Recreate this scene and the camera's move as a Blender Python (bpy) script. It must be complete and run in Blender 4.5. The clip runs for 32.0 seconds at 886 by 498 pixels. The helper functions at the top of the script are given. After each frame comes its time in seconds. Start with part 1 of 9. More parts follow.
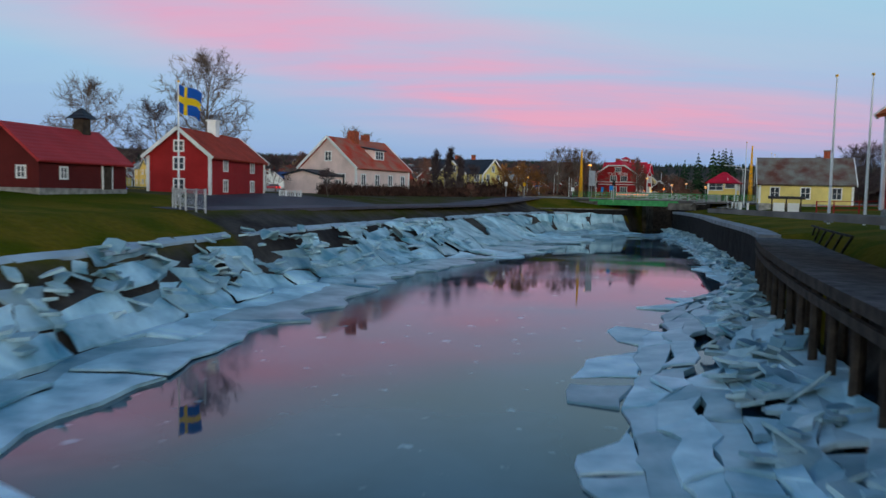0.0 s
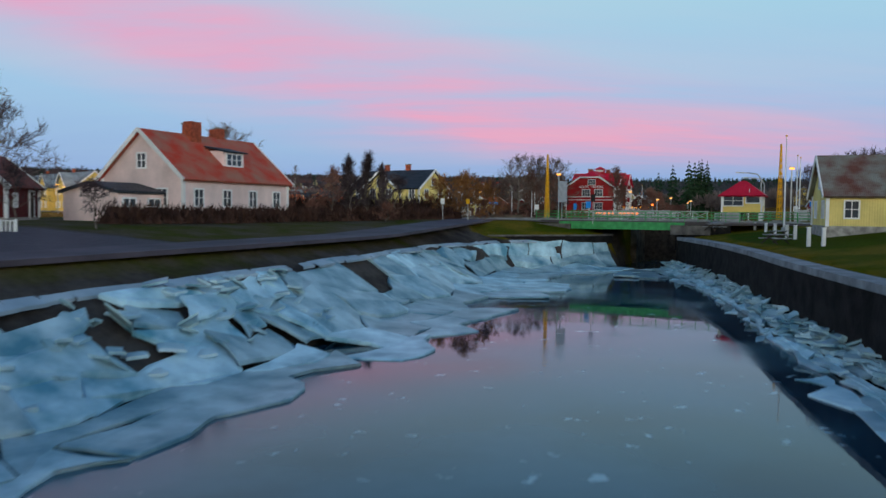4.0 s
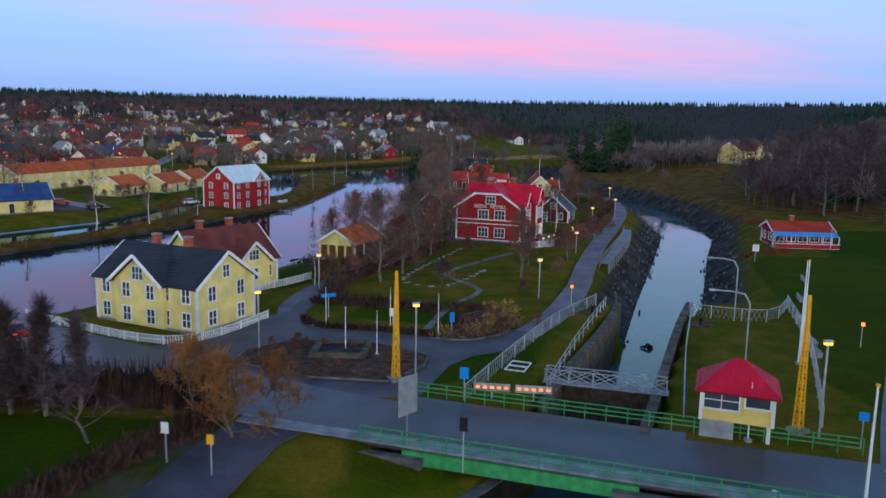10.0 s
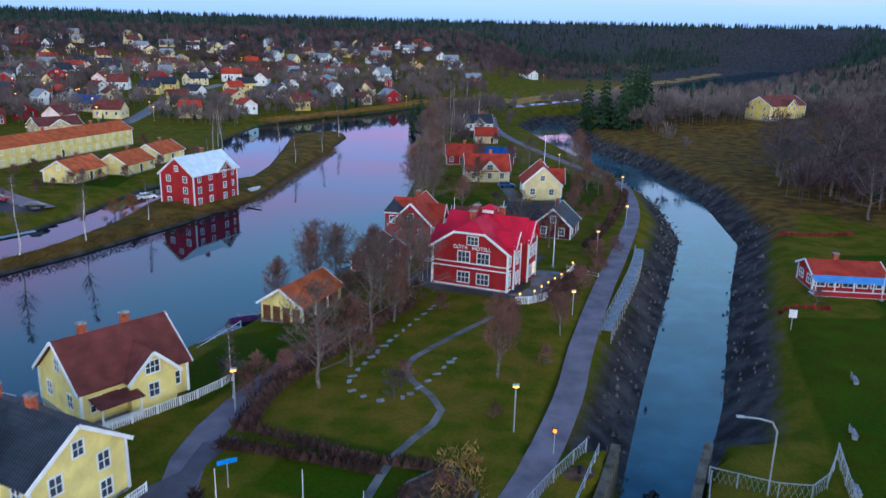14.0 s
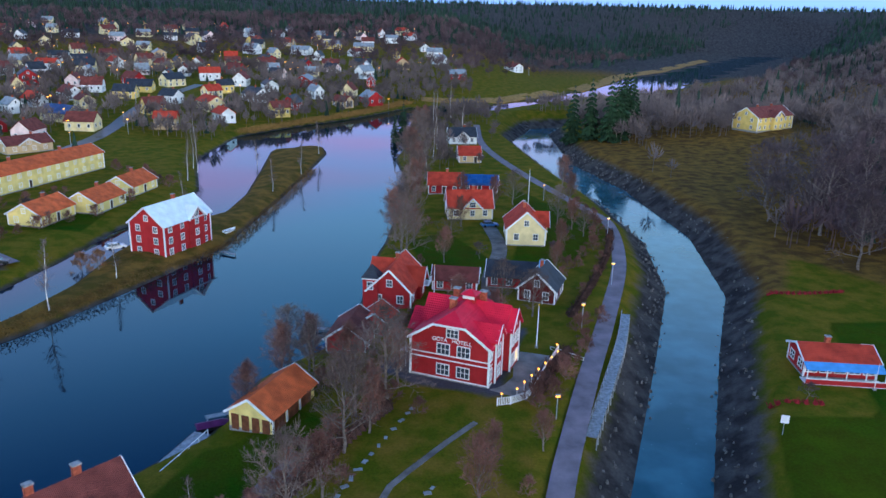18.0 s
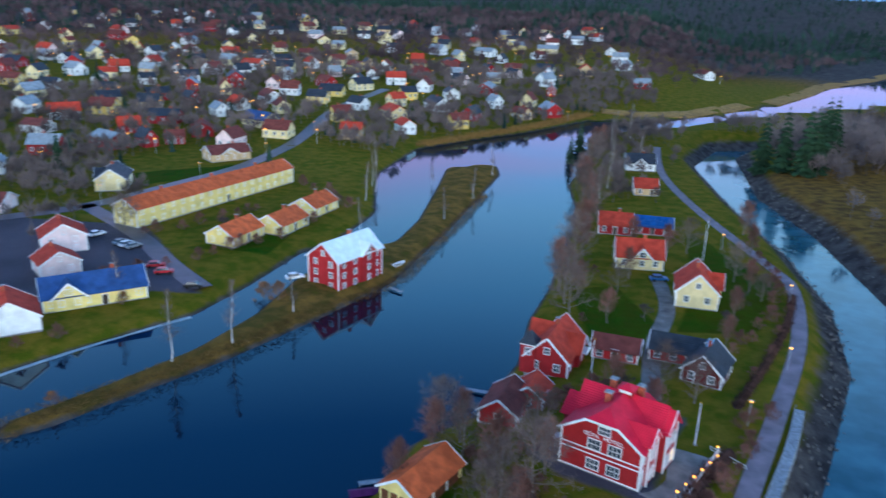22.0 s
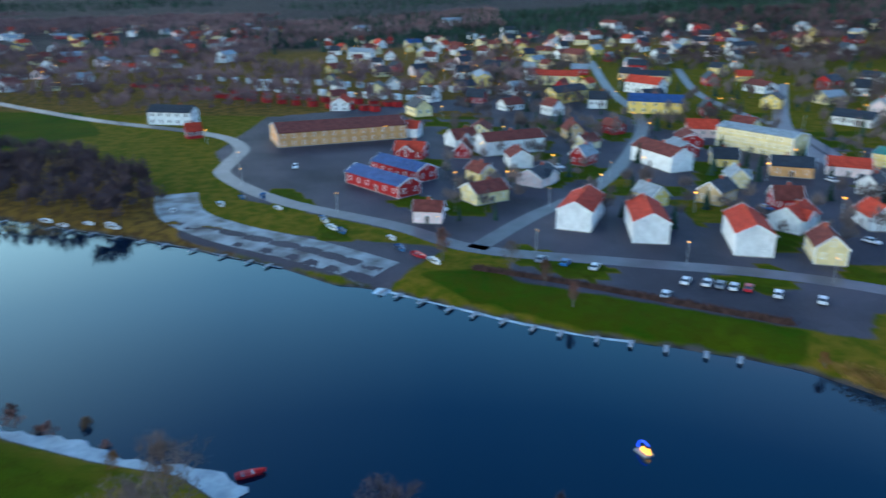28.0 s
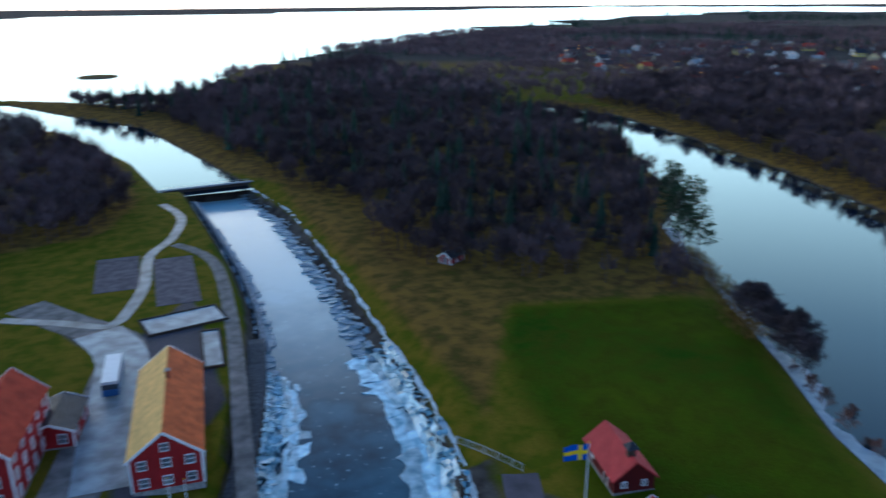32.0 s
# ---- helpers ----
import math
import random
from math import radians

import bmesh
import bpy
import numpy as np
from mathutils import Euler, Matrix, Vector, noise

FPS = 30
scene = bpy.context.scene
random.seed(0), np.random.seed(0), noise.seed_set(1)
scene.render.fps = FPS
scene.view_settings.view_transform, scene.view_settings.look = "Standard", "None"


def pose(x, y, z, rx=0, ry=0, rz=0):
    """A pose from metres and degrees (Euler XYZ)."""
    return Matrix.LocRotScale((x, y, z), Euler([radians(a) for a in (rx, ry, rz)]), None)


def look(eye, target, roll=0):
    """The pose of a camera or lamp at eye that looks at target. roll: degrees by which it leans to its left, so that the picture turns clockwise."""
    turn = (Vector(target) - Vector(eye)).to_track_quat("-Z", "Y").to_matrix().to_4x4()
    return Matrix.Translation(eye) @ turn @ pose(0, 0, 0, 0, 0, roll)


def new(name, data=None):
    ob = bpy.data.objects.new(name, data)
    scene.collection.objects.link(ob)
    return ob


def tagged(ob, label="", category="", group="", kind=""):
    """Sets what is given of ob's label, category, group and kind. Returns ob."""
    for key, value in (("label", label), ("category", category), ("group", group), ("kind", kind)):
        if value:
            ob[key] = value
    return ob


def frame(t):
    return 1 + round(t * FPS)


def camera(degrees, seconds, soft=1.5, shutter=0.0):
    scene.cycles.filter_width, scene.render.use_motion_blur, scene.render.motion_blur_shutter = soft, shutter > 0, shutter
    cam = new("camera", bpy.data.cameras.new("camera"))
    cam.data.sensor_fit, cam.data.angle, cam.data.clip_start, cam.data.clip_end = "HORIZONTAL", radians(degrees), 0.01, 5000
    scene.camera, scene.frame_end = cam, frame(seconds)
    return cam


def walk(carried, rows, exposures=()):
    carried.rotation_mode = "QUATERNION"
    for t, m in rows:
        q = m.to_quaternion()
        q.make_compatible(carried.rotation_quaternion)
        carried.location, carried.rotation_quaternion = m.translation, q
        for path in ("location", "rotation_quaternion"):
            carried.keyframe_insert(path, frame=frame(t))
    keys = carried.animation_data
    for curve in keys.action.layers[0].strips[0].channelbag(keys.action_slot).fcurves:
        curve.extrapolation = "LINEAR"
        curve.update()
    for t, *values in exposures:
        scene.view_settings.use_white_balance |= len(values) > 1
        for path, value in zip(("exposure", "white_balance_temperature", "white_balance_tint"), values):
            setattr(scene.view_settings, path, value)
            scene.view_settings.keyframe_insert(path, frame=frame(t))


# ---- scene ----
cam = camera(60.19, 32.0, shutter=0.6)
PATH = [
    (0, (9.68, 27.21, 2.62), (9.539, 37.186, 1.888), 1.33),
    (0.5, (10.38, 32.07, 2.67), (10.246, 42.042, 1.923), 1.29),
    (1, (11.07, 36.92, 2.72), (10.976, 46.889, 1.934), 1.12),
    (1.5, (11.95, 41.87, 2.75), (11.875, 51.838, 1.915), 0.91),
    (2, (13.22, 46.68, 2.74), (13.120, 56.641, 1.867), 0.91),
    (2.5, (13.90, 51.87, 2.75), (13.830, 61.836, 1.906), 0.83),
    (3, (14.63, 57.11, 2.57), (14.611, 67.081, 1.838), 0.78),
    (3.5, (15.41, 62.02, 2.65), (15.496, 72.002, 2.073), 0.62),
    (5.5, (17.70, 74.91, 7.41), (18.548, 84.860, 6.975), 0.55),
    (6, (18.47, 77.96, 9.11), (19.378, 87.908, 8.644), 0.63),
    (6.5, (19.24, 81.52, 11.00), (20.186, 91.464, 10.483), 0.96),
    (7, (20.00, 85.72, 12.93), (21.049, 95.653, 12.369), 1.01),
    (7.5, (21.32, 90.12, 14.67), (22.438, 100.038, 14.076), 0.93),
    (8, (22.59, 94.70, 16.62), (23.787, 104.605, 15.936), 1.21),
    (8.5, (24.51, 100.30, 18.03), (25.772, 110.186, 17.230), 1.07),
    (9, (26.03, 105.44, 19.57), (27.359, 115.301, 18.556), 0.97),
    (9.5, (27.50, 110.02, 21.23), (28.859, 119.844, 19.939), 1.00),
    (10, (28.98, 114.19, 22.96), (30.350, 123.966, 21.365), 1.01),
    (10.5, (30.35, 117.78, 24.72), (31.692, 127.503, 22.795), 0.90),
    (11, (31.58, 121.11, 26.53), (32.869, 130.767, 24.255), 0.82),
    (11.5, (32.69, 124.15, 28.52), (33.929, 133.743, 25.993), 0.83),
    (12, (33.87, 127.15, 30.40), (35.048, 136.730, 27.791), 0.84),
    (12.5, (35.45, 129.63, 32.54), (36.564, 139.209, 29.907), 0.63),
    (13, (36.50, 132.70, 34.38), (37.610, 142.288, 31.758), 0.95),
    (13.5, (37.61, 135.91, 36.30), (38.730, 145.494, 33.668), 1.18),
    (14, (38.50, 138.88, 38.16), (39.650, 148.454, 35.518), 1.31),
    (14.5, (39.20, 141.19, 39.75), (40.392, 150.755, 37.105), 1.38),
    (16.5, (40.49, 146.38, 47.14), (41.831, 155.892, 44.345), 1.45),
    (17, (40.52, 147.10, 48.83), (41.870, 156.591, 45.995), 1.49),
    (17.5, (40.44, 147.69, 50.56), (41.791, 157.166, 47.673), 1.48),
    (18, (40.28, 148.23, 52.32), (41.615, 157.699, 49.381), 1.48),
    (18.5, (40.34, 148.68, 54.08), (41.620, 158.136, 51.091), 1.36),
    (19, (40.60, 149.24, 55.74), (41.779, 158.693, 52.693), 1.21),
    (19.5, (40.72, 150.01, 57.30), (41.767, 159.467, 54.210), 1.29),
    (20, (40.81, 150.58, 58.86), (41.673, 160.042, 55.755), 1.48),
    (20.5, (41.29, 151.03, 60.38), (41.898, 160.515, 57.272), 1.69),
    (21, (41.53, 151.20, 62.28), (41.852, 160.700, 59.162), 1.78),
    (21.5, (41.55, 151.77, 64.05), (41.407, 161.256, 60.903), 1.83),
    (22, (41.14, 152.44, 65.51), (40.276, 161.889, 62.343), 1.90),
    (22.5, (40.73, 153.55, 66.67), (38.880, 162.846, 63.467), 1.47),
    (23, (40.89, 153.47, 67.83), (37.814, 162.424, 64.597), 0.72),
    (23.5, (41.13, 153.88, 68.95), (36.829, 162.295, 65.682), 0.21),
    (24, (40.32, 154.67, 68.48), (34.920, 162.421, 65.207), -0.41),
    (24.5, (40.17, 155.42, 68.13), (33.904, 162.496, 64.863), -0.34),
    (26.5, (40.61, 156.86, 67.56), (31.841, 160.331, 64.233), 0.19),
    (27, (40.93, 157.20, 67.52), (31.784, 159.467, 64.165), 0.18),
    (27.5, (40.31, 157.80, 66.96), (30.943, 158.785, 63.607), 0.04),
    (28, (39.92, 157.83, 66.54), (30.500, 157.515, 63.199), 0.12),
    (28.5, (38.85, 158.29, 65.66), (29.559, 156.633, 62.353), 0.02),
    (29, (37.45, 158.83, 64.26), (28.470, 155.850, 61.011), -0.34),
    (29.5, (36.65, 158.89, 63.82), (28.135, 154.750, 60.604), -0.38),
    (30, (36.41, 159.41, 63.66), (28.578, 154.078, 60.465), -0.57),
    (30.5, (37.42, 159.56, 64.30), (30.407, 153.198, 61.093), -0.39),
    (31, (36.39, 159.43, 63.74), (30.390, 152.091, 60.575), -0.32),
    (31.5, (35.10, 158.20, 62.81), (30.212, 150.063, 59.675), -0.29),
    (32, (35.36, 157.39, 63.07), (31.659, 148.644, 59.930), -0.31),
]
walk(cam, [(t, look(eye, target, roll)) for t, eye, target, roll in PATH],
     [(0, -0.12, 6900, -1), (4, -0.1, 6850, -1), (6.5, 0.0, 6300, 2), (9, 0.12, 6200, 4), (10.5, 0.3, 6100, 5), (12, 0.7, 5900, 6), (14.5, 0.7, 5750, 6), (19, 0.92, 5500, 4), (23, 1.02, 5330, -1), (27, 1.15, 5850, -7), (29.5, 0.68, 5720, -3), (32, 0.4, 5780, 0)])

# ---- sky and light: dusk after sunset, afterglow over the lake behind the start ----
world = bpy.data.worlds.new("dusk_sky")
scene.world = world
world.use_nodes = True
wn, wl = world.node_tree.nodes, world.node_tree.links
wn.clear()


def wnode(kind, **sets):
    n = wn.new(kind)
    for k, v in sets.items():
        n.inputs[k].default_value = v
    return n


def wmath(op, a, b=None):
    n = wn.new("ShaderNodeMath")
    n.operation = op
    for i, v in enumerate((a, b)):
        if v is None:
            continue
        if isinstance(v, (int, float)):
            n.inputs[i].default_value = v
        else:
            wl.new(v, n.inputs[i])
    return n.outputs[0]


def wmix(fac, a, b):
    n = wn.new("ShaderNodeMix")
    n.data_type = "RGBA"
    for i, v in ((0, fac), (6, a), (7, b)):
        if isinstance(v, (int, float, tuple)):
            n.inputs[i].default_value = v
        else:
            wl.new(v, n.inputs[i])
    return n.outputs[2]


def wramp(fac, stops):
    n = wn.new("ShaderNodeValToRGB")
    while len(n.color_ramp.elements) < len(stops):
        n.color_ramp.elements.new(1)
    for e, (p, c) in zip(n.color_ramp.elements, stops):
        e.position, e.color = p, (*c, 1)
    wl.new(fac, n.inputs[0])
    return n.outputs[0]


SKY_TURN = -6.0  # degrees, turns the cloud bands with the place
coord = wn.new("ShaderNodeTexCoord")
sep = wn.new("ShaderNodeSeparateXYZ")
wl.new(coord.outputs["Generated"], sep.inputs[0])
up = wmath("MAXIMUM", sep.outputs[2], 0.0)
base = wramp(up, [(0.0, (0.20, 0.38, 0.84)), (0.05, (0.27, 0.46, 0.90)), (0.14, (0.34, 0.56, 0.95)), (0.27, (0.40, 0.68, 0.94)), (0.38, (0.29, 0.55, 0.90)), (0.52, (0.06, 0.20, 0.50)), (1.0, (0.03, 0.12, 0.36))])
# cloud bands on a flat sheet high above
inv = wmath("DIVIDE", 1.0, wmath("ADD", up, 0.12))
comb = wn.new("ShaderNodeCombineXYZ")
wl.new(wmath("MULTIPLY", sep.outputs[0], inv), comb.inputs[0])
wl.new(wmath("MULTIPLY", sep.outputs[1], inv), comb.inputs[1])
mapn = wn.new("ShaderNodeMapping")
mapn.inputs["Rotation"].default_value = (0, 0, radians(SKY_TURN + 22))
mapn.inputs["Scale"].default_value = (0.32, 1.0, 1.0)
wl.new(comb.outputs[0], mapn.inputs[0])
cl = wnode("ShaderNodeTexNoise", Scale=1.3, Detail=6.0, Roughness=0.55, Distortion=0.3)
wl.new(mapn.outputs[0], cl.inputs[0])
fine = wnode("ShaderNodeTexNoise", Scale=4.0, Detail=5.0, Roughness=0.6)
wl.new(mapn.outputs[0], fine.inputs[0])
ahead = wmath("MULTIPLY", sep.outputs[1], 1.0)
# a slanting pink bank, higher to the west
band = wmath("ADD", up, wmath("MULTIPLY", sep.outputs[0], 0.24))
b1 = wramp(band, [(0.035, (0, 0, 0)), (0.08, (0.3, 0.3, 0.3)), (0.12, (1, 1, 1)), (0.18, (0.8, 0.8, 0.8)), (0.25, (0.14, 0.14, 0.14)), (0.36, (0.0, 0.0, 0.0))])
cloud = wmath("ADD", wmath("MULTIPLY", cl.outputs[0], 1.1), wmath("MULTIPLY", fine.outputs[0], 0.35))
mask = wmath("MULTIPLY", b1, wmath("MINIMUM", wmath("MAXIMUM", wmath("MULTIPLY", wmath("SUBTRACT", cloud, 0.42), 2.2), 0.0), 1.0))
mask = wmath("MULTIPLY", mask, wmath("MINIMUM", wmath("MAXIMUM", wmath("MULTIPLY", wmath("SUBTRACT", sep.outputs[1], 0.2), 3.0), 0.0), 1.0))
mask = wmath("MULTIPLY", mask, wmath("MINIMUM", wmath("MAXIMUM", wmath("MULTIPLY", wmath("SUBTRACT", up, 0.045), 22.0), 0.0), 1.0))
pink = wmix(fine.outputs[0], (0.74, 0.36, 0.72, 1), (1.0, 0.36, 0.62, 1))
sky = wmix(wmath("MINIMUM", wmath("MULTIPLY", mask, 1.25), 0.95), base, pink)
# thin white veil high up
veil = wmath("MULTIPLY", wmath("MINIMUM", wmath("MAXIMUM", wmath("MULTIPLY", wmath("SUBTRACT", cl.outputs[0], 0.45), 2.0), 0.0), 1.0), wramp(up, [(0.0, (0, 0, 0)), (0.16, (0.5, 0.5, 0.5)), (0.34, (0.4, 0.4, 0.4)), (0.55, (0.06, 0.06, 0.06)), (1.0, (0, 0, 0))]))
sky = wmix(veil, sky, (0.46, 0.72, 0.93, 1))
# afterglow
glow_dir = wn.new("ShaderNodeVectorMath")
glow_dir.operation = "DOT_PRODUCT"
glow_dir.inputs[1].default_value = (0.05, -0.998, 0.02)
wl.new(coord.outputs["Generated"], glow_dir.inputs[0])
gl = wramp(wmath("ADD", glow_dir.outputs["Value"], 0.3), [(0.0, (0, 0, 0)), (0.3, (0.05, 0.05, 0.05)), (0.55, (0.28, 0.28, 0.28)), (0.75, (0.7, 0.7, 0.7)), (1.0, (1, 1, 1))])
glow = wmath("MULTIPLY", gl, wramp(up, [(0.0, (1, 1, 1)), (0.2, (0.85, 0.85, 0.85)), (0.36, (0.32, 0.32, 0.32)), (0.6, (0.06, 0.06, 0.06)), (1.0, (0, 0, 0))]))
sky = wmix(glow, sky, (2.7, 2.55, 2.4, 1))
# the physical sky of a sun just under the horizon tints the whole dome a little
nish = wn.new("ShaderNodeTexSky")
nish.sky_type, nish.sun_disc, nish.sun_elevation, nish.sun_rotation = "NISHITA", False, radians(1.0), radians(178)
bg = wn.new("ShaderNodeBackground")
bg.inputs["Strength"].default_value = 0.92
bg2 = wn.new("ShaderNodeBackground")
bg2.inputs["Strength"].default_value = 0.05
add = wn.new("ShaderNodeAddShader")
out = wn.new("ShaderNodeOutputWorld")
wl.new(sky, bg.inputs[0])
wl.new(nish.outputs[0], bg2.inputs[0])
wl.new(bg.outputs[0], add.inputs[0])
wl.new(bg2.outputs[0], add.inputs[1])
wl.new(add.outputs[0], out.inputs[0])

sun = new("sun", bpy.data.lights.new("sun", "SUN"))
sun.data.energy, sun.data.angle, sun.data.color = 0.2, radians(14), (1.0, 0.90, 0.82)
sun.matrix_world = look((240, -400, 90), (0, 0, 0))

# ---- materials ----


def mat(name, col, rough=0.8, var=0.3, scale=1.5, bump=0.15, metal=0.0, col2=None, rnd=0.12, spec=0.12, stretch=None, fine=9.0):
    """Base colour varied at two scales, by piece, with fine relief."""
    m = bpy.data.materials.new(name)
    m.use_nodes = True
    nt, ln = m.node_tree.nodes, m.node_tree.links
    b = nt["Principled BSDF"]
    b.inputs["Roughness"].default_value, b.inputs["Metallic"].default_value = rough, metal
    b.inputs["Specular IOR Level"].default_value = spec
    geo = nt.new("ShaderNodeNewGeometry")
    src = geo.outputs["Position"]
    if stretch:
        mp = nt.new("ShaderNodeMapping")
        mp.inputs["Scale"].default_value = stretch
        tc = nt.new("ShaderNodeTexCoord")
        ln.new(tc.outputs["Object"], mp.inputs[0])
        src = mp.outputs[0]
    n1, n2 = nt.new("ShaderNodeTexNoise"), nt.new("ShaderNodeTexNoise")
    n1.inputs["Scale"].default_value, n1.inputs["Detail"].default_value = scale, 5
    n2.inputs["Scale"].default_value, n2.inputs["Detail"].default_value = scale * fine, 3
    ln.new(src, n1.inputs[0])
    ln.new(src, n2.inputs[0])
    mx = nt.new("ShaderNodeMix")
    mx.data_type = "RGBA"
    c2 = col2 or tuple(c * (1 - var) for c in col)
    mx.inputs[6].default_value = (*c2, 1)
    mx.inputs[7].default_value = (*[min(1, c * (1 + var)) if col2 is None else c for c in col], 1)
    r = nt.new("ShaderNodeMapRange")
    r.inputs[1].default_value, r.inputs[2].default_value = 0.33, 0.67
    ln.new(n1.outputs[0], r.inputs[0])
    ln.new(r.outputs[0], mx.inputs[0])
    hsv = nt.new("ShaderNodeHueSaturation")
    info = nt.new("ShaderNodeObjectInfo")
    v = nt.new("ShaderNodeMath")
    v.operation = "MULTIPLY_ADD"
    ln.new(info.outputs["Random"], v.inputs[0])
    v.inputs[1].default_value, v.inputs[2].default_value = 2 * rnd, 1 - rnd
    v2 = nt.new("ShaderNodeMath")
    v2.operation = "MULTIPLY_ADD"
    ln.new(n2.outputs[0], v2.inputs[0])
    v2.inputs[1].default_value = var * 1.2
    sub = nt.new("ShaderNodeMath")
    sub.operation = "SUBTRACT"
    ln.new(v.outputs[0], sub.inputs[0])
    sub.inputs[1].default_value = var * 0.6
    ln.new(sub.outputs[0], v2.inputs[2])
    ln.new(v2.outputs[0], hsv.inputs["Value"])
    ln.new(mx.outputs[2], hsv.inputs["Color"])
    ln.new(hsv.outputs[0], b.inputs["Base Color"])
    if bump:
        bp = nt.new("ShaderNodeBump")
        bp.inputs["Strength"].default_value, bp.inputs["Distance"].default_value = bump, 0.05
        ln.new(n2.outputs[0], bp.inputs["Height"])
        ln.new(bp.outputs[0], b.inputs["Normal"])
    return m


def wood_wall(name, col):
    """Painted boards: fine upright joints and weathering."""
    m = mat(name, col, 0.7, 0.14, 0.5, 0.0, rnd=0.08)
    nt, ln = m.node_tree.nodes, m.node_tree.links
    tc, wv, ad = nt.new("ShaderNodeTexCoord"), nt.new("ShaderNodeTexWave"), nt.new("ShaderNodeVectorMath")
    sp, cm, s = nt.new("ShaderNodeSeparateXYZ"), nt.new("ShaderNodeCombineXYZ"), nt.new("ShaderNodeMath")
    ln.new(tc.outputs["Object"], sp.inputs[0])
    ln.new(sp.outputs[0], s.inputs[0])
    ln.new(sp.outputs[1], s.inputs[1])
    ln.new(s.outputs[0], cm.inputs[0])
    ln.new(cm.outputs[0], wv.inputs[0])
    wv.inputs["Scale"].default_value, wv.inputs["Distortion"].default_value = 1.6, 0.0
    bp = nt.new("ShaderNodeBump")
    bp.inputs["Strength"].default_value, bp.inputs["Distance"].default_value = 0.5, 0.03
    ln.new(wv.outputs[0], bp.inputs["Height"])
    ln.new(bp.outputs[0], nt["Principled BSDF"].inputs["Normal"])
    return m


def roof_mat(name, col, col2=None, rough=0.75, tile=2.0, var=0.25):
    """Courses of tiles or seams across the slope, with lichen patches."""
    m = mat(name, col, rough, var, 0.6, 0.0, col2=col2, rnd=0.1)
    nt, ln = m.node_tree.nodes, m.node_tree.links
    tc, wv, w2, s = nt.new("ShaderNodeTexCoord"), nt.new("ShaderNodeTexWave"), nt.new("ShaderNodeTexWave"), nt.new("ShaderNodeMath")
    wv.bands_direction, w2.bands_direction = "X", "Z"
    for w, sc in ((wv, tile), (w2, tile * 1.2)):
        ln.new(tc.outputs["Object"], w.inputs[0])
        w.inputs["Scale"].default_value, w.inputs["Distortion"].default_value = sc, 0.3
    ln.new(wv.outputs[0], s.inputs[0])
    ln.new(w2.outputs[0], s.inputs[1])
    bp = nt.new("ShaderNodeBump")
    bp.inputs["Strength"].default_value, bp.inputs["Distance"].default_value = 0.6, 0.05
    ln.new(s.outputs[0], bp.inputs["Height"])
    ln.new(bp.outputs[0], nt["Principled BSDF"].inputs["Normal"])
    return m


def lamp_mat(name, col, strength):
    m = bpy.data.materials.new(name)
    m.use_nodes = True
    b = m.node_tree.nodes["Principled BSDF"]
    b.inputs["Base Color"].default_value = (*col, 1)
    b.inputs["Emission Color"].default_value, b.inputs["Emission Strength"].default_value = (*col, 1), strength
    return m


WALL = {
    "W": wood_wall("white_paint", (0.72, 0.74, 0.74)), "C": wood_wall("cream_paint", (0.74, 0.63, 0.34)), "Y": wood_wall("yellow_paint", (0.72, 0.54, 0.16)),
    "R": wood_wall("falu_red_paint", (0.34, 0.022, 0.025)), "P": wood_wall("pink_render", (0.80, 0.64, 0.62)), "T": wood_wall("tan_render", (0.55, 0.40, 0.22)),
    "D": wood_wall("tarred_dark_red_boards", (0.10, 0.014, 0.014)), "O": wood_wall("ochre_brick", (0.60, 0.33, 0.14)), "B": wood_wall("pale_blue_paint", (0.35, 0.50, 0.62)), "L": wood_wall("light_yellow_paint", (0.80, 0.66, 0.24)),
}
ROOF = {
    "r": roof_mat("red_tiles", (0.42, 0.05, 0.026)), "b": roof_mat("brown_tiles", (0.16, 0.045, 0.035)), "k": roof_mat("black_metal_roof", (0.035, 0.04, 0.05), rough=0.5, tile=1.0),
    "g": roof_mat("grey_sheet_roof", (0.26, 0.29, 0.31), rough=0.5, tile=1.0), "u": roof_mat("blue_roof", (0.035, 0.075, 0.2), rough=0.5), "n": roof_mat("green_copper_roof", (0.06, 0.22, 0.18), rough=0.5),
    "h": roof_mat("crimson_metal_roof", (0.60, 0.015, 0.045), rough=0.5, tile=1.0, var=0.12), "o": roof_mat("orange_tiles", (0.58, 0.12, 0.035)),
    "w": roof_mat("pale_zinc_roof", (0.66, 0.74, 0.77), rough=0.5, tile=1.0, var=0.1), "l": roof_mat("lichen_tiles", (0.52, 0.05, 0.025), col2=(0.38, 0.17, 0.12)),
    "s": roof_mat("weathered_slate", (0.24, 0.25, 0.22), col2=(0.15, 0.06, 0.045)), "p": roof_mat("rose_metal_roof", (0.46, 0.045, 0.05), rough=0.6, tile=1.0, var=0.12),
}
white = mat("white_trim", (0.78, 0.79, 0.80), 0.6, 0.08, 1.0, 0.0)
stone = mat("foundation_stone", (0.28, 0.27, 0.26), 0.9, 0.35, 2.0, 0.5)
brickm = mat("chimney_brick", (0.36, 0.09, 0.05), 0.9, 0.35, 3.0, 0.4)
bark = mat("grey_bark", (0.17, 0.14, 0.12), 0.95, 0.4, 3.0, 0.6)
twigs = mat("bare_twigs", (0.15, 0.108, 0.092), 0.95, 0.35, 0.2, 0.0, rnd=0.3)
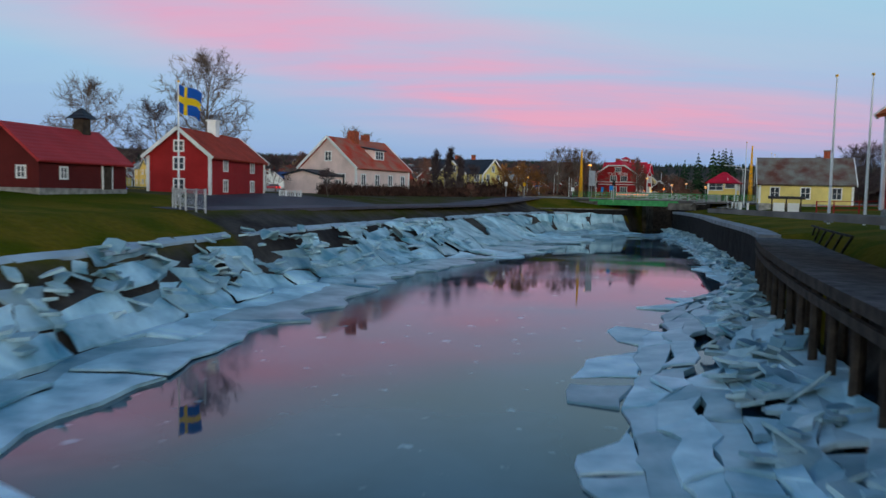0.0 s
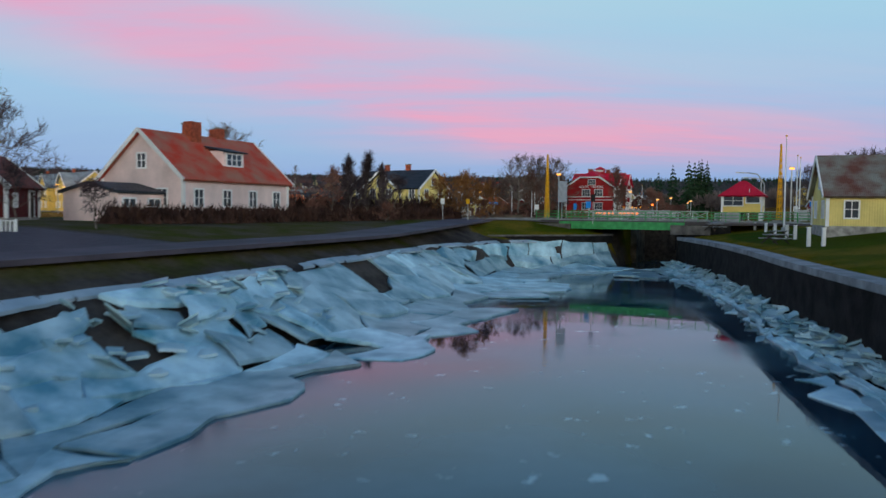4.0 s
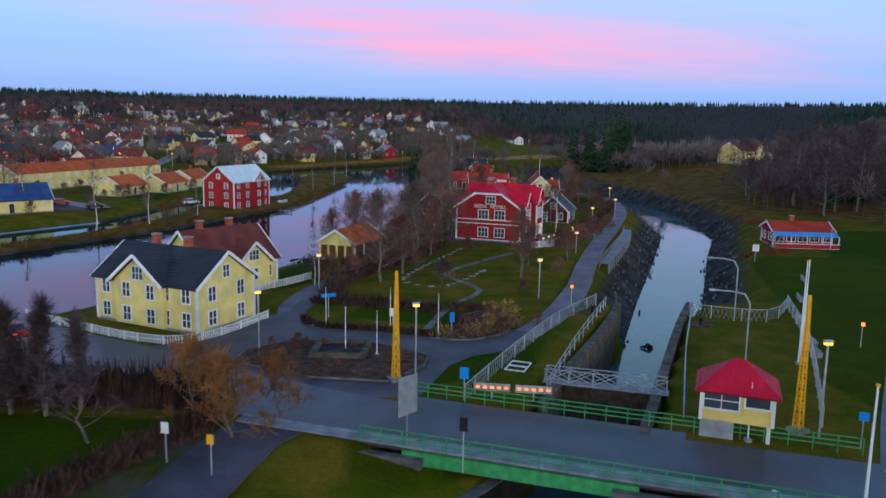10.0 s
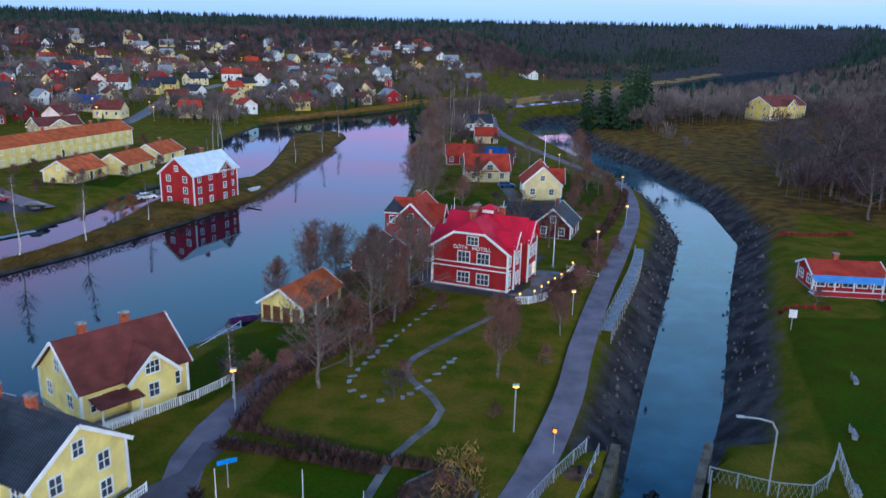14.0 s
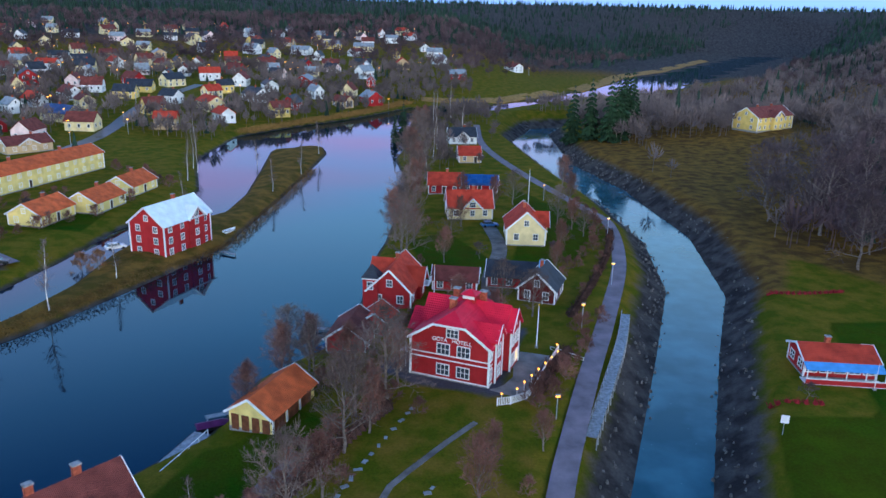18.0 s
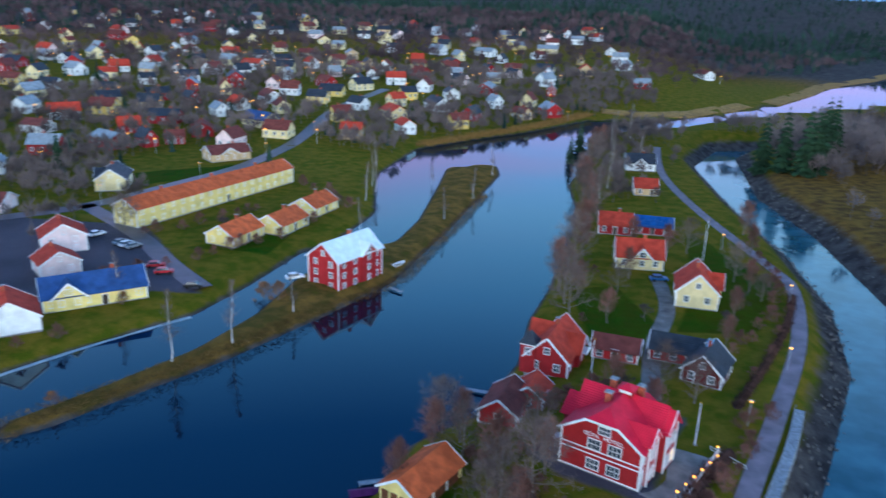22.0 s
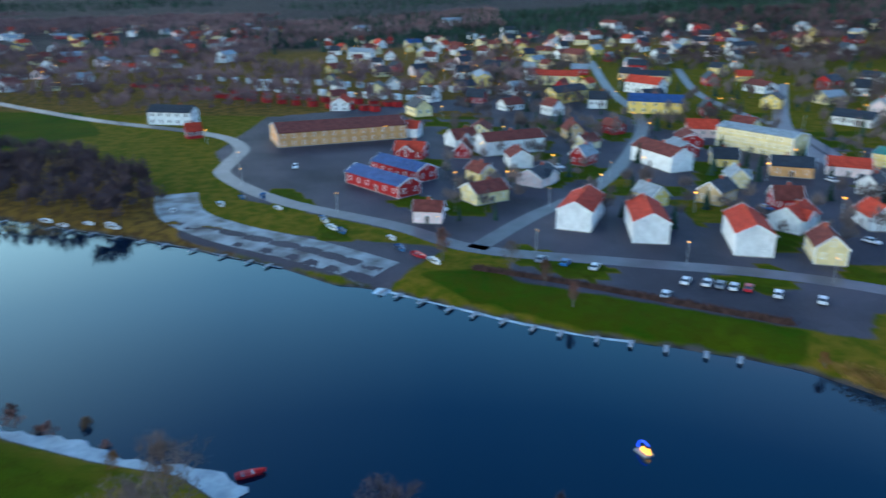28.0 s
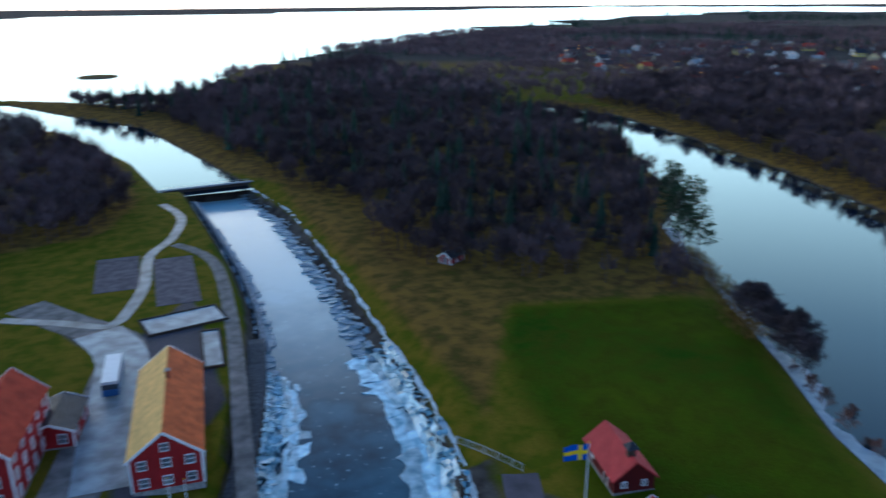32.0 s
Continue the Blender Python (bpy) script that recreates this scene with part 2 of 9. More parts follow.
birch = mat("birch_bark", (0.50, 0.48, 0.46), 0.8, 0.5, 4.0, 0.2)
needles = mat("spruce_needles", (0.022, 0.045, 0.02), 0.9, 0.5, 0.3, 0.0, rnd=0.2)
asphalt = mat("wet_asphalt", (0.062, 0.055, 0.072), 0.42, 0.3, 0.25, 0.2, spec=0.5)
lane_gravel = mat("pale_lane_gravel", (0.19, 0.150, 0.165), 0.8, 0.25, 0.35, 0.3, spec=0.2)
old_planks = mat("old_dark_planks", (0.11, 0.105, 0.11), 0.85, 0.35, 2.0, 0.3)
yard_tar = mat("gravelly_yard_asphalt", (0.092, 0.074, 0.084), 0.6, 0.3, 0.3, 0.3, spec=0.3)
damp_road = mat("damp_tarmac", (0.092, 0.076, 0.092), 0.7, 0.3, 0.25, 0.2, spec=0.15)
gravel = mat("gravel", (0.20, 0.17, 0.15), 0.95, 0.35, 0.4, 0.6)
lockstone = mat("mossy_lock_stone", (0.13, 0.105, 0.075), 0.9, 0.45, 1.1, 0.8)
concrete = mat("concrete", (0.26, 0.27, 0.285), 0.85, 0.3, 0.8, 0.4)
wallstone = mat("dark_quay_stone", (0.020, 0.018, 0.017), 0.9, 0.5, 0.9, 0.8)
darkwood = mat("dark_wood", (0.06, 0.045, 0.035), 0.85, 0.4, 2.0, 0.3)
greywood = mat("grey_wood", (0.30, 0.31, 0.33), 0.85, 0.3, 2.0, 0.3)
steel = mat("grey_steel", (0.45, 0.47, 0.50), 0.45, 0.15, 2.0, 0.0, metal=0.6)
greenpaint = mat("green_steel", (0.06, 0.30, 0.10), 0.5, 0.2, 2.0, 0.0)
yellowpaint = mat("yellow_steel", (0.80, 0.42, 0.02), 0.5, 0.15, 2.0, 0.0)
blackm = mat("black_paint", (0.02, 0.02, 0.022), 0.5, 0.2, 2.0, 0.0)
hedgem = mat("bare_hedge", (0.066, 0.036, 0.028), 0.95, 0.45, 0.8, 0.0, rnd=0.2)
leafy = mat("leafy_soil", (0.11, 0.058, 0.036), 0.95, 0.45, 1.2, 0.2)
soil = mat("dark_soil", (0.05, 0.042, 0.034), 0.95, 0.5, 0.6, 0.8)
rock = mat("bank_rock", (0.13, 0.12, 0.11), 0.9, 0.5, 1.0, 0.6)
reeds = mat("dry_reeds", (0.30, 0.17, 0.05), 0.95, 0.35, 0.5, 0.3)
glassm = mat("dark_window_glass", (0.05, 0.065, 0.085), 0.08, 0.2, 0.5, 0.0, spec=0.6)
warmglow = lamp_mat("lit_window", (1.0, 0.62, 0.22), 0.8)
lampglow = lamp_mat("sodium_lamp", (1.0, 0.36, 0.03), 3.0)


def ice_mat(name, col, rough, col2, scale=0.35):
    m = mat(name, col, rough, 0.2, scale, 0.35, col2=col2, spec=0.6, fine=6.0, rnd=0.38)
    return m


slab_ice = ice_mat("snowy_slab_ice", (0.56, 0.76, 0.82), 0.3, (0.09, 0.26, 0.34), 0.55)
slab_ice.node_tree.nodes["Principled BSDF"].inputs["Specular IOR Level"].default_value = 0.5
crust_ice = ice_mat("milky_crust_ice", (0.60, 0.78, 0.83), 0.4, (0.20, 0.42, 0.50), 0.6)
snow = ice_mat("ice_crust", (0.50, 0.60, 0.66), 0.6, (0.24, 0.32, 0.38), 0.25)
icy_beach = mat("icy_beach_gravel", (0.30, 0.34, 0.36), 0.6, 0.2, 0.16, 0.3, col2=(0.060, 0.050, 0.048), spec=0.3)
icy_gravel = ice_mat("icy_gravel", (0.27, 0.31, 0.33), 0.5, (0.11, 0.12, 0.13), 0.3)


def river_mat():
    """Deep teal water under a faintly rippled, blue-tinted mirror."""
    m = bpy.data.materials.new("river_water")
    m.use_nodes = True
    nt, ln = m.node_tree.nodes, m.node_tree.links
    nt.remove(nt["Principled BSDF"])
    g, n, n2, bp = nt.new("ShaderNodeNewGeometry"), nt.new("ShaderNodeTexNoise"), nt.new("ShaderNodeTexNoise"), nt.new("ShaderNodeBump")
    n.inputs["Scale"].default_value, n.inputs["Detail"].default_value = 0.45, 4
    n2.inputs["Scale"].default_value, n2.inputs["Detail"].default_value = 0.02, 3
    bp.inputs["Strength"].default_value, bp.inputs["Distance"].default_value = 0.03, 0.15
    for k in (n, n2):
        ln.new(g.outputs["Position"], k.inputs[0])
    ln.new(n.outputs[0], bp.inputs["Height"])
    deep, gloss, fr, mx, col = nt.new("ShaderNodeBsdfDiffuse"), nt.new("ShaderNodeBsdfGlossy"), nt.new("ShaderNodeFresnel"), nt.new("ShaderNodeMixShader"), nt.new("ShaderNodeMix")
    col.data_type = "RGBA"
    col.inputs[6].default_value, col.inputs[7].default_value = (0.0003, 0.004, 0.016, 1), (0.0007, 0.009, 0.024, 1)
    ln.new(n2.outputs[0], col.inputs[0])
    ln.new(col.outputs[2], deep.inputs["Color"])
    gloss.inputs["Color"].default_value, gloss.inputs["Roughness"].default_value = (0.60, 0.85, 1.0, 1), 0.03
    fr.inputs["IOR"].default_value = 1.42
    ln.new(bp.outputs[0], gloss.inputs["Normal"])
    ln.new(bp.outputs[0], fr.inputs["Normal"])
    ln.new(fr.outputs[0], mx.inputs[0])
    ln.new(deep.outputs[0], mx.inputs[1])
    ln.new(gloss.outputs[0], mx.inputs[2])
    ln.new(mx.outputs[0], nt["Material Output"].inputs["Surface"])
    return m


river_water = river_mat()


def canal_ice_mat(name="wet_canal_ice", spots=0.655, deep=(0.008, 0.034, 0.056, 1), milky=(0.045, 0.125, 0.17, 1)):
    """Smooth wet ice: a mirror with milky patches, bubbles, frost and a painted far sheen."""
    m = bpy.data.materials.new(name)
    m.use_nodes = True
    nt, ln = m.node_tree.nodes, m.node_tree.links
    b = nt["Principled BSDF"]
    g = nt.new("ShaderNodeNewGeometry")
    big, small, vor = nt.new("ShaderNodeTexNoise"), nt.new("ShaderNodeTexNoise"), nt.new("ShaderNodeTexVoronoi")
    big.inputs["Scale"].default_value, big.inputs["Detail"].default_value = 0.12, 4
    small.inputs["Scale"].default_value, small.inputs["Detail"].default_value = 1.1, 5
    vor.inputs["Scale"].default_value = 0.9
    for n in (big, small, vor):
        ln.new(g.outputs["Position"], n.inputs[0])
    r1, r2, mx, mx2 = nt.new("ShaderNodeValToRGB"), nt.new("ShaderNodeValToRGB"), nt.new("ShaderNodeMix"), nt.new("ShaderNodeMix")
    r1.color_ramp.elements[0].position, r1.color_ramp.elements[1].position = 0.40, 0.66
    r2.color_ramp.elements[0].position, r2.color_ramp.elements[1].position = spots, spots + 0.07
    ln.new(big.outputs[0], r1.inputs[0])
    ln.new(small.outputs[0], r2.inputs[0])
    mx.data_type = mx2.data_type = "RGBA"
    mx.inputs[6].default_value, mx.inputs[7].default_value = deep, milky
    mx2.inputs[7].default_value = (0.36, 0.52, 0.56, 1)
    ln.new(r1.outputs[0], mx.inputs[0])
    ln.new(mx.outputs[2], mx2.inputs[6])
    ln.new(r2.outputs[0], mx2.inputs[0])
    # whitish ice farther down, sky's reflection painted into its colour, breaking into clear ice
    spl, add, far_sheen, mx3 = nt.new("ShaderNodeSeparateXYZ"), nt.new("ShaderNodeMath"), nt.new("ShaderNodeMapRange"), nt.new("ShaderNodeMix")
    ln.new(g.outputs["Position"], spl.inputs[0])
    add.operation = "MULTIPLY_ADD"
    ln.new(big.outputs[0], add.inputs[0])
    add.inputs[1].default_value = 60.0
    ln.new(spl.outputs[1], add.inputs[2])
    far_sheen.inputs[1].default_value, far_sheen.inputs[2].default_value, far_sheen.inputs[3].default_value, far_sheen.inputs[4].default_value = 72.0, 10.0, 0.0, 0.8
    ln.new(add.outputs[0], far_sheen.inputs[0])
    mx3.data_type = "RGBA"
    ln.new(far_sheen.outputs[0], mx3.inputs[0])
    ln.new(mx2.outputs[2], mx3.inputs[6])
    mx3.inputs[7].default_value = (0.52, 0.68, 0.72, 1)
    ln.new(mx3.outputs[2], b.inputs["Base Color"])
    rr, ra = nt.new("ShaderNodeMapRange"), nt.new("ShaderNodeMath")
    rr.inputs[3].default_value, rr.inputs[4].default_value = 0.02, 0.13
    ln.new(r1.outputs[0], rr.inputs[0])
    ra.operation = "MULTIPLY_ADD"
    ln.new(far_sheen.outputs[0], ra.inputs[0])
    ra.inputs[1].default_value = 0.1
    ln.new(rr.outputs[0], ra.inputs[2])
    ln.new(ra.outputs[0], b.inputs["Roughness"])
    b.inputs["IOR"].default_value = 1.36
    bp = nt.new("ShaderNodeBump")
    bp.inputs["Strength"].default_value, bp.inputs["Distance"].default_value = 0.02, 0.1
    ln.new(small.outputs[0], bp.inputs["Height"])
    ln.new(bp.outputs[0], b.inputs["Normal"])
    return m


canal_ice = canal_ice_mat()
upper_ice = canal_ice_mat("thin_upper_ice", 0.72, (0.03, 0.085, 0.105, 1), (0.07, 0.16, 0.19, 1))


def ground_mat():
    """Winter turf, brighter lawns, leaf litter and bare soil by zone."""
    m = bpy.data.materials.new("winter_ground")
    m.use_nodes = True
    nt, ln = m.node_tree.nodes, m.node_tree.links
    b = nt["Principled BSDF"]
    b.inputs["Roughness"].default_value, b.inputs["Specular IOR Level"].default_value = 0.95, 0.02
    g, at, sp = nt.new("ShaderNodeNewGeometry"), nt.new("ShaderNodeAttribute"), nt.new("ShaderNodeSeparateXYZ")
    at.attribute_name = "zone"
    ln.new(at.outputs["Color"], sp.inputs[0])
    n = []
    for s, d in ((0.035, 5), (0.3, 5), (3.0, 4)):
        k = nt.new("ShaderNodeTexNoise")
        k.inputs["Scale"].default_value, k.inputs["Detail"].default_value = s, d
        ln.new(g.outputs["Position"], k.inputs[0])
        n.append(k.outputs[0])

    def mix(fac, a, c):
        x = nt.new("ShaderNodeMix")
        x.data_type = "RGBA"
        for i, v in ((0, fac), (6, a), (7, c)):
            if isinstance(v, tuple):
                x.inputs[i].default_value = (*v, 1)
            else:
                ln.new(v, x.inputs[i])
        return x.outputs[2]

    def sharp(v, lo, hi):
        r = nt.new("ShaderNodeMapRange")
        r.inputs[1].default_value, r.inputs[2].default_value = lo, hi
        ln.new(v, r.inputs[0])
        return r.outputs[0]

    def edged(v):
        a = nt.new("ShaderNodeMath")
        a.operation = "MULTIPLY_ADD"
        ln.new(n[1], a.inputs[0])
        a.inputs[1].default_value = 0.5
        ln.new(v, a.inputs[2])
        return sharp(a.outputs[0], 0.62, 0.88)

    turf = mix(sharp(n[1], 0.38, 0.62), (0.078, 0.084, 0.005), (0.160, 0.112, 0.012))
    lawn = mix(sharp(n[1], 0.3, 0.7), mix(sharp(n[0], 0.35, 0.65), (0.014, 0.060, 0.002), (0.068, 0.088, 0.003)), (0.050, 0.057, 0.003))
    litter = mix(sharp(n[1], 0.38, 0.62), (0.092, 0.050, 0.017), (0.200, 0.110, 0.022))
    mud = mix(sharp(n[1], 0.38, 0.62), (0.034, 0.029, 0.028), (0.088, 0.076, 0.068))
    c = mix(edged(sp.outputs[0]), turf, lawn)
    c = mix(edged(sp.outputs[1]), c, litter)
    c = mix(edged(sp.outputs[2]), c, mud)
    tar = mix(sharp(n[0], 0.35, 0.65), (0.045, 0.041, 0.050), (0.090, 0.080, 0.095))
    hard = edged(at.outputs["Alpha"])
    c = mix(hard, c, tar)
    rg = nt.new("ShaderNodeMapRange")
    rg.inputs[3].default_value, rg.inputs[4].default_value = 0.95, 0.5
    ln.new(hard, rg.inputs[0])
    ln.new(rg.outputs[0], b.inputs["Roughness"])
    hs = nt.new("ShaderNodeHueSaturation")
    ln.new(c, hs.inputs["Color"])
    ln.new(sharp(n[2], -0.5, 1.2), hs.inputs["Value"])
    v = nt.new("ShaderNodeMath")
    v.operation = "MULTIPLY_ADD"
    ln.new(n[2], v.inputs[0])
    v.inputs[1].default_value, v.inputs[2].default_value = 0.8, 0.6
    ln.new(v.outputs[0], hs.inputs["Value"])
    ln.new(hs.outputs[0], b.inputs["Base Color"])
    bp = nt.new("ShaderNodeBump")
    bp.inputs["Strength"].default_value, bp.inputs["Distance"].default_value = 0.8, 0.12
    ln.new(n[2], bp.inputs["Height"])
    ln.new(bp.outputs[0], b.inputs["Normal"])
    return m


turf_ground = ground_mat()

# ---- mesh building ----


class Shape:
    """Vertices and faces gathered piece by piece, for one mesh."""

    def __init__(self):
        self.v, self.f = [], []

    def add(self, verts, faces):
        n = len(self.v)
        self.v += [tuple(p) for p in verts]
        self.f += [tuple(i + n for i in q) for q in faces]
        return self

    def box(self, x, y, z, sx, sy, sz, turn=0.0):
        """A box with its base centre at x, y, z."""
        c, s = math.cos(radians(turn)), math.sin(radians(turn))
        pts = []
        for dz in (0, sz):
            for dx, dy in ((-sx / 2, -sy / 2), (sx / 2, -sy / 2), (sx / 2, sy / 2), (-sx / 2, sy / 2)):
                pts.append((x + dx * c - dy * s, y + dx * s + dy * c, z + dz))
        return self.add(pts, [(3, 2, 1, 0), (4, 5, 6, 7), (0, 1, 5, 4), (1, 2, 6, 5), (2, 3, 7, 6), (3, 0, 4, 7)])

    def beam(self, a, b, w, h=None, n=4):
        """A bar from a to b, n-sided."""
        a, b = Vector(a), Vector(b)
        d = (b - a).normalized()
        side = d.cross(Vector((0, 0, 1)))
        side = side.normalized() if side.length > 1e-3 else Vector((1, 0, 0))
        upw = side.cross(d)
        h = w if h is None else h
        ring = [(math.cos(2 * math.pi * (k + 0.5) / n) * 0.7072 * w, math.sin(2 * math.pi * (k + 0.5) / n) * 0.7072 * h) for k in range(n)]
        pts = [a + side * p + upw * q for p, q in ring] + [b + side * p + upw * q for p, q in ring]
        return self.add(pts, [(k, (k + 1) % n, n + (k + 1) % n, n + k) for k in range(n)] + [tuple(range(n - 1, -1, -1)), tuple(range(n, 2 * n))])

    def tube(self, pts, radii, n=6):
        for (a, ra), (b, rb) in zip(zip(pts, radii), zip(pts[1:], radii[1:])):
            a, b = Vector(a), Vector(b)
            d = (b - a).normalized()
            side = d.cross(Vector((0.3, 0.1, 1))).normalized()
            upw = side.cross(d)
            ring = [(math.cos(2 * math.pi * k / n), math.sin(2 * math.pi * k / n)) for k in range(n)]
            self.add([a + (side * p + upw * q) * ra for p, q in ring] + [b + (side * p + upw * q) * rb for p, q in ring],
                     [(k, (k + 1) % n, n + (k + 1) % n, n + k) for k in range(n)])
        return self

    def slab(self, quad, thick):
        """A plate under four corners."""
        q = [Vector(p) for p in quad]
        nrm = (q[1] - q[0]).cross(q[2] - q[0]).normalized() * thick
        n = len(q)
        return self.add([p for p in q] + [p - nrm for p in q], [tuple(range(n)), tuple(range(2 * n - 1, n - 1, -1))] + [(k, n + k, n + (k + 1) % n, (k + 1) % n) for k in range(n)])

    def mesh(self, name, material):
        me = bpy.data.meshes.new(name)
        me.from_pydata(self.v, [], self.f)
        me.materials.append(material)
        me.update()
        return me


def part(name, shape, material, parent=None, label="", at=None):
    ob = new(name, shape if isinstance(shape, bpy.types.Mesh) else shape.mesh(name, material))
    if parent is not None:
        ob.parent = parent
    if at is not None:
        ob.matrix_basis = at
    return tagged(ob, label) if label else ob


def thing(name, m, label, category, group="", kind=""):
    ob = new(name)
    ob.empty_display_size = 0.5
    ob.matrix_basis = m
    return tagged(ob, label, category, group, kind)


def solid(name, shape, material, label, category, group="", kind=""):
    return tagged(new(name, shape.mesh(name, material)), label, category, group, kind)


# ---- the lie of the land ----


def ground_z(x, y):
    dx, dy = x - 40, y - 150
    d, az = np.hypot(dx, dy), np.degrees(np.arctan2(dx, dy))
    rise = np.interp(d, [0, 330, 600, 1000, 1800, 5000], [0, 0, 13, 40, 76, 76])
    vale = np.interp(az, [8, 15, 33, 42], [0, 1, 1, 0]) * np.interp(d, [330, 480, 1100, 1600], [0, 0.92, 0.92, 0])
    rise = rise * (1 - vale)
    w = np.interp(az, [-180, -100, -85, -60, 60, 95, 180], [0, 0, 0.25, 1, 1, 0.35, 0])
    road_x = np.interp(y, [50, 75, 96, 112, 128, 146, 164], [-13, -10, -2.5, 4, 10, 16.5, 23])
    dip = np.interp(y, [35, 70, 130, 160], [0, 1.2, 1.1, 0]) * np.exp(-((x - road_x) / 9.5) ** 2)
    return 2.2 - dip + rise * w + 4.4 * np.exp(-((x - 225) ** 2 + (y - 458) ** 2) / 2600) + 0.9 * np.exp(-((x - 58) ** 2 + (y - 248) ** 2) / 900) - 0.85 * np.exp(-(((x - 40) / 16) ** 2 + ((y - 108) / 42) ** 2))


RIVER_EAST = [(-150, -245), (-182, -200), (-184, -147), (-150, -80), (-128, -31), (-105, -12), (-93, 12), (-81, 40), (-68, 69), (-58, 88), (-53, 104), (-50, 118), (-44, 126), (-38, 140), (-30, 160),
              (-20, 180), (-12, 194), (-4, 205), (6, 218), (17, 231), (23.5, 238), (28, 253), (37, 263), (44, 283), (46, 303), (51, 323), (62, 388), (61, 430), (71, 473), (76, 530), (100, 560), (130, 580),
              (185, 640), (268, 698), (326, 747), (515, 1015), (900, 1500)]
RIVER_WEST = [(760, 1440), (370, 911), (300, 836), (212, 693), (130, 608), (82, 592), (48, 543), (19, 511), (-2, 484), (-10, 431), (-5, 400), (-1, 378), (-6, 350), (-13, 337), (-18, 313), (-24, 293), (-32, 283), (-43, 268),
              (-51, 254), (-56, 243), (-62, 237), (-70, 233), (-78, 226), (-85, 218), (-89, 209), (-92, 200), (-95, 190), (-99, 177), (-110, 155), (-119, 139), (-122, 127), (-132, 113), (-148, 79),
              (-161, 42), (-171, 15), (-191, -47), (-207, -115), (-218, -193), (-206, -240)]
SPIT = [(-35, 243.5), (-28, 249), (-22, 258), (-9.5, 275.6), (3, 298), (14, 320), (19, 345), (24, 370), (30, 405), (36, 442), (34, 458), (27, 456), (14.4, 447), (14, 410), (13, 374), (9.7, 351), (4, 345),
        (-4, 335), (-9, 318), (-11.3, 297), (-17, 279), (-26, 263.5), (-35, 250)]
LAKE = [(104, -412), (60, -380), (21, -344), (-20, -422), (-70, -567), (-225, -783), (-525, -1120), (-1003, -1523), (-1757, -2060), (-2398, -2140), (-3300, -1900), (-3700, -2900), (-2600, -3800), (350, -2900), (1800, -2800), (1800, -560), (300, -440)]
ISLETS = [[(75, -530), (30, -560), (-25, -566), (20, -584), (70, -556)], [(48, -388), (5, -398), (-25, -396), (8, -374), (40, -372)]]
OLD_REACH = [(-4, -110), (7, -169), (25, -262), (62, -325), (100, -395), (132, -405), (96, -318), (57, -251), (33, -169), (25, -110)]
CANAL_W = [(-1, -108), (-7, -75), (-7, -22), (-5, 20), (-4, 46), (-1, 70), (3.5, 84), (11, 104), (16.5, 121), (20.6, 134), (22.4, 142), (24.6, 148.2), (28.2, 151.6), (32.6, 153.2), (36.8, 155.0), (39.6, 157.6), (40, 158)]
CANAL_E = [(46, 155.5), (44, 139), (41, 124), (38.6, 114.5), (36.5, 105.5), (34.5, 96), (32.0, 85), (29.5, 77), (27.6, 67), (24.0, 55), (20.6, 42), (17.6, 30), (15.2, 18), (13.0, 0), (12.5, -26), (13.6, -58), (16, -108)]
UPPER_W = [(40, 158), (42.5, 164), (48, 174), (57, 189), (63.5, 200), (74.5, 223), (95, 264), (110, 295), (119, 330), (121, 370), (119, 420), (120, 493), (139, 535)]
UPPER_E = [(160, 540), (143, 517), (132, 441), (136, 392), (133, 335), (121, 291), (105.5, 263), (82, 218), (65, 190), (54.5, 171), (48.5, 160), (46, 155.5)]


def inside_dist(poly, x, y):
    """Signed distance to a polygon: negative inside."""
    p = np.array(poly, float)
    q = np.roll(p, -1, 0)
    best, odd = np.full(x.shape, 1e9), np.zeros(x.shape, bool)
    for (ax, ay), (bx, by) in zip(p, q):
        ex, ey = bx - ax, by - ay
        t = np.clip(((x - ax) * ex + (y - ay) * ey) / (ex * ex + ey * ey + 1e-9), 0, 1)
        best = np.minimum(best, np.hypot(x - ax - t * ex, y - ay - t * ey))
        if ay != by:
            odd ^= ((ay > y) != (by > y)) & (x < (bx - ax) * (y - ay) / (by - ay) + ax)
    return np.where(odd, -best, best)


def line_dist(line, x, y):
    best = np.full(np.shape(x), 1e9)
    for (ax, ay), (bx, by) in zip(line, line[1:]):
        ex, ey = bx - ax, by - ay
        t = np.clip(((x - ax) * ex + (y - ay) * ey) / (ex * ex + ey * ey), 0, 1)
        best = np.minimum(best, np.hypot(x - ax - t * ex, y - ay - t * ey))
    return best


def steps(spans):
    out = []
    for a, b, s in spans:
        out += list(np.arange(a, b, s))
    return np.array(out + [spans[-1][1]])


gx = steps([(-4600, -1200, 280), (-1200, -420, 40), (-420, -220, 6), (-220, -70, 4), (-70, -14, 2.5), (-14, 68, 1.4), (68, 150, 2.5), (150, 300, 8), (300, 1200, 45), (1200, 4600, 280)])
gy = steps([(-4600, -1200, 280), (-1200, -460, 40), (-460, -120, 10), (-120, 20, 3), (20, 200, 1.6), (200, 350, 2.5), (350, 620, 6), (620, 1300, 30), (1300, 4600, 280)])
GX, GY = np.meshgrid(gx, gy)
d_river = np.minimum(inside_dist(RIVER_EAST + RIVER_WEST, GX, GY), inside_dist(OLD_REACH, GX, GY))
d_river = np.minimum(np.maximum(d_river, -inside_dist(SPIT, GX, GY)), inside_dist(LAKE, GX, GY))
for isle in ISLETS:
    d_river = np.maximum(d_river, -inside_dist(isle, GX, GY))
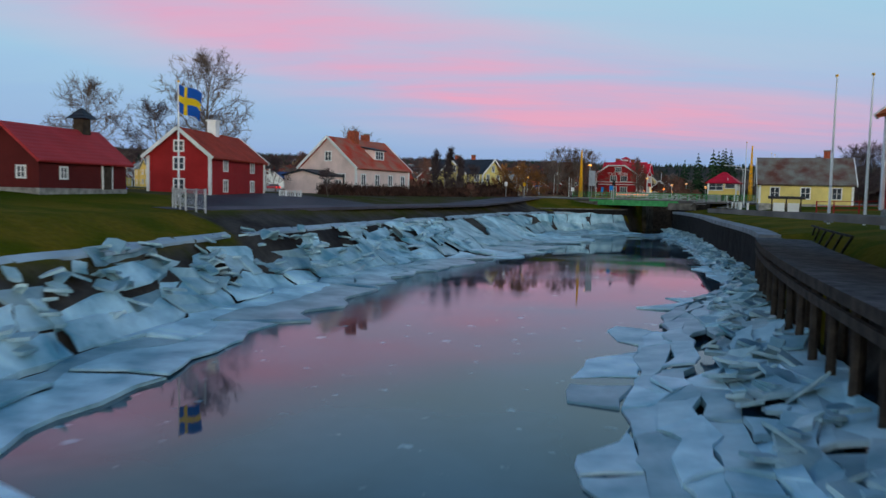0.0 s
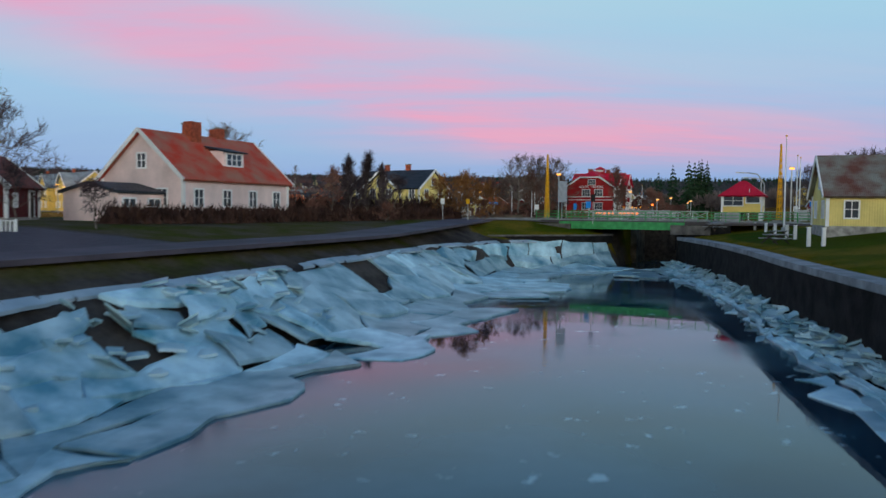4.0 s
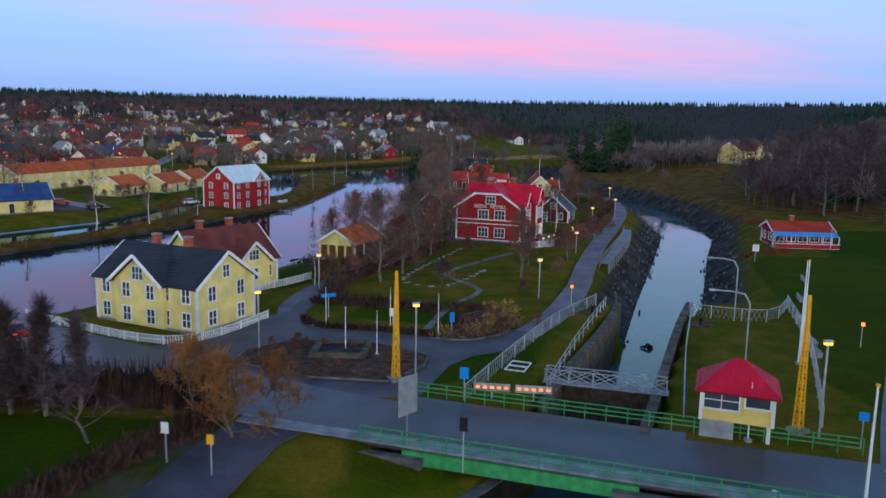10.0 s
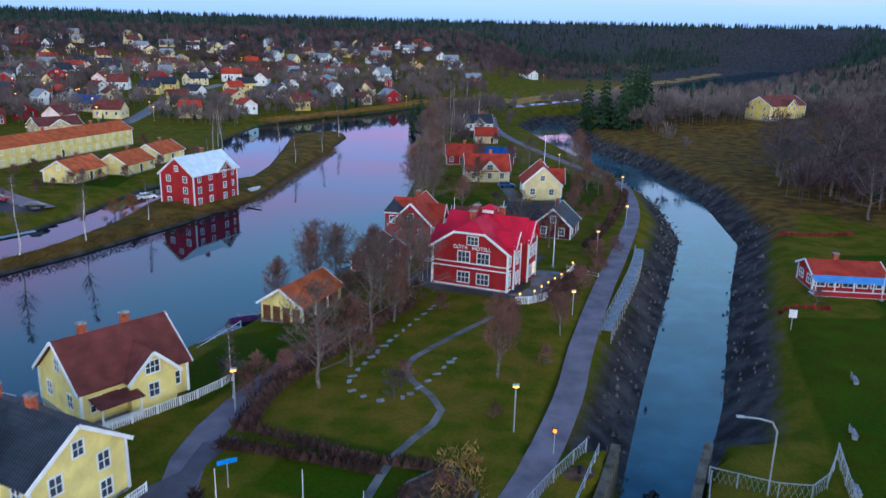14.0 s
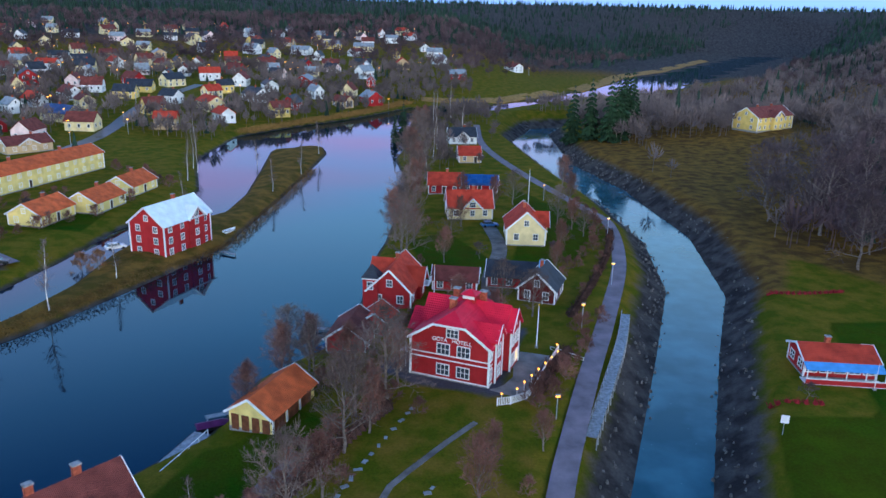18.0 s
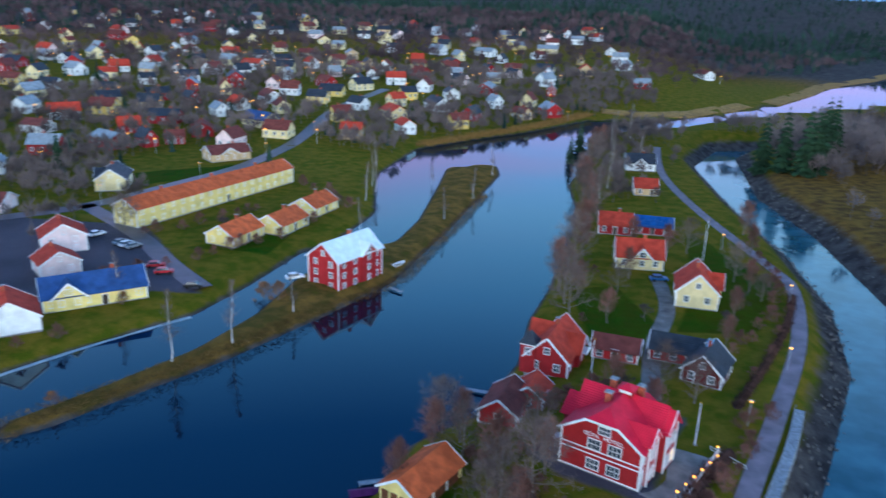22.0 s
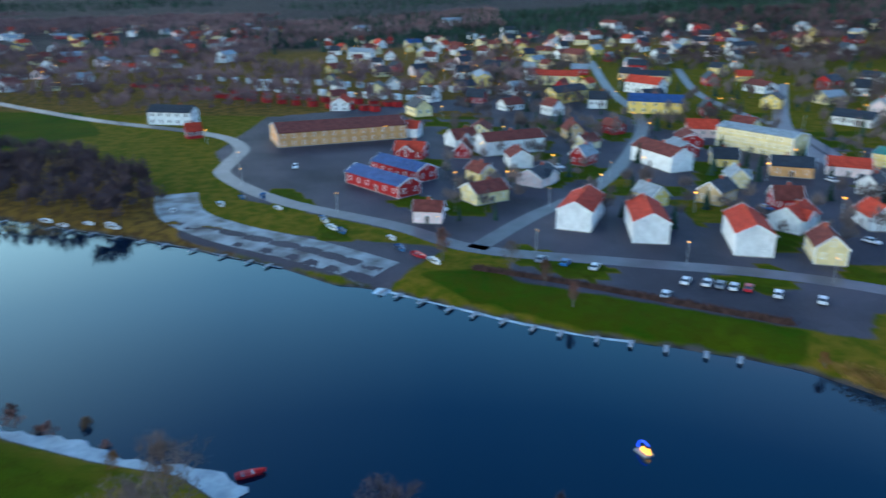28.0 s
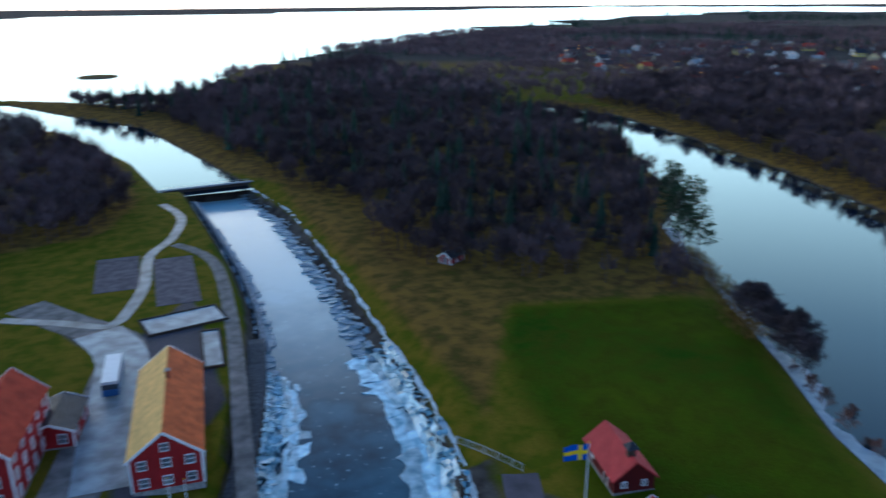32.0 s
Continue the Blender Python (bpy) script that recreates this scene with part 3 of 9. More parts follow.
d_low, d_up = inside_dist(CANAL_W + CANAL_E, GX, GY), inside_dist(UPPER_W + UPPER_E, GX, GY)
east_side = line_dist(CANAL_E, GX, GY) < line_dist(CANAL_W, GX, GY)
up_east = line_dist(UPPER_E, GX, GY) < line_dist(UPPER_W, GX, GY)
lock = (GY < 200)
GZ = ground_z(GX, GY)
GZ = np.where(d_river < 60, np.minimum(GZ, np.maximum(-1.5, np.minimum(0.0 + d_river * 0.55, 1.0 + d_river * 0.12))), GZ)
low_slope = np.where(east_side & (GY > 76), np.where(d_low < 1.0, 0.0, 99), np.where(east_side, 1.7, 0.0))
bank_w = np.interp(GY, [60, 80, 95, 138, 147], [2.6, 3.4, 4.6, 4.6, 1.5])  # width of the bared slope
west_bank = np.minimum(d_low * 3.3 / bank_w, 3.3 + (d_low - bank_w) * 0.42)
GZ = np.where(east_side & (GY < 156) & (GY > 60) & (GX > 20), np.minimum(GZ, 0.38 + np.maximum(d_low - 1, 0) * 0.13), GZ)
GZ = np.where(d_low < 40, np.minimum(GZ, np.maximum(-4.4, -3.7 + np.where(low_slope == 0.0, np.where(east_side, 0.0, west_bank), d_low * low_slope))), GZ)
up_slope = np.where(lock, np.where(d_up < 0.8, 0.0, 99), np.where(up_east, 0.72, 0.66))
GZ = np.where((d_up < 40), np.minimum(GZ, np.maximum(-4.4, -3.7 + d_up * up_slope)), GZ)

BANK_TOP = [(22.6, 153.2), (24.8, 152.9), (27.8, 154.4), (32.2, 155.6), (36.1, 156.8), (38.8, 159.4), (37, 166), (22, 164)]
BANK_FOOT = [(22.4, 152.8), (24.8, 152.3), (27.8, 153.8), (32.2, 155.0), (36.1, 156.2), (39.4, 159.4)]
wall_d = line_dist(BANK_FOOT, GX, GY)
GZ = np.where(inside_dist(BANK_TOP, GX, GY) < 0.4, np.clip(0.4 + 0.2 * wall_d, 0.4, 2.1), GZ)
LAWNS = {
    "field": [(-34, 28), (-75, 41), (-69, 60), (-58, 80), (-46, 110), (-27, 100), (-15, 88), (-19, 62), (-24, 43)], "pink_garden": [(1, 146), (8, 152), (21, 166), (8, 169), (-14, 172), (-32, 162), (-18, 148)], "quay_lawn": [(50, 150), (47, 140), (44, 118), (60, 112), (62, 124), (56, 148)],
    "hut_lawn": [(70, 168), (92, 220), (98, 232), (112, 230), (125, 262), (150, 262), (150, 215), (105, 170)], "villa_lawn": [(58, 292), (75, 290), (66, 322), (56, 318)], "villa_lawn2": [(76, 298), (92, 300), (104, 330), (92, 372), (84, 320)],
    "park": [(-126, 146), (-112, 158), (-100, 180), (-92, 203), (-86, 219), (-96, 224), (-112, 196), (-128, 162)], "far_field": [(-254, -28), (-284, -1), (-341, -39), (-339, -110), (-262, -70)],
    "lock_lawn": [(34, 172), (46, 178), (52, 192), (36, 186)], "hotel_lawn": [(30, 196), (44, 190), (48, 197), (34, 204)], "garage_lawn": [(33, 226), (38, 236), (34, 240), (27, 232)], "house_lawn": [(22, 210), (30, 222), (32, 232), (24, 232), (20, 222)], "bridge_bank": [(30, 163), (30, 157), (35, 158), (38, 161), (36, 164)],
    "bridge_lawn": [(-82, 232), (-92, 245), (-80, 250), (-66, 240)], "court_lawn": [(15, -44), (15, 8), (18, 28), (22, 50), (25, 68), (23, 70), (20.5, 50), (18.6, 32), (16.8, 9), (15.6, -22), (18, -40)], "long_lawn": [(-40, 330), (-18, 352), (-20, 330)], "far_lawns": [(-85, 388), (-60, 405), (-62, 425), (-92, 405)],
    "east_lawn": [(112, 200), (112, 168), (70, 160), (70, 172)], "manor_lawn": [(168, 458), (214, 446), (198, 407), (147, 323), (151, 357), (157, 408)],
}


def land_z(x, y):
    """Height of the ground sheet itself, banks included."""
    x, y = np.asarray(x, float), np.asarray(y, float)
    i, j = np.clip(np.searchsorted(gx, x) - 1, 0, len(gx) - 2), np.clip(np.searchsorted(gy, y) - 1, 0, len(gy) - 2)
    u, v = (x - gx[i]) / (gx[i + 1] - gx[i]), (y - gy[j]) / (gy[j + 1] - gy[j])
    return (GZ[j, i] * (1 - u) + GZ[j, i + 1] * u) * (1 - v) + (GZ[j + 1, i] * (1 - u) + GZ[j + 1, i + 1] * u) * v


lawn = np.zeros(GX.shape)
for poly in LAWNS.values():
    lawn = np.maximum(lawn, np.clip((0.62 if poly[0] != (-34, 28) else 0.48) - inside_dist(poly, GX, GY) / (3.0 if poly[0] != (-34, 28) else 16.0), 0, 1))
WOODS = [[(-20, -10), (-28, -60), (-12, -108), (20, -190), (100, -400), (20, -340), (-60, -420), (-200, -600), (-190, -300), (-180, -215), (-180, -145), (-125, -28), (-92, 14), (-76, 38), (-50, 18)],
         [(-150, 78), (-175, 14), (-195, -45), (-212, -115), (-240, -260), (-520, -420), (-470, -220), (-360, -130), (-262, -75), (-250, -30), (-235, 20), (-186, 62)], [(138, 300), (160, 540), (240, 640), (800, 1150), (900, 500), (400, 250), (170, 240)], [(34, -95), (44, -62), (110, -40), (330, -60), (330, -420), (112, -400), (60, -250), (36, -160)]]
wood = np.zeros(GX.shape)
for poly in WOODS:
    wood = np.maximum(wood, np.clip((0.6 if poly[0][0] < 100 else 0.4) - inside_dist(poly, GX, GY) / 12, 0, 1))
wood = np.maximum(wood, np.interp(np.hypot(GX - 40, GY - 150), [600, 850], [0.25, 0.9]))
wood = np.maximum(wood, np.where((GX < -100) & (GY < 100) & (GX > -330), np.clip(1.0 - d_river / 26, 0, 0.9), 0))
PARK_TURF = [(29, 207), (45, 199), (52, 199), (62, 222), (64, 238), (50, 243), (34, 220)]
wood = np.maximum(wood, np.clip(0.38 - inside_dist(PARK_TURF, GX, GY) / 6, 0, 0.38))
wood = np.maximum(wood, np.where((np.degrees(np.arctan2(GX - 40, GY - 150)) < -84) & (GX < -330), 0.6, 0) * (lawn < 0.3))
wood = np.maximum(wood, np.clip(0.55 - inside_dist(SPIT, GX, GY) / 4, 0, 0.6))
MEADOW = [(-12, 62), (-24, 43), (-34, 26), (-75, 38), (-80, 30), (-62, 8), (-50, -40), (-40, -102), (-13, -105), (-13, -20)]
wood = np.maximum(wood, np.clip(0.55 - inside_dist(MEADOW, GX, GY) / 10, 0, 0.62) * (lawn < 0.6))
CANAL_VERGE = [(136, 461), (141, 400), (138, 345), (126, 300), (117, 278), (126, 279), (142, 305), (147, 325), (150, 360), (155, 410), (154, 461)]
wood = np.maximum(wood, np.clip(0.6 - inside_dist(CANAL_VERGE, GX, GY) / 8, 0, 0.8))
mud = np.clip(np.where((d_up < 14) & ~lock, 1.2 - d_up / np.where(up_east, 8.5, 8.0), 0), 0, 1)
mud = np.maximum(mud, np.clip(np.where((d_low < 16) & ~(east_side & (GY > 60)), 1.15 - d_low / np.where((GY > 74) & ~east_side, 11, bank_w + 1.6), 0), 0, 1))
mud = np.maximum(mud, np.clip(0.75 - d_river / 3, 0, 1))
mud = np.maximum(mud, np.interp(np.hypot(GX - 40, GY - 150), [620, 850], [0, 0.85]))
mud = np.where(inside_dist(BANK_TOP, GX, GY) < 0.6, 0, mud)
BARE_SOIL = [(-30, 96), (-14, 92), (4, 111), (9, 128), (15.5, 146), (21.5, 163), (19.5, 166), (8, 151.5), (1, 146), (-18, 147), (-34, 150)]
mud = np.maximum(mud, np.clip(0.5 - inside_dist(BARE_SOIL, GX, GY) / 8, 0, 0.52))
PAVED = [[(-13, 90), (-7, 82), (-1, 100), (1, 112), (-11, 113)], [(-119, 140), (-128, 144), (-142, 152), (-157, 81), (-185, 70), (-150, 82)], [(-100, 290), (-66, 262), (-52, 285), (-75, 330)], [(-94, 234), (-112, 244), (-141, 170), (-122, 168)], [(-75, 330), (-40, 300), (-26, 303), (-60, 345)], [(-150, 150), (-105, 240), (-130, 280), (-300, 300), (-300, 150), (-200, 120)], [(40, 26), (58, -12), (36, 14), (26, -2), (26, 45), (42, 70)]]
PAVED += [[(-60, 262), (-120, 262), (-160, 280), (-300, 275), (-300, 312), (-200, 330), (-120, 320), (-96, 345), (-62, 345), (-44, 320), (-50, 300)], [(-185, 90), (-150, 150), (-165, 240), (-290, 250), (-420, 200), (-330, 60), (-250, 60)], [(46, 250), (58, 262), (70, 262), (66, 254), (61, 240), (50, 245)]]
paved = np.zeros(GX.shape)
for poly in PAVED:
    paved = np.maximum(paved, np.clip(0.7 - inside_dist(poly, GX, GY) / 4, 0, 1))

# small gardens between the paved yards
yard = random.Random(12)
for _ in range(64):
    cx, cy, a, w, d = yard.uniform(-340, -118), yard.uniform(90, 335), yard.uniform(0, 3.14), yard.uniform(6, 15), yard.uniform(4, 8)
    u, v = (GX - cx) * math.cos(a) + (GY - cy) * math.sin(a), -(GX - cx) * math.sin(a) + (GY - cy) * math.cos(a)
    inside = (np.abs(u) < w) & (np.abs(v) < d)
    paved = np.where(inside, 0, paved)
    lawn = np.where(inside & (yard.random() < 0.7), 0.62, lawn)


def sheet(name, keep, z, material, zone=None):
    """Grid cells as one mesh; z is a number or one height per grid point."""
    ny, nx = GX.shape
    Z = np.broadcast_to(z, GX.shape)
    co = np.stack([GX, GY, Z], -1).reshape(-1, 3)
    idx = np.arange(ny * nx).reshape(ny, nx)
    quads = np.stack([idx[:-1, :-1], idx[:-1, 1:], idx[1:, 1:], idx[1:, :-1]], -1)[keep].reshape(-1, 4)
    used = np.unique(quads)
    back = np.zeros(ny * nx, int)
    back[used] = np.arange(len(used))
    me = bpy.data.meshes.new(name)
    me.vertices.add(len(used))
    me.vertices.foreach_set("co", co[used].ravel())
    me.loops.add(quads.size)
    me.loops.foreach_set("vertex_index", back[quads].ravel())
    me.polygons.add(len(quads))
    me.polygons.foreach_set("loop_start", np.arange(0, quads.size, 4))
    me.polygons.foreach_set("use_smooth", np.ones(len(quads), bool))
    if zone is not None:
        at = me.color_attributes.new("zone", "FLOAT_COLOR", "POINT")
        at.data.foreach_set("color", np.concatenate([zone.reshape(-1, zone.shape[-1])[used][:, :3], zone.reshape(-1, zone.shape[-1])[used][:, 3:]], 1).ravel())
    me.materials.append(material)
    me.update(calc_edges=True)
    return new(name, me)


def cell_min(a):
    return np.minimum(np.minimum(a[:-1, :-1], a[:-1, 1:]), np.minimum(a[1:, :-1], a[1:, 1:]))


everywhere = np.ones((len(gy) - 1, len(gx) - 1), bool)
tagged(sheet("ground", everywhere, GZ, turf_ground, np.stack([lawn, wood, mud, paved], -1)), "winter grass and leaf litter over the whole place", "ground", kind="structure")
tagged(sheet("river_water", cell_min(d_river) < 3.0, 0.0, river_water), "calm dark blue river and lake water", "water", kind="structure")
tagged(sheet("canal_ice", cell_min(d_low) < 2.0, -3.5, canal_ice), "smooth wet ice on the drained canal", "ice", kind="structure")
tagged(sheet("upper_canal_ice", cell_min(d_up) < 2.0, -3.52, upper_ice), "thin grey ice on the canal beyond the bridge", "ice", kind="structure")


def along(line, step=3.0):
    """Points every few metres on a line, rounded at its bends."""
    pts = [Vector((*p, 0)) if len(p) == 2 else Vector(p) for p in line]
    out = []
    for k in range(len(pts) - 1):
        p0, p1, p2, p3 = pts[max(k - 1, 0)], pts[k], pts[k + 1], pts[min(k + 2, len(pts) - 1)]
        n = max(1, int((p2 - p1).length / step))
        for j in range(n):
            t = j / n
            out.append(0.5 * (2 * p1 + (p2 - p0) * t + (2 * p0 - 5 * p1 + 4 * p2 - p3) * t * t + (3 * p1 - p0 - 3 * p2 + p3) * t ** 3))
    return out + [pts[-1]]


def ribbon(line, width, lift=0.05, z=None, step=3.0, thick=0.25):
    """A strip of paving draped on the ground, with depth."""
    pts, s = along(line, step), Shape()
    n = len(pts)
    ring = []
    for k, p in enumerate(pts):
        d = (pts[min(k + 1, n - 1)] - pts[max(k - 1, 0)]).normalized()
        side = Vector((d.y, -d.x, 0))
        row = []
        for u in (-0.5, -0.2, 0.2, 0.5):
            q = p + side * u * width
            h = (float(ground_z(q.x, q.y)) if z is None else (z if not callable(z) else z(q.x, q.y))) + lift
            row.append((q.x, q.y, h))
        ring.append([(row[0][0], row[0][1], row[0][2] - thick), *row, (row[3][0], row[3][1], row[3][2] - thick)])
    for r in ring:
        s.v += r
    for k in range(n - 1):
        for j in range(5):
            a = k * 6 + j
            s.f.append((a, a + 1, a + 7, a + 6))
    return s


# ---- roads, paths, bridges ----
ROADS = {
    "main_road": ([(110, 128), (88, 139), (64, 151), (45, 160), (28, 168.5), (14, 179), (0, 190), (-26, 211.5), (-55.5, 237.5), (-85, 262), (-112, 284), (-150, 296), (-200, 298), (-250, 292), (-310, 300), (-420, 340)], 7.5),
    "canal_road": ([(-9.0, 79), (-2.5, 96), (4, 112), (10, 128), (16.5, 146), (23, 164), (27, 169)], 5.0),
    "hotel_lane": ([(26, 172), (28, 182), (36, 186), (44, 184.5), (51.3, 192), (60.2, 209), (65.5, 222), (75.8, 245), (85.7, 266), (99.6, 297.7), (108, 328), (107, 345), (100, 400), (98, 450), (104, 500)], 3.0),
    "garden_lane": ([(28, 186), (24, 196), (25, 206), (31, 220), (36, 228)], 3.2),
    "river_street": ([(-118, 283), (-116, 320), (-108, 338), (-86, 360), (-70, 395), (-59, 428), (-54, 480), (-54, 550), (-40, 620)], 6.0),
    "yard_street": ([(-86, 362), (-58, 338), (-40, 318), (-26, 304)], 5.0),
    "park_street": ([(-102, 270), (-118, 250), (-128, 225), (-134, 195), (-142, 160), (-160, 138), (-184, 100), (-214, 74), (-232, 70), (-262, 66), (-290, 40), (-330, -40), (-420, -160), (-560, -260)], 6.0),
    "block_street": ([(-142, 160), (-170, 176), (-205, 200), (-260, 222), (-330, 240), (-420, 240), (-560, 250)], 5.5), "hill_street": ([(-200, 298), (-290, 300), (-340, 290), (-400, 286), (-500, 300)], 5.0),
    "lake_road": ([(64, 151), (70, 159), (80.5, 172), (94.5, 189.5), (104, 200), (122, 207), (150, 202)], 7.0),
}
for name, (line, width) in ROADS.items():
    tagged(part(name, ribbon(line, width, 0.06 if name == "main_road" else 0.045, step=4.0), damp_road if name == "canal_road" else lane_gravel if name in ("hotel_lane", "garden_lane") else asphalt), "wet grey asphalt road between the houses", "road", kind="structure")
for name, line, width in (("gravel_path", [(38, 190), (42, 200), (47, 208), (44, 218), (50, 226), (57, 233)], 0.8), ("garden_path", [(66, 268), (70, 290), (76, 310), (77, 330)], 3.4), ("yard_path", [(26.5, 74), (24.4, 55), (21.6, 32), (19.4, 9), (18.0, -20), (20.5, -34), (26, -44)], 2.8),
                          ("mill_yard", [(52, 80), (46, 55), (42, 32), (40, 15), (50, 0), (58, -12)], 8.0)):
    tagged(part(name, ribbon(line, width, 0.04), gravel), "gravel path worn grey by wet weather", "path", kind="structure")


PLAZA = [(3.7, 191.2), (11.7, 186.0), (15.9, 186.8), (20.4, 195.4), (23.6, 198.6), (24.6, 203.4), (28.0, 204.4), (25.6, 199.6), (25.0, 195.4), (26.6, 191.4), (34.3, 188.9), (38.6, 186.4), (42.0, 186.8), (45.2, 190.0), (48.2, 188.4), (45.7, 182.4), (41.2, 180.6), (38.6, 178.0), (36.8, 174.0), (35.4, 171.0), (29.2, 170.4), (22.4, 174.0), (8.2, 182.0)]
pz = [float(ground_z(x, y)) + 0.052 for x, y in PLAZA]
nz = len(PLAZA)
tagged(part("yard_asphalt", Shape().add([(x, y, z) for (x, y), z in zip(PLAZA, pz)] + [(x, y, z - 0.3) for (x, y), z in zip(PLAZA, pz)], [tuple(range(nz - 1, -1, -1))] + [(i, (i + 1) % nz, (i + 1) % nz + nz, i + nz) for i in range(nz)]), yard_tar), "wet asphalt yard round the planting island", "road", kind="structure")


def offset(line, d):
    pts = along(line, 4.0)
    out = []
    for k, p in enumerate(pts):
        t = (pts[min(k + 1, len(pts) - 1)] - pts[max(k - 1, 0)]).normalized()
        out.append(Vector((p.x + t.y * d, p.y - t.x * d, 0)))
    return out


def wall_strip(line, inner, outer, z0, z1):
    """An upright wall with a flat top between two offsets of a line."""
    a, b, s = offset(line, inner), offset(line, outer), Shape()
    for p, q in zip(a, b):
        s.v += [(p.x, p.y, z0), (p.x, p.y, z1), (q.x, q.y, z1), (q.x, q.y, z0)]
    for k in range(len(a) - 1):
        for j in range(3):
            i = 4 * k + j
            s.f.append((i, i + 4, i + 5, i + 1))
    n = 4 * (len(a) - 1)
    s.f += [(0, 1, 2, 3), (n + 3, n + 2, n + 1, n)]
    return s


EAST_QUAY = [(46, 155.5), (44, 139), (41, 124), (38.6, 114.5), (36.5, 105.5), (34.5, 96), (32.0, 85), (29.5, 77)]
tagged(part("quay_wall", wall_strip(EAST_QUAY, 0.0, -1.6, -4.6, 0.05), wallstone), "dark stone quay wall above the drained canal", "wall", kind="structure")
tagged(part("quay_coping", wall_strip(EAST_QUAY, 0.1, -1.25, 0.05, 0.42), concrete), "pale concrete coping along the quay", "coping", kind="structure")
LOWER_WALL = [(14.4, 18), (12.6, 0), (12.0, -26), (13.0, -58), (15.0, -100)]
tagged(part("canal_wall", wall_strip(LOWER_WALL, 0.4, -0.7, -4.6, -0.9), concrete), "pale concrete foot of the canal bank", "wall", kind="structure")
BANK_WALL = BANK_FOOT
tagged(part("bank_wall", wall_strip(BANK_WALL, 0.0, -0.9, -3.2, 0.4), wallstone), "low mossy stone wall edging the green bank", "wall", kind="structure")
tagged(part("bank_wall_cap", wall_strip(BANK_WALL, 0.08, -0.7, 0.4, 0.56), rock), "weathered stone cap on the bank wall", "coping", kind="structure")
LOCK_W, LOCK_E = [(44.8, 168), (48, 174), (57, 189), (62.8, 200)], [(49.5, 162), (54.5, 171), (65, 190), (71, 200)]
for nm, line, sgn in (("lock_wall_west", LOCK_W, -1), ("lock_wall_east", LOCK_E, 1)):
    tagged(part(nm, wall_strip(line, 0.0, 0.8 * sgn, -4.6, 2.3), lockstone), "weathered concrete wall of the canal lock", "wall", kind="structure")

# ---- builders for houses and trees ----
win_cache = {}


joined_windows = None  # the farthest houses: all windows gathered in one mesh
plain_windows = False  # far houses: frame and pane in one mesh


def sash(w, h, cols, rows, filled=False):
    """Casing and glazing bars of a window as one connected frame; filled: with its panes."""
    def lines(size, n, edge, bar):
        out = [-size / 2 - edge, -size / 2]
        for k in range(1, n):
            out += [-size / 2 + size * k / n - bar / 2, -size / 2 + size * k / n + bar / 2]
        return out + [size / 2, size / 2 + edge]

    xs, zs = lines(w, cols, 0.12, 0.06), lines(h, rows, 0.13, 0.05)
    nx, nz, s = len(xs), len(zs), Shape()
    s.v = [(x, d, z) for d in (-0.07, 0.04) for z in zs for x in xs]
    at, back = lambda i, k: k * nx + i, nx * nz
    solid_cell = lambda i, k: 0 <= i < nx - 1 and 0 <= k < nz - 1 and not (i % 2 and k % 2)
    for k in range(nz - 1):
        for i in range(nx - 1):
            a, b, c, d = at(i, k), at(i + 1, k), at(i + 1, k + 1), at(i, k + 1)
            if not solid_cell(i, k):
                if filled:
                    s.f.append((a + back, b + back, c + back, d + back))
                continue
            s.f.append((a, b, c, d))
            for p, q, e in ((a, b, (i, k - 1)), (b, c, (i + 1, k)), (c, d, (i, k + 1)), (d, a, (i - 1, k))):
                if not solid_cell(*e):
                    s.f.append((q, p, p + back, q + back))
    return s


def add_window(house, x, y, z, turn, w, h, lit=False, cols=2, rows=2):
    """A white frame with bars, and its pane, on a wall at x, y, z that faces the way of turn."""
    key = (round(w, 2), round(h, 2), cols, rows)
    if key not in win_cache:
        win_cache[key] = sash(w, h, cols, rows).mesh("window", white), Shape().box(0, 0.02, -h / 2, w, 0.03, h).mesh("pane", glassm), Shape().box(0, 0.02, -h / 2, w, 0.03, h).mesh("pane", warmglow)
    fr, pane, glow = win_cache[key]
    if joined_windows is not None:
        c, sn = math.cos(radians(turn)), math.sin(radians(turn))
        fx, fy = sn * 0.03, -c * 0.03
        joined_windows.box(x, y, z - h / 2 - 0.1, w + 0.25, 0.1, h + 0.2, turn)
        joined_windows.box(x + fx, y + fy, z - h / 2, w * 0.8, 0.1, h, turn)
        return None
    if plain_windows:
        far_key = (*key, lit)
        if far_key not in win_cache:
            me = sash(w, h, cols, 1, True).mesh("window", white)
            me.materials.append(warmglow if lit else glassm)
            for p in me.polygons:
                p.material_index = int(all(me.vertices[v].co.y > 0 for v in p.vertices))
            win_cache[far_key] = me
        return part("window", win_cache[far_key], None, house, at=pose(x, y, z, 0, 0, turn))
    ob = part("window", fr, None, house, at=pose(x, y, z, 0, 0, turn))
    part("pane", glow if lit else pane, None, ob)
    return ob


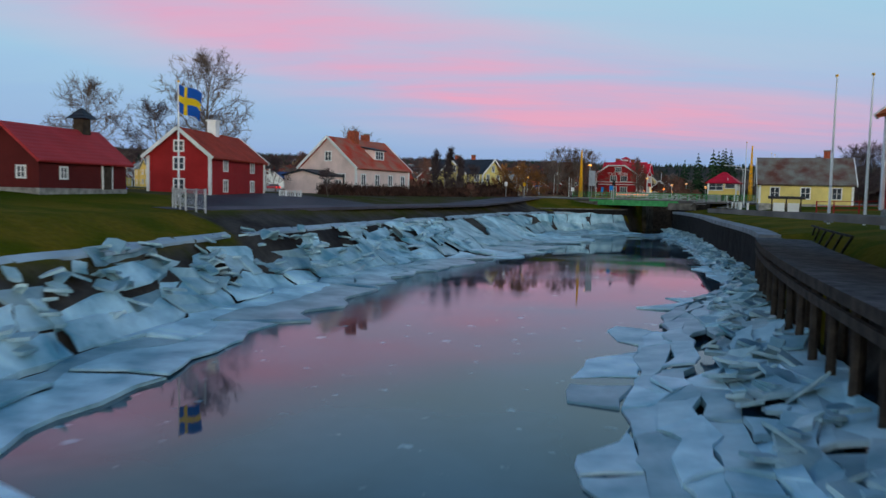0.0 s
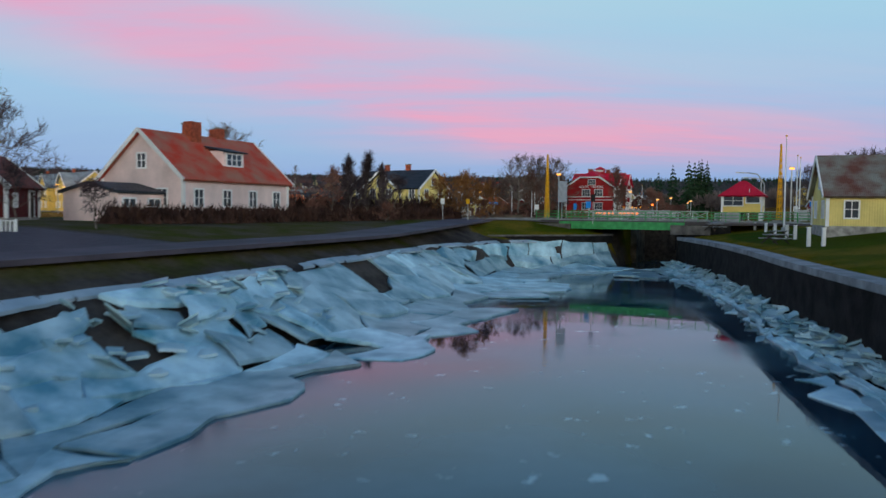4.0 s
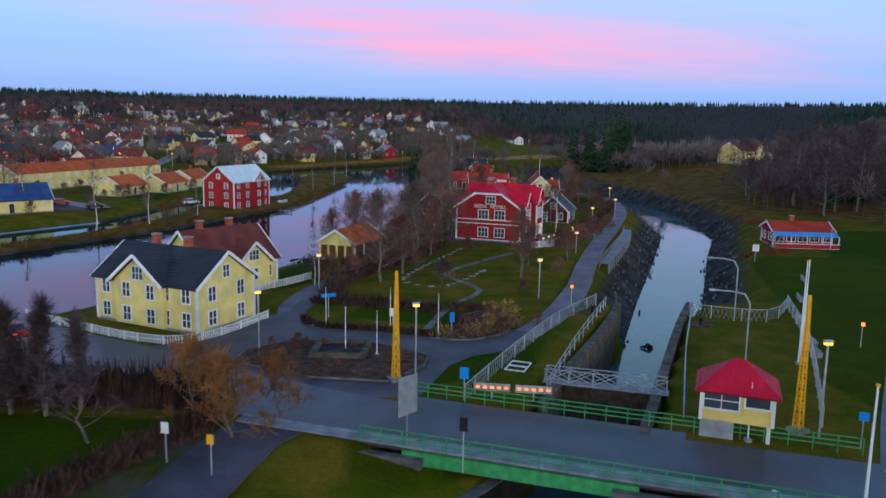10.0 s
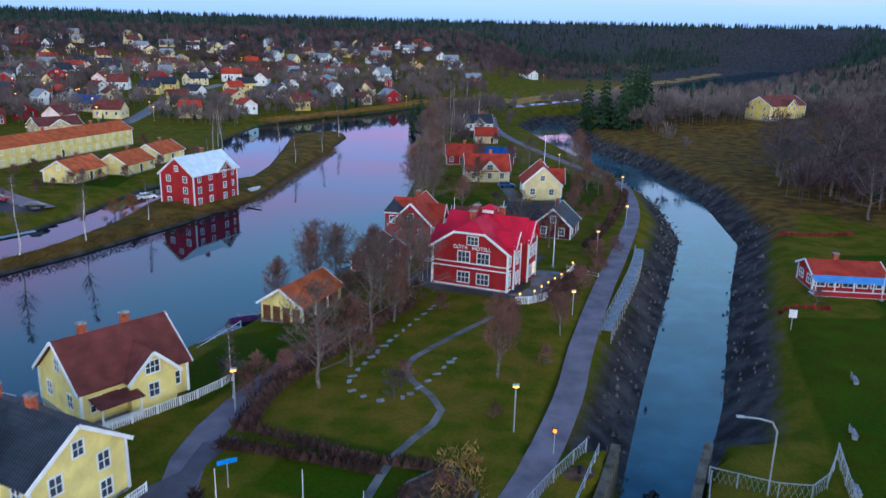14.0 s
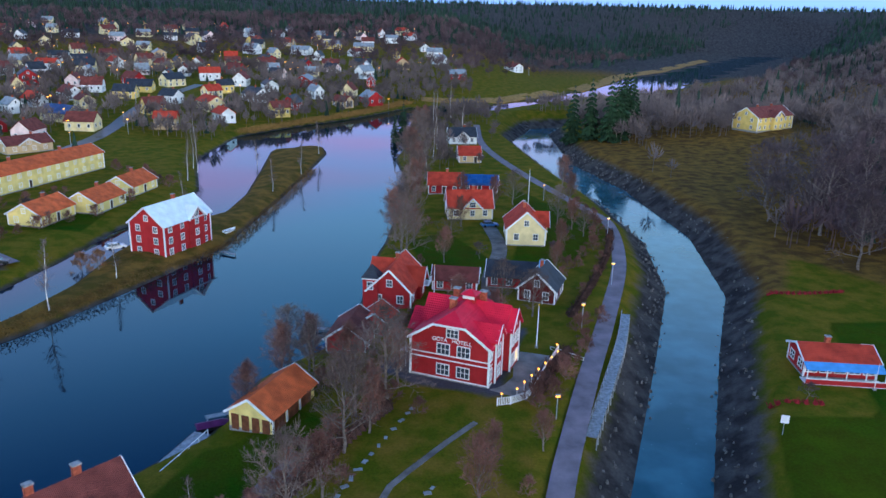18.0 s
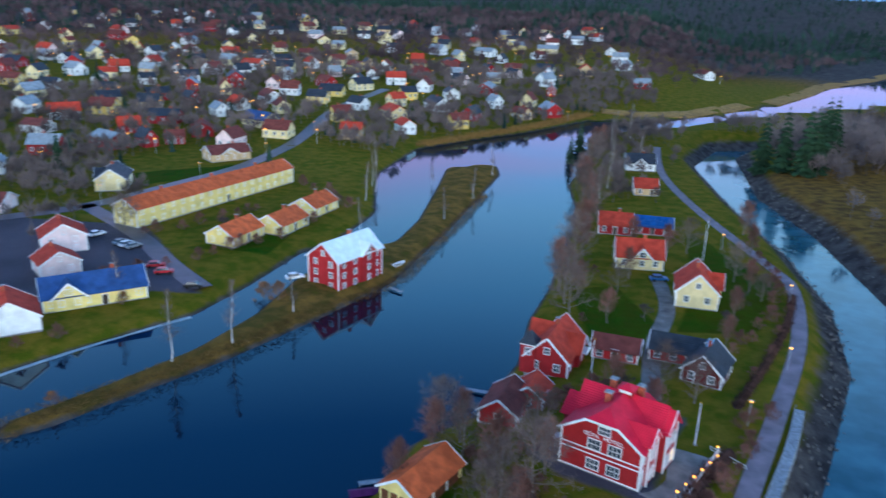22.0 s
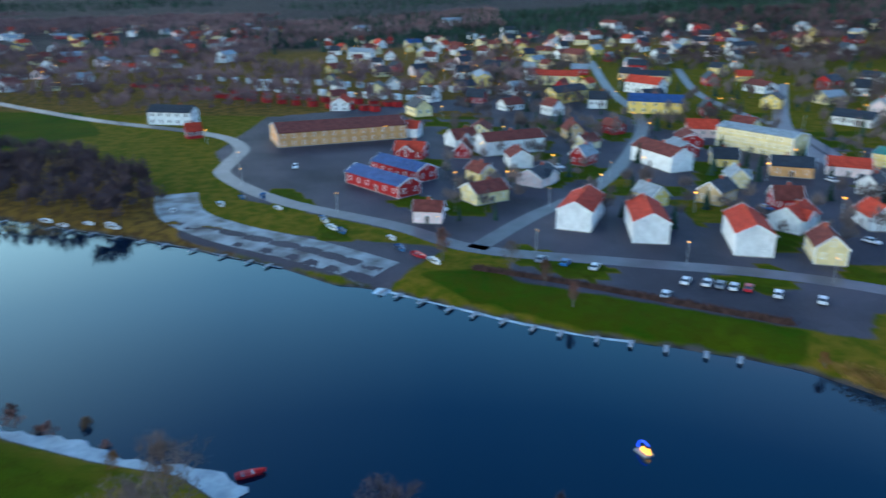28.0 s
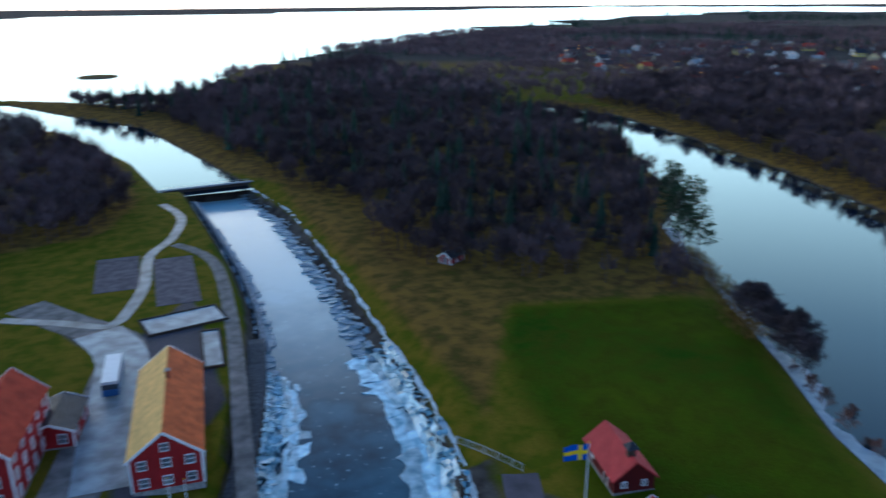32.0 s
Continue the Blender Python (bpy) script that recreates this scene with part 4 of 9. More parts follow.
def gable_roof(s, L, W, eave, rise, over=0.45, thick=0.2, x0=0.0, y0=0.0, along_y=False, hip=0.0):
    """Two roof slabs with the ridge along x (or y)."""
    hl, hw = L / 2 + over, W / 2
    dz = rise / hw * over
    for sg in (-1, 1):
        q = [(-hl, sg * (hw + over), eave - dz), (hl, sg * (hw + over), eave - dz), (hl - hip, 0, eave + rise), (-hl + hip, 0, eave + rise)]
        if sg > 0:
            q = q[::-1]
        q = [(x0 - py, y0 + px, pz) if along_y else (x0 + px, y0 + py, pz) for px, py, pz in q]
        q = [(a, b, c + thick) for a, b, c in q]
        s.slab(q, thick)
    if hip:
        for sg in (-1, 1):
            q = [(sg * hl, -sg * (hw + over), eave - dz), (sg * hl, sg * (hw + over), eave - dz), (sg * (hl - hip), 0, eave + rise)]
            q = [(x0 - py, y0 + px, pz) if along_y else (x0 + px, y0 + py, pz) for px, py, pz in q]
            s.slab([(a, b, c + thick) for a, b, c in q], thick)
    return s


def gable_walls(s, L, W, z0, eave, rise, x0=0.0, y0=0.0, along_y=False, hip=False):
    hl, hw = L / 2, W / 2
    v = []
    for sx in (-1, 1):
        v += [(sx * hl, -hw, z0), (sx * hl, hw, z0), (sx * hl, hw, eave), (sx * hl, 0, eave + (0 if hip else rise)), (sx * hl, -hw, eave)]
    v = [(x0 - b, y0 + a, c) if along_y else (x0 + a, y0 + b, c) for a, b, c in v]
    return s.add(v, [(0, 4, 3, 2, 1), (5, 6, 7, 8, 9), (0, 5, 9, 4), (1, 2, 7, 6), (0, 1, 6, 5)])


def house(x, y, turn, L, W, eave, rise, wall, roof, label, name="house", category="house", floors=1, cols=None, gcols=2, chimneys=(0.2,), dormer=None, cross=None, z=None, porch=None, trim=True, hip=0.0, wsize=(1.0, 1.35), group="",
          lit=0.0, attic=True, far=False, door=True, corner_boards=True, sides=(0, 1, 2, 3)):
    """A gabled house with its ridge along its own x. dormer: (x, width, side); cross: (x, width, depth, side) for a cross gable."""
    global joined_windows
    z = float(land_z(x, y)) if z is None else z
    rng = random.Random(int(x * 7 + y * 13))
    joined_windows = Shape() if far else None
    h = thing(name, pose(x, y, z - 0.15, 0, 0, turn), label, category, group)
    if not far:
        part("foundation", Shape().box(0, 0, -0.6, L + 0.1, W + 0.1, 1.0), stone, h)
    ws = gable_walls(Shape(), L, W, -0.8 if far else 0.35, eave, rise, hip=hip > 0)
    part("wall", ws, WALL[wall], h)
    part("roof", gable_roof(Shape(), L, W, eave, rise, hip=hip), ROOF[roof], h)
    if trim and not hip:
        for sx in (-1, 1):
            for sg in (-1, 1):
                dz = rise / (W / 2) * 0.45
                part("bargeboard", Shape().beam((sx * (L / 2 + 0.45), sg * (W / 2 + 0.45), eave - dz + 0.1), (sx * (L / 2 + 0.45), 0, eave + rise + 0.1), 0.1, 0.32), white, h)
    if trim and corner_boards:
        for sx in (-1, 1):
            for sy in (-1, 1):
                part("corner_board", Shape().box(sx * L / 2, sy * W / 2, 0.35, 0.26, 0.26, eave - 0.4), white, h)
    for u in chimneys:
        c = part("chimney", Shape().box(u * L, 0.25, eave + rise - 0.6, 0.75, 0.6, 1.7), brickm, h)
        if not far:
            part("chimney_cap", Shape().box(u * L, 0.25, eave + rise + 1.1, 0.9, 0.75, 0.14), stone, c)
    ww, wh = wsize
    cols = cols or max(2, int(L / 3))
    for fl in range(floors):
        zc = eave / floors * (fl + 0.5) + 0.25
        for side, sg in ((0, -1), (2, 1)):
            if side not in sides:
                continue
            for c in range(cols):
                px = -L / 2 + L * (c + 0.5) / cols
                if door and fl == 0 and side == 0 and c == cols // 2:
                    d = part("door", Shape().box(px, -W / 2 - 0.03, 0.35, 1.0, 0.12, 2.05), darkwood, h)
                    part("door_frame", Shape().box(px - 0.57, -W / 2 - 0.05, 0.35, 0.12, 0.12, 2.15).box(px + 0.57, -W / 2 - 0.05, 0.35, 0.12, 0.12, 2.15).box(px, -W / 2 - 0.05, 2.42, 1.4, 0.14, 0.14), white, d)
                    continue
                add_window(h, px, sg * (W / 2 + 0.02), zc, 0 if sg < 0 else 180, ww, wh, rng.random() < lit)
        for side, sg in ((1, 1), (3, -1)):
            if side not in sides:
                continue
            for c in range(gcols):
                add_window(h, sg * (L / 2 + 0.02), -W / 2 + W * (c + 0.5) / gcols, zc, 90 * sg, ww, wh, rng.random() < lit)
    if attic and not hip and rise > 1.8:
        for sg in (1, -1):
            add_window(h, sg * (L / 2 + 0.02), 0, eave + rise * 0.36, 90 * sg, ww * 0.9, wh * 0.85, rng.random() < lit)
    if dormer:
        dx, dw, sg = dormer
        dy, dz = sg * W * 0.27, eave + rise * 0.42
        s = Shape().box(dx, dy, dz - 0.9, dw, 1.8, 1.9)
        d = part("dormer", s, WALL[wall], h)
        part("dormer_roof", Shape().slab([(dx - dw / 2 - 0.2, dy - 1.2, dz + (0.95 if sg < 0 else 1.45)), (dx + dw / 2 + 0.2, dy - 1.2, dz + (0.95 if sg < 0 else 1.45)), (dx + dw / 2 + 0.2, dy + 1.2, dz + (1.45 if sg < 0 else 0.95)), (dx - dw / 2 - 0.2, dy + 1.2, dz + (1.45 if sg < 0 else 0.95))], 0.12), ROOF["k"], d)
        add_window(h, dx, dy + sg * 0.92, dz + 0.2, 0 if sg < 0 else 180, dw * 0.7, 1.0, False, cols=3)
    if cross and not far:
        cx, cw, cd, sg = cross
        cy = sg * (W / 2 + cd) / 2
        clen = W / 2 + cd
        crise = rise * min(0.95, cw / W * 1.15)
        cr = part("cross_gable", gable_walls(Shape(), clen, cw, 0.35, eave, crise, cx, cy, True), WALL[wall], h)
        part("cross_roof", gable_roof(Shape(), clen + 0.3, cw, eave, crise, x0=cx, y0=cy, along_y=True), ROOF[roof], cr)
        if trim:
            hw, ye, dz = cw / 2, sg * (W / 2 + cd + 0.6), crise / (cw / 2) * 0.45
            for e in (-1, 1):
                part("bargeboard", Shape().beam((cx + e * (hw + 0.45), ye, eave - dz + 0.1), (cx, ye, eave + crise + 0.1), 0.1, 0.32), white, cr)
        n = max(1, int(cw / 2.6))
        for fl in range(floors):
            for c in range(n):
                add_window(h, cx - cw / 2 + cw * (c + 0.5) / n, sg * (W / 2 + cd + 0.02), eave / floors * (fl + 0.5) + 0.25, 0 if sg < 0 else 180, ww, wh)
        if crise > 1.5:
            add_window(h, cx, sg * (W / 2 + cd + 0.02), eave + crise * 0.32, 0 if sg < 0 else 180, ww * 1.4, wh * 0.9, cols=3)
    if porch:
        px, pw, pd, sg = porch
        py = sg * (W / 2 + pd / 2)
        p = part("porch", Shape().box(px, py, -0.3, pw, pd, 0.75), greywood, h)
        for a in (-1, 1):
            part("porch_post", Shape().box(px + a * (pw / 2 - 0.1), sg * (W / 2 + pd - 0.1), 0.45, 0.14, 0.14, 2.2), white, p)
        part("porch_roof", Shape().slab([(px - pw / 2 - 0.2, min(sg * W / 2, sg * (W / 2 + pd + 0.25)), 2.65 if sg < 0 else 3.0), (px + pw / 2 + 0.2, min(sg * W / 2, sg * (W / 2 + pd + 0.25)), 2.65 if sg < 0 else 3.0),
                                          (px + pw / 2 + 0.2, max(sg * W / 2, sg * (W / 2 + pd + 0.25)), 3.0 if sg < 0 else 2.65), (px - pw / 2 - 0.2, max(sg * W / 2, sg * (W / 2 + pd + 0.25)), 3.0 if sg < 0 else 2.65)], 0.12), ROOF[roof], p)
        part("railing", Shape().box(px, sg * (W / 2 + pd - 0.05), 1.15, pw, 0.08, 0.1).box(px, sg * (W / 2 + pd - 0.05), 0.6, pw, 0.05, 0.5), white, p)
    if joined_windows is not None:
        me = joined_windows.mesh("windows", white)
        me.materials.append(glassm)
        for p in me.polygons:
            p.material_index = (p.index // 6) % 2
        tagged(part("windows", me, None, h), kind="stuff")
        joined_windows = None
    return h


far_shapes, far_spots = {}, []  # distant houses, gathered by material


def far_house(x, y, turn, L, W, eave, rise, wall, roof, chimney, cols, floors):
    """A distant house, joined with its neighbours: walls, roof, chimney, windows."""
    m = pose(x, y, float(land_z(x, y)) - 0.15, 0, 0, turn)
    far_spots.append((x, y))
    wf, wg = Shape(), Shape()
    for fl in range(floors):
        zc = eave / floors * (fl + 0.5) + 0.2
        for sg in (-1, 1):
            for c in range(cols):
                px = -L / 2 + L * (c + 0.5) / cols
                wf.box(px, sg * (W / 2 + 0.02), zc - 0.8, 1.25, 0.1, 1.6)
                wg.box(px, sg * (W / 2 + 0.05), zc - 0.65, 0.9, 0.1, 1.3)
            for c in (-1, 1):
                wf.box(sg * (L / 2 + 0.02), c * W / 4, zc - 0.8, 0.1, 1.25, 1.6)
                wg.box(sg * (L / 2 + 0.05), c * W / 4, zc - 0.65, 0.1, 0.9, 1.3)
    for s, mt in ((gable_walls(Shape(), L, W, -0.8, eave, rise), WALL[wall]), (gable_roof(Shape(), L, W, eave, rise), ROOF[roof]), (Shape().box(chimney * L, 0.25, eave + rise - 0.6, 0.75, 0.6, 1.7), brickm), (wf, white), (wg, glassm)):
        far_shapes.setdefault(mt, Shape()).add([m @ Vector(v) for v in s.v], s.f)


def far_town():
    me = bpy.data.meshes.new("far_houses")
    v, f, idx = [], [], []
    for k, (mt, s) in enumerate(far_shapes.items()):
        f += [tuple(i + len(v) for i in q) for q in s.f]
        idx += [k] * len(s.f)
        v += s.v
        me.materials.append(mt)
    me.from_pydata(v, [], f)
    me.polygons.foreach_set("material_index", idx)
    tagged(new("far_houses", me), "many distant wooden houses with coloured roofs", "houses", kind="stuff")


def by_corners(a, b, depth, side=1):
    """Centre and turn of a house whose front runs from a to b, with the depth to the left (side 1) or right of that way."""
    a, b = Vector(a), Vector(b)
    d = (b - a).normalized()
    n = Vector((-d.y, d.x)) * side
    c = (a + b) / 2 + n * depth / 2
    return c.x, c.y, math.degrees(math.atan2(d.y, d.x)), (b - a).length

# ---- houses by the canal and the river ----


def front_house(a, b, depth, *rest, **kw):
    """Long side from a to b, ridge along it."""
    x, y, turn, length = by_corners(a, b, depth)
    return house(x, y, turn, length, depth, *rest, **kw)


def gable_house(a, b, depth, *rest, **kw):
    """Gable end from a to b, ridge running away from it."""
    x, y, turn, width = by_corners(a, b, depth)
    return house(x, y, turn + 90, depth, width, *rest, **kw)


pink_house = front_house((-3.6, 129.4), (2.6, 142.2), 9.0, 3.9, 3.9, "P", "l", "pink rendered house with a lichened red tile roof", floors=1, cols=4, chimneys=(-0.1, 0.2), dormer=(0.6, 2.8, -1), door=False, z=2.1)
red_house = front_house((-13, 97.8), (-11.6, 112.0), 6.0, 4.0, 2.4, "R", "r", "falu red two-storey house with white corners beside a flagpole", floors=2, cols=2, gcols=1, chimneys=(), z=1.7, wsize=(0.9, 1.0), door=False)
front_house((50.1, 129.6), (60.5, 126.0), 7.8, 3.1, 3.3, "L", "s", "pale yellow house with a weathered grey and rusty roof", floors=1, cols=3, chimneys=(0.25,), door=False, z=2.0)
front_house((4.0, 197.0), (15.4, 189.4), 8.4, 4.9, 2.9, "L", "k", "cream yellow villa with a black roof and white trim", floors=2, cols=5, chimneys=(-0.2, 0.12), cross=(-0.4, 6.6, 0.5, -1), door=False, wsize=(1.0, 1.4))
front_house((13.0, 207.2), (21.1, 214.6), 9.0, 3.9, 3.7, "L", "b", "cream yellow house with a purple-brown tile roof and white porch", floors=1, cols=4, chimneys=(-0.25, 0.15), cross=(1.3, 4.8, 0.9, -1), porch=(-2.6, 4.0, 2.2, -1))
car_house = front_house((31.6, 233.7), (36.5, 242.9), 6.2, 2.6, 2.0, "L", "o", "low cream garage with an orange tile roof and brown doors", name="garage", category="garage", floors=1, cols=3, chimneys=(), attic=False, corner_boards=False, door=False, sides=())
garage_door = mat("brown_garage_door", (0.16, 0.06, 0.03), 0.7, 0.25, 2.0, 0.0)
for k in range(4):
    part("garage_door", Shape().box(-5.24, -2.3 + 1.5 * k, 0.1, 0.12, 1.05, 2.1), garage_door, car_house)
for k in range(3):
    part("garage_door", Shape().box(-3.4 + 3.2 * k, -3.14, 0.1, 2.4, 0.12, 2.1), garage_door, car_house)
    part("door_frame", Shape().box(-5.0 + 3.2 * k, -3.16, 0.1, 0.3, 0.14, 2.4), white, car_house)
pavilion = front_house((107.9, 242.8), (118.0, 240.6), 6.5, 3.0, 1.3, "R", "r", "low red pavilion with white railings and a blue awning", name="pavilion", category="pavilion", floors=1, cols=5, chimneys=(-0.1,), attic=False, door=False, wsize=(1.5, 1.2))
red_villa = front_house((52.5, 274.1), (56.2, 285.5), 7.8, 3.6, 3.8, "R", "r", "red wooden riverside villa with white window frames", floors=1, cols=3, chimneys=(0.1,), cross=(1.0, 4.5, 0.8, -1), gcols=2)
front_house((43.9, 256.8), (46.2, 265.0), 6.2, 2.6, 2.2, "R", "b", "small red boathouse with a dark brown roof", name="boathouse", category="boathouse", cols=2, gcols=1, chimneys=(), attic=False)
front_house((48.0, 262.5), (49.5, 268.0), 5.0, 2.4, 1.8, "R", "r", "small red shed with a red tile roof", name="shed", category="shed", cols=1, gcols=1, chimneys=(), attic=False)
front_house((57.5, 283.0), (65.5, 281.0), 5.0, 2.4, 1.8, "R", "b", "low red outhouse with a brown roof", name="outhouse", category="shed", cols=3, gcols=1, chimneys=(), attic=False)
outbuilding = front_house((68.1, 284.1), (79.0, 281.0), 5.5, 2.6, 2.2, "R", "k", "red outbuilding with a black panelled roof and white doors", name="outbuilding", category="shed", cols=4, gcols=1, chimneys=(), attic=False)
cottage = gable_house((72.5, 276.5), (78.5, 273.5), 8.0, 2.8, 3.0, "D", "k", "small brown cottage with a dark roof and a pale chimney", cols=2, chimneys=(0.1,))
front_house((67.7, 334.8), (79, 334.3), 8.0, 3.4, 3.6, "C", "r", "cream villa with a bright red tile roof", cols=3, chimneys=(0.1,), cross=(0.5, 4.5, 0.3, -1))
gable_house((77.9, 311.8), (86.5, 310.4), 11.0, 4.0, 4.0, "C", "r", "cream villa with a red roof and a small entrance porch", cols=3, chimneys=(0.0,), cross=(1.0, 5.0, 0.8, -1), porch=None)
front_house((66, 364), (75, 363), 7.5, 3.0, 2.8, "R", "r", "red villa with a red tile roof", cols=3, chimneys=(0.1,))
solar_garage = front_house((76, 366), (86.5, 364.5), 6.5, 2.6, 2.2, "R", "u", "garage with blue solar panels on its roof", name="solar_garage", category="garage", cols=3, chimneys=(), attic=False)
front_house((82.4, 411.8), (90.1, 411.6), 6.5, 3.0, 2.6, "T", "r", "small brick house with a red roof", cols=2, chimneys=())
front_house((84.6, 451.6), (95.5, 451.6), 8.0, 3.4, 3.0, "W", "k", "white house with a dark roof among bare trees", cols=3, chimneys=(0.1,), cross=(0, 4, 0.4, -1))
front_house((3.6, 309.2), (11.0, 322.3), 9.2, 7.4, 3.6, "R", "w", "tall red house with a pale metal roof by the river", floors=3, cols=4, gcols=2, chimneys=(0.1,), cross=(2.6, 5.0, 0.3, -1), z=0.9, wsize=(0.95, 1.25), door=False)
front_house((216, 452), (239, 464), 12.0, 6.0, 3.6, "Y", "b", "large yellow manor with a brown roof on the slope", name="manor", category="manor", floors=2, cols=7, cross=(0, 7, 1.5, -1), chimneys=(-0.2, 0.2))
warehouse = house(33.9, 52.0, 84, 26.0, 8.9, 5.2, 3.4, "R", "o", "long red warehouse with one roof side tiled, one bare boards", name="warehouse", category="warehouse", floors=2, cols=8, gcols=3, chimneys=(-0.1,), wsize=(1.0, 1.2))
barn = house(-20.8, 85.0, 78, 9.6, 5.6, 2.5, 2.3, "D", "p", "dark red barn with a rose metal roof by the field", name="barn", category="barn", cols=2, gcols=2, chimneys=(), trim=False, wsize=(0.6, 0.7), attic=False)
house(55.5, 52, 80, 18, 8, 7.5, 3.4, "R", "r", "tall red brick mill with a tile roof", name="mill", category="mill", floors=3, cols=5, chimneys=())
house(49.0, 44.5, 80, 9, 6, 3.0, 1.2, "R", "k", "low dark lean-to beside the mill", name="lean_to", category="shed", cols=2, chimneys=(), attic=False)

gable_house((-19.5, 122.0), (-14.5, 123.0), 8.0, 2.9, 2.2, "D", "b", "small dark red house with white bargeboards behind the red house", cols=2, gcols=2, chimneys=(), wsize=(0.8, 0.9))


def more(h, *pieces):
    """Extra pieces of a house: name, shape, material."""
    for nm, s, m in pieces:
        part(nm, s, m, h)


def pyramid(x, y, z, w, rise):
    w /= 2
    return Shape().add([(x - w, y - w, z), (x + w, y - w, z), (x + w, y + w, z), (x - w, y + w, z), (x, y, z + rise)], [(0, 1, 4), (1, 2, 4), (2, 3, 4), (3, 0, 4), (3, 2, 1, 0)])


# bell turret on the barn, chimney on the red house, wing and chimneys of the pink house
more(barn, ("bell_turret", Shape().box(3.2, 0, 4.4, 0.9, 0.9, 1.5), darkwood), ("turret_roof", pyramid(3.2, 0, 5.9, 1.7, 0.9), ROOF["k"]))
more(red_house, ("chimney", Shape().box(0.6, 0, 5.6, 1.0, 0.9, 2.2), white), ("chimney_cap", Shape().box(0.6, 0, 7.8, 1.2, 1.1, 0.14), white))
part("wing_wall", gable_walls(Shape(), 5.0, 6.0, 0.0, 2.5, 0.7, -9.4, 0.6), WALL["P"], pink_house)
part("wing_roof", gable_roof(Shape(), 5.0, 6.0, 2.5, 0.7, 0.3, x0=-9.4, y0=0.6), ROOF["k"], pink_house)
for k in range(2):
    add_window(pink_house, -10.8 + 2.6 * k, -2.43, 1.4, 0, 1.2, 1.2)
more(pink_house, ("chimney", Shape().box(-1.5, -0.4, 6.9, 1.3, 0.9, 2.2), brickm), ("chimney", Shape().box(2.4, 0.3, 6.9, 1.0, 0.8, 1.9), brickm), ("downpipe", Shape().box(7.05, -4.6, 0.2, 0.12, 0.12, 3.7), white))
# corner tower, glazed porch and river deck of the red villa
more(red_villa, ("tower", Shape().box(-5.0, 3.4, 0.2, 2.7, 2.7, 5.6), WALL["R"]), ("tower_roof", pyramid(-5.0, 3.4, 5.8, 3.3, 2.3), ROOF["k"]), ("tower_trim", Shape().box(-5.0, 3.4, 5.5, 2.95, 2.95, 0.25), white),
     ("balcony", Shape().box(2.0, -4.9, 2.7, 3.0, 1.8, 0.2), white), ("balcony_rail", Shape().box(2.0, -5.75, 3.6, 3.0, 0.08, 0.1).box(2.0, -5.75, 2.9, 3.0, 0.05, 0.6), white), ("second_roof", gable_roof(Shape(), 4.6, 5.0, 3.9, 2.6, 0.4, x0=3.4, y0=3.0, along_y=True), ROOF["r"]))
for a in (-90, 180):
    add_window(red_villa, -5.0 - (1.38 if a == -90 else 0), 3.4 + (1.38 if a == 180 else 0), 4.4, a, 0.9, 1.3)
# veranda of the pavilion: awning, platform, rails
more(pavilion, ("awning", Shape().slab([(-5.6, -5.4, 2.35), (5.6, -5.4, 2.35), (5.6, -3.2, 3.1), (-5.6, -3.2, 3.1)], 0.1), mat("blue_awning", (0.10, 0.30, 0.62), 0.7, 0.12, 1.0, 0.0)),
     ("platform", Shape().box(0, -4.4, -0.4, 11.4, 2.4, 0.6), white), ("veranda_front", Shape().box(0, -5.5, 0.2, 11.2, 0.1, 0.75), WALL["R"]), ("rail", Shape().box(0, -5.5, 0.95, 11.4, 0.14, 0.12), white), ("step", Shape().box(-6.4, -3.2, -0.4, 1.6, 3.0, 0.35), white))
for k in range(5):
    part("veranda_post", Shape().box(-5.5 + 2.75 * k, -5.45, 0.2, 0.13, 0.13, 2.2), white, pavilion)
# blue chimney of the cottage, panels on the outbuilding and the garage
more(cottage, ("chimney", Shape().box(1.4, 0.4, 5.0, 0.9, 0.9, 1.7), mat("blue_chimney_tile", (0.10, 0.42, 0.75), 0.5, 0.15, 2.0, 0.0)), ("porch_post", Shape().box(-4.3, 1.2, 0.2, 0.12, 0.12, 2.2), white), ("porch_post", Shape().box(-4.3, -1.2, 0.2, 0.12, 0.12, 2.2), white))
panel_glass = mat("solar_panel_glass", (0.02, 0.07, 0.22), 0.15, 0.2, 1.0, 0.0, spec=0.6)
for hs, n, hw, ev, rs, pm in ((solar_garage, 5, 3.25, 2.6, 2.2, panel_glass), (outbuilding, 6, 2.75, 2.6, 2.2, ROOF["k"])):
    for k in range(n):
        for j in range(2):
            u0, u1 = 0.06 + 0.46 * j, 0.06 + 0.46 * j + 0.43
            px = (k - (n - 1) / 2) * 1.65
            part("solar_panel", Shape().slab([(px - 0.78, -hw * (1 - u0), ev + rs * u0 + 0.27), (px + 0.78, -hw * (1 - u0), ev + rs * u0 + 0.27), (px + 0.78, -hw * (1 - u1), ev + rs * u1 + 0.27), (px - 0.78, -hw * (1 - u1), ev + rs * u1 + 0.27)], 0.04), pm, hs)

part("bare_boarding", Shape().slab([(-13.4, -4.85, 5.12), (13.4, -4.85, 5.12), (13.4, -0.05, 8.83), (-13.4, -0.05, 8.83)], 0.06), mat("new_roof_boards", (0.72, 0.42, 0.13), 0.7, 0.15, 0.8, 0.1), warehouse, "pale new roof boards without tiles")

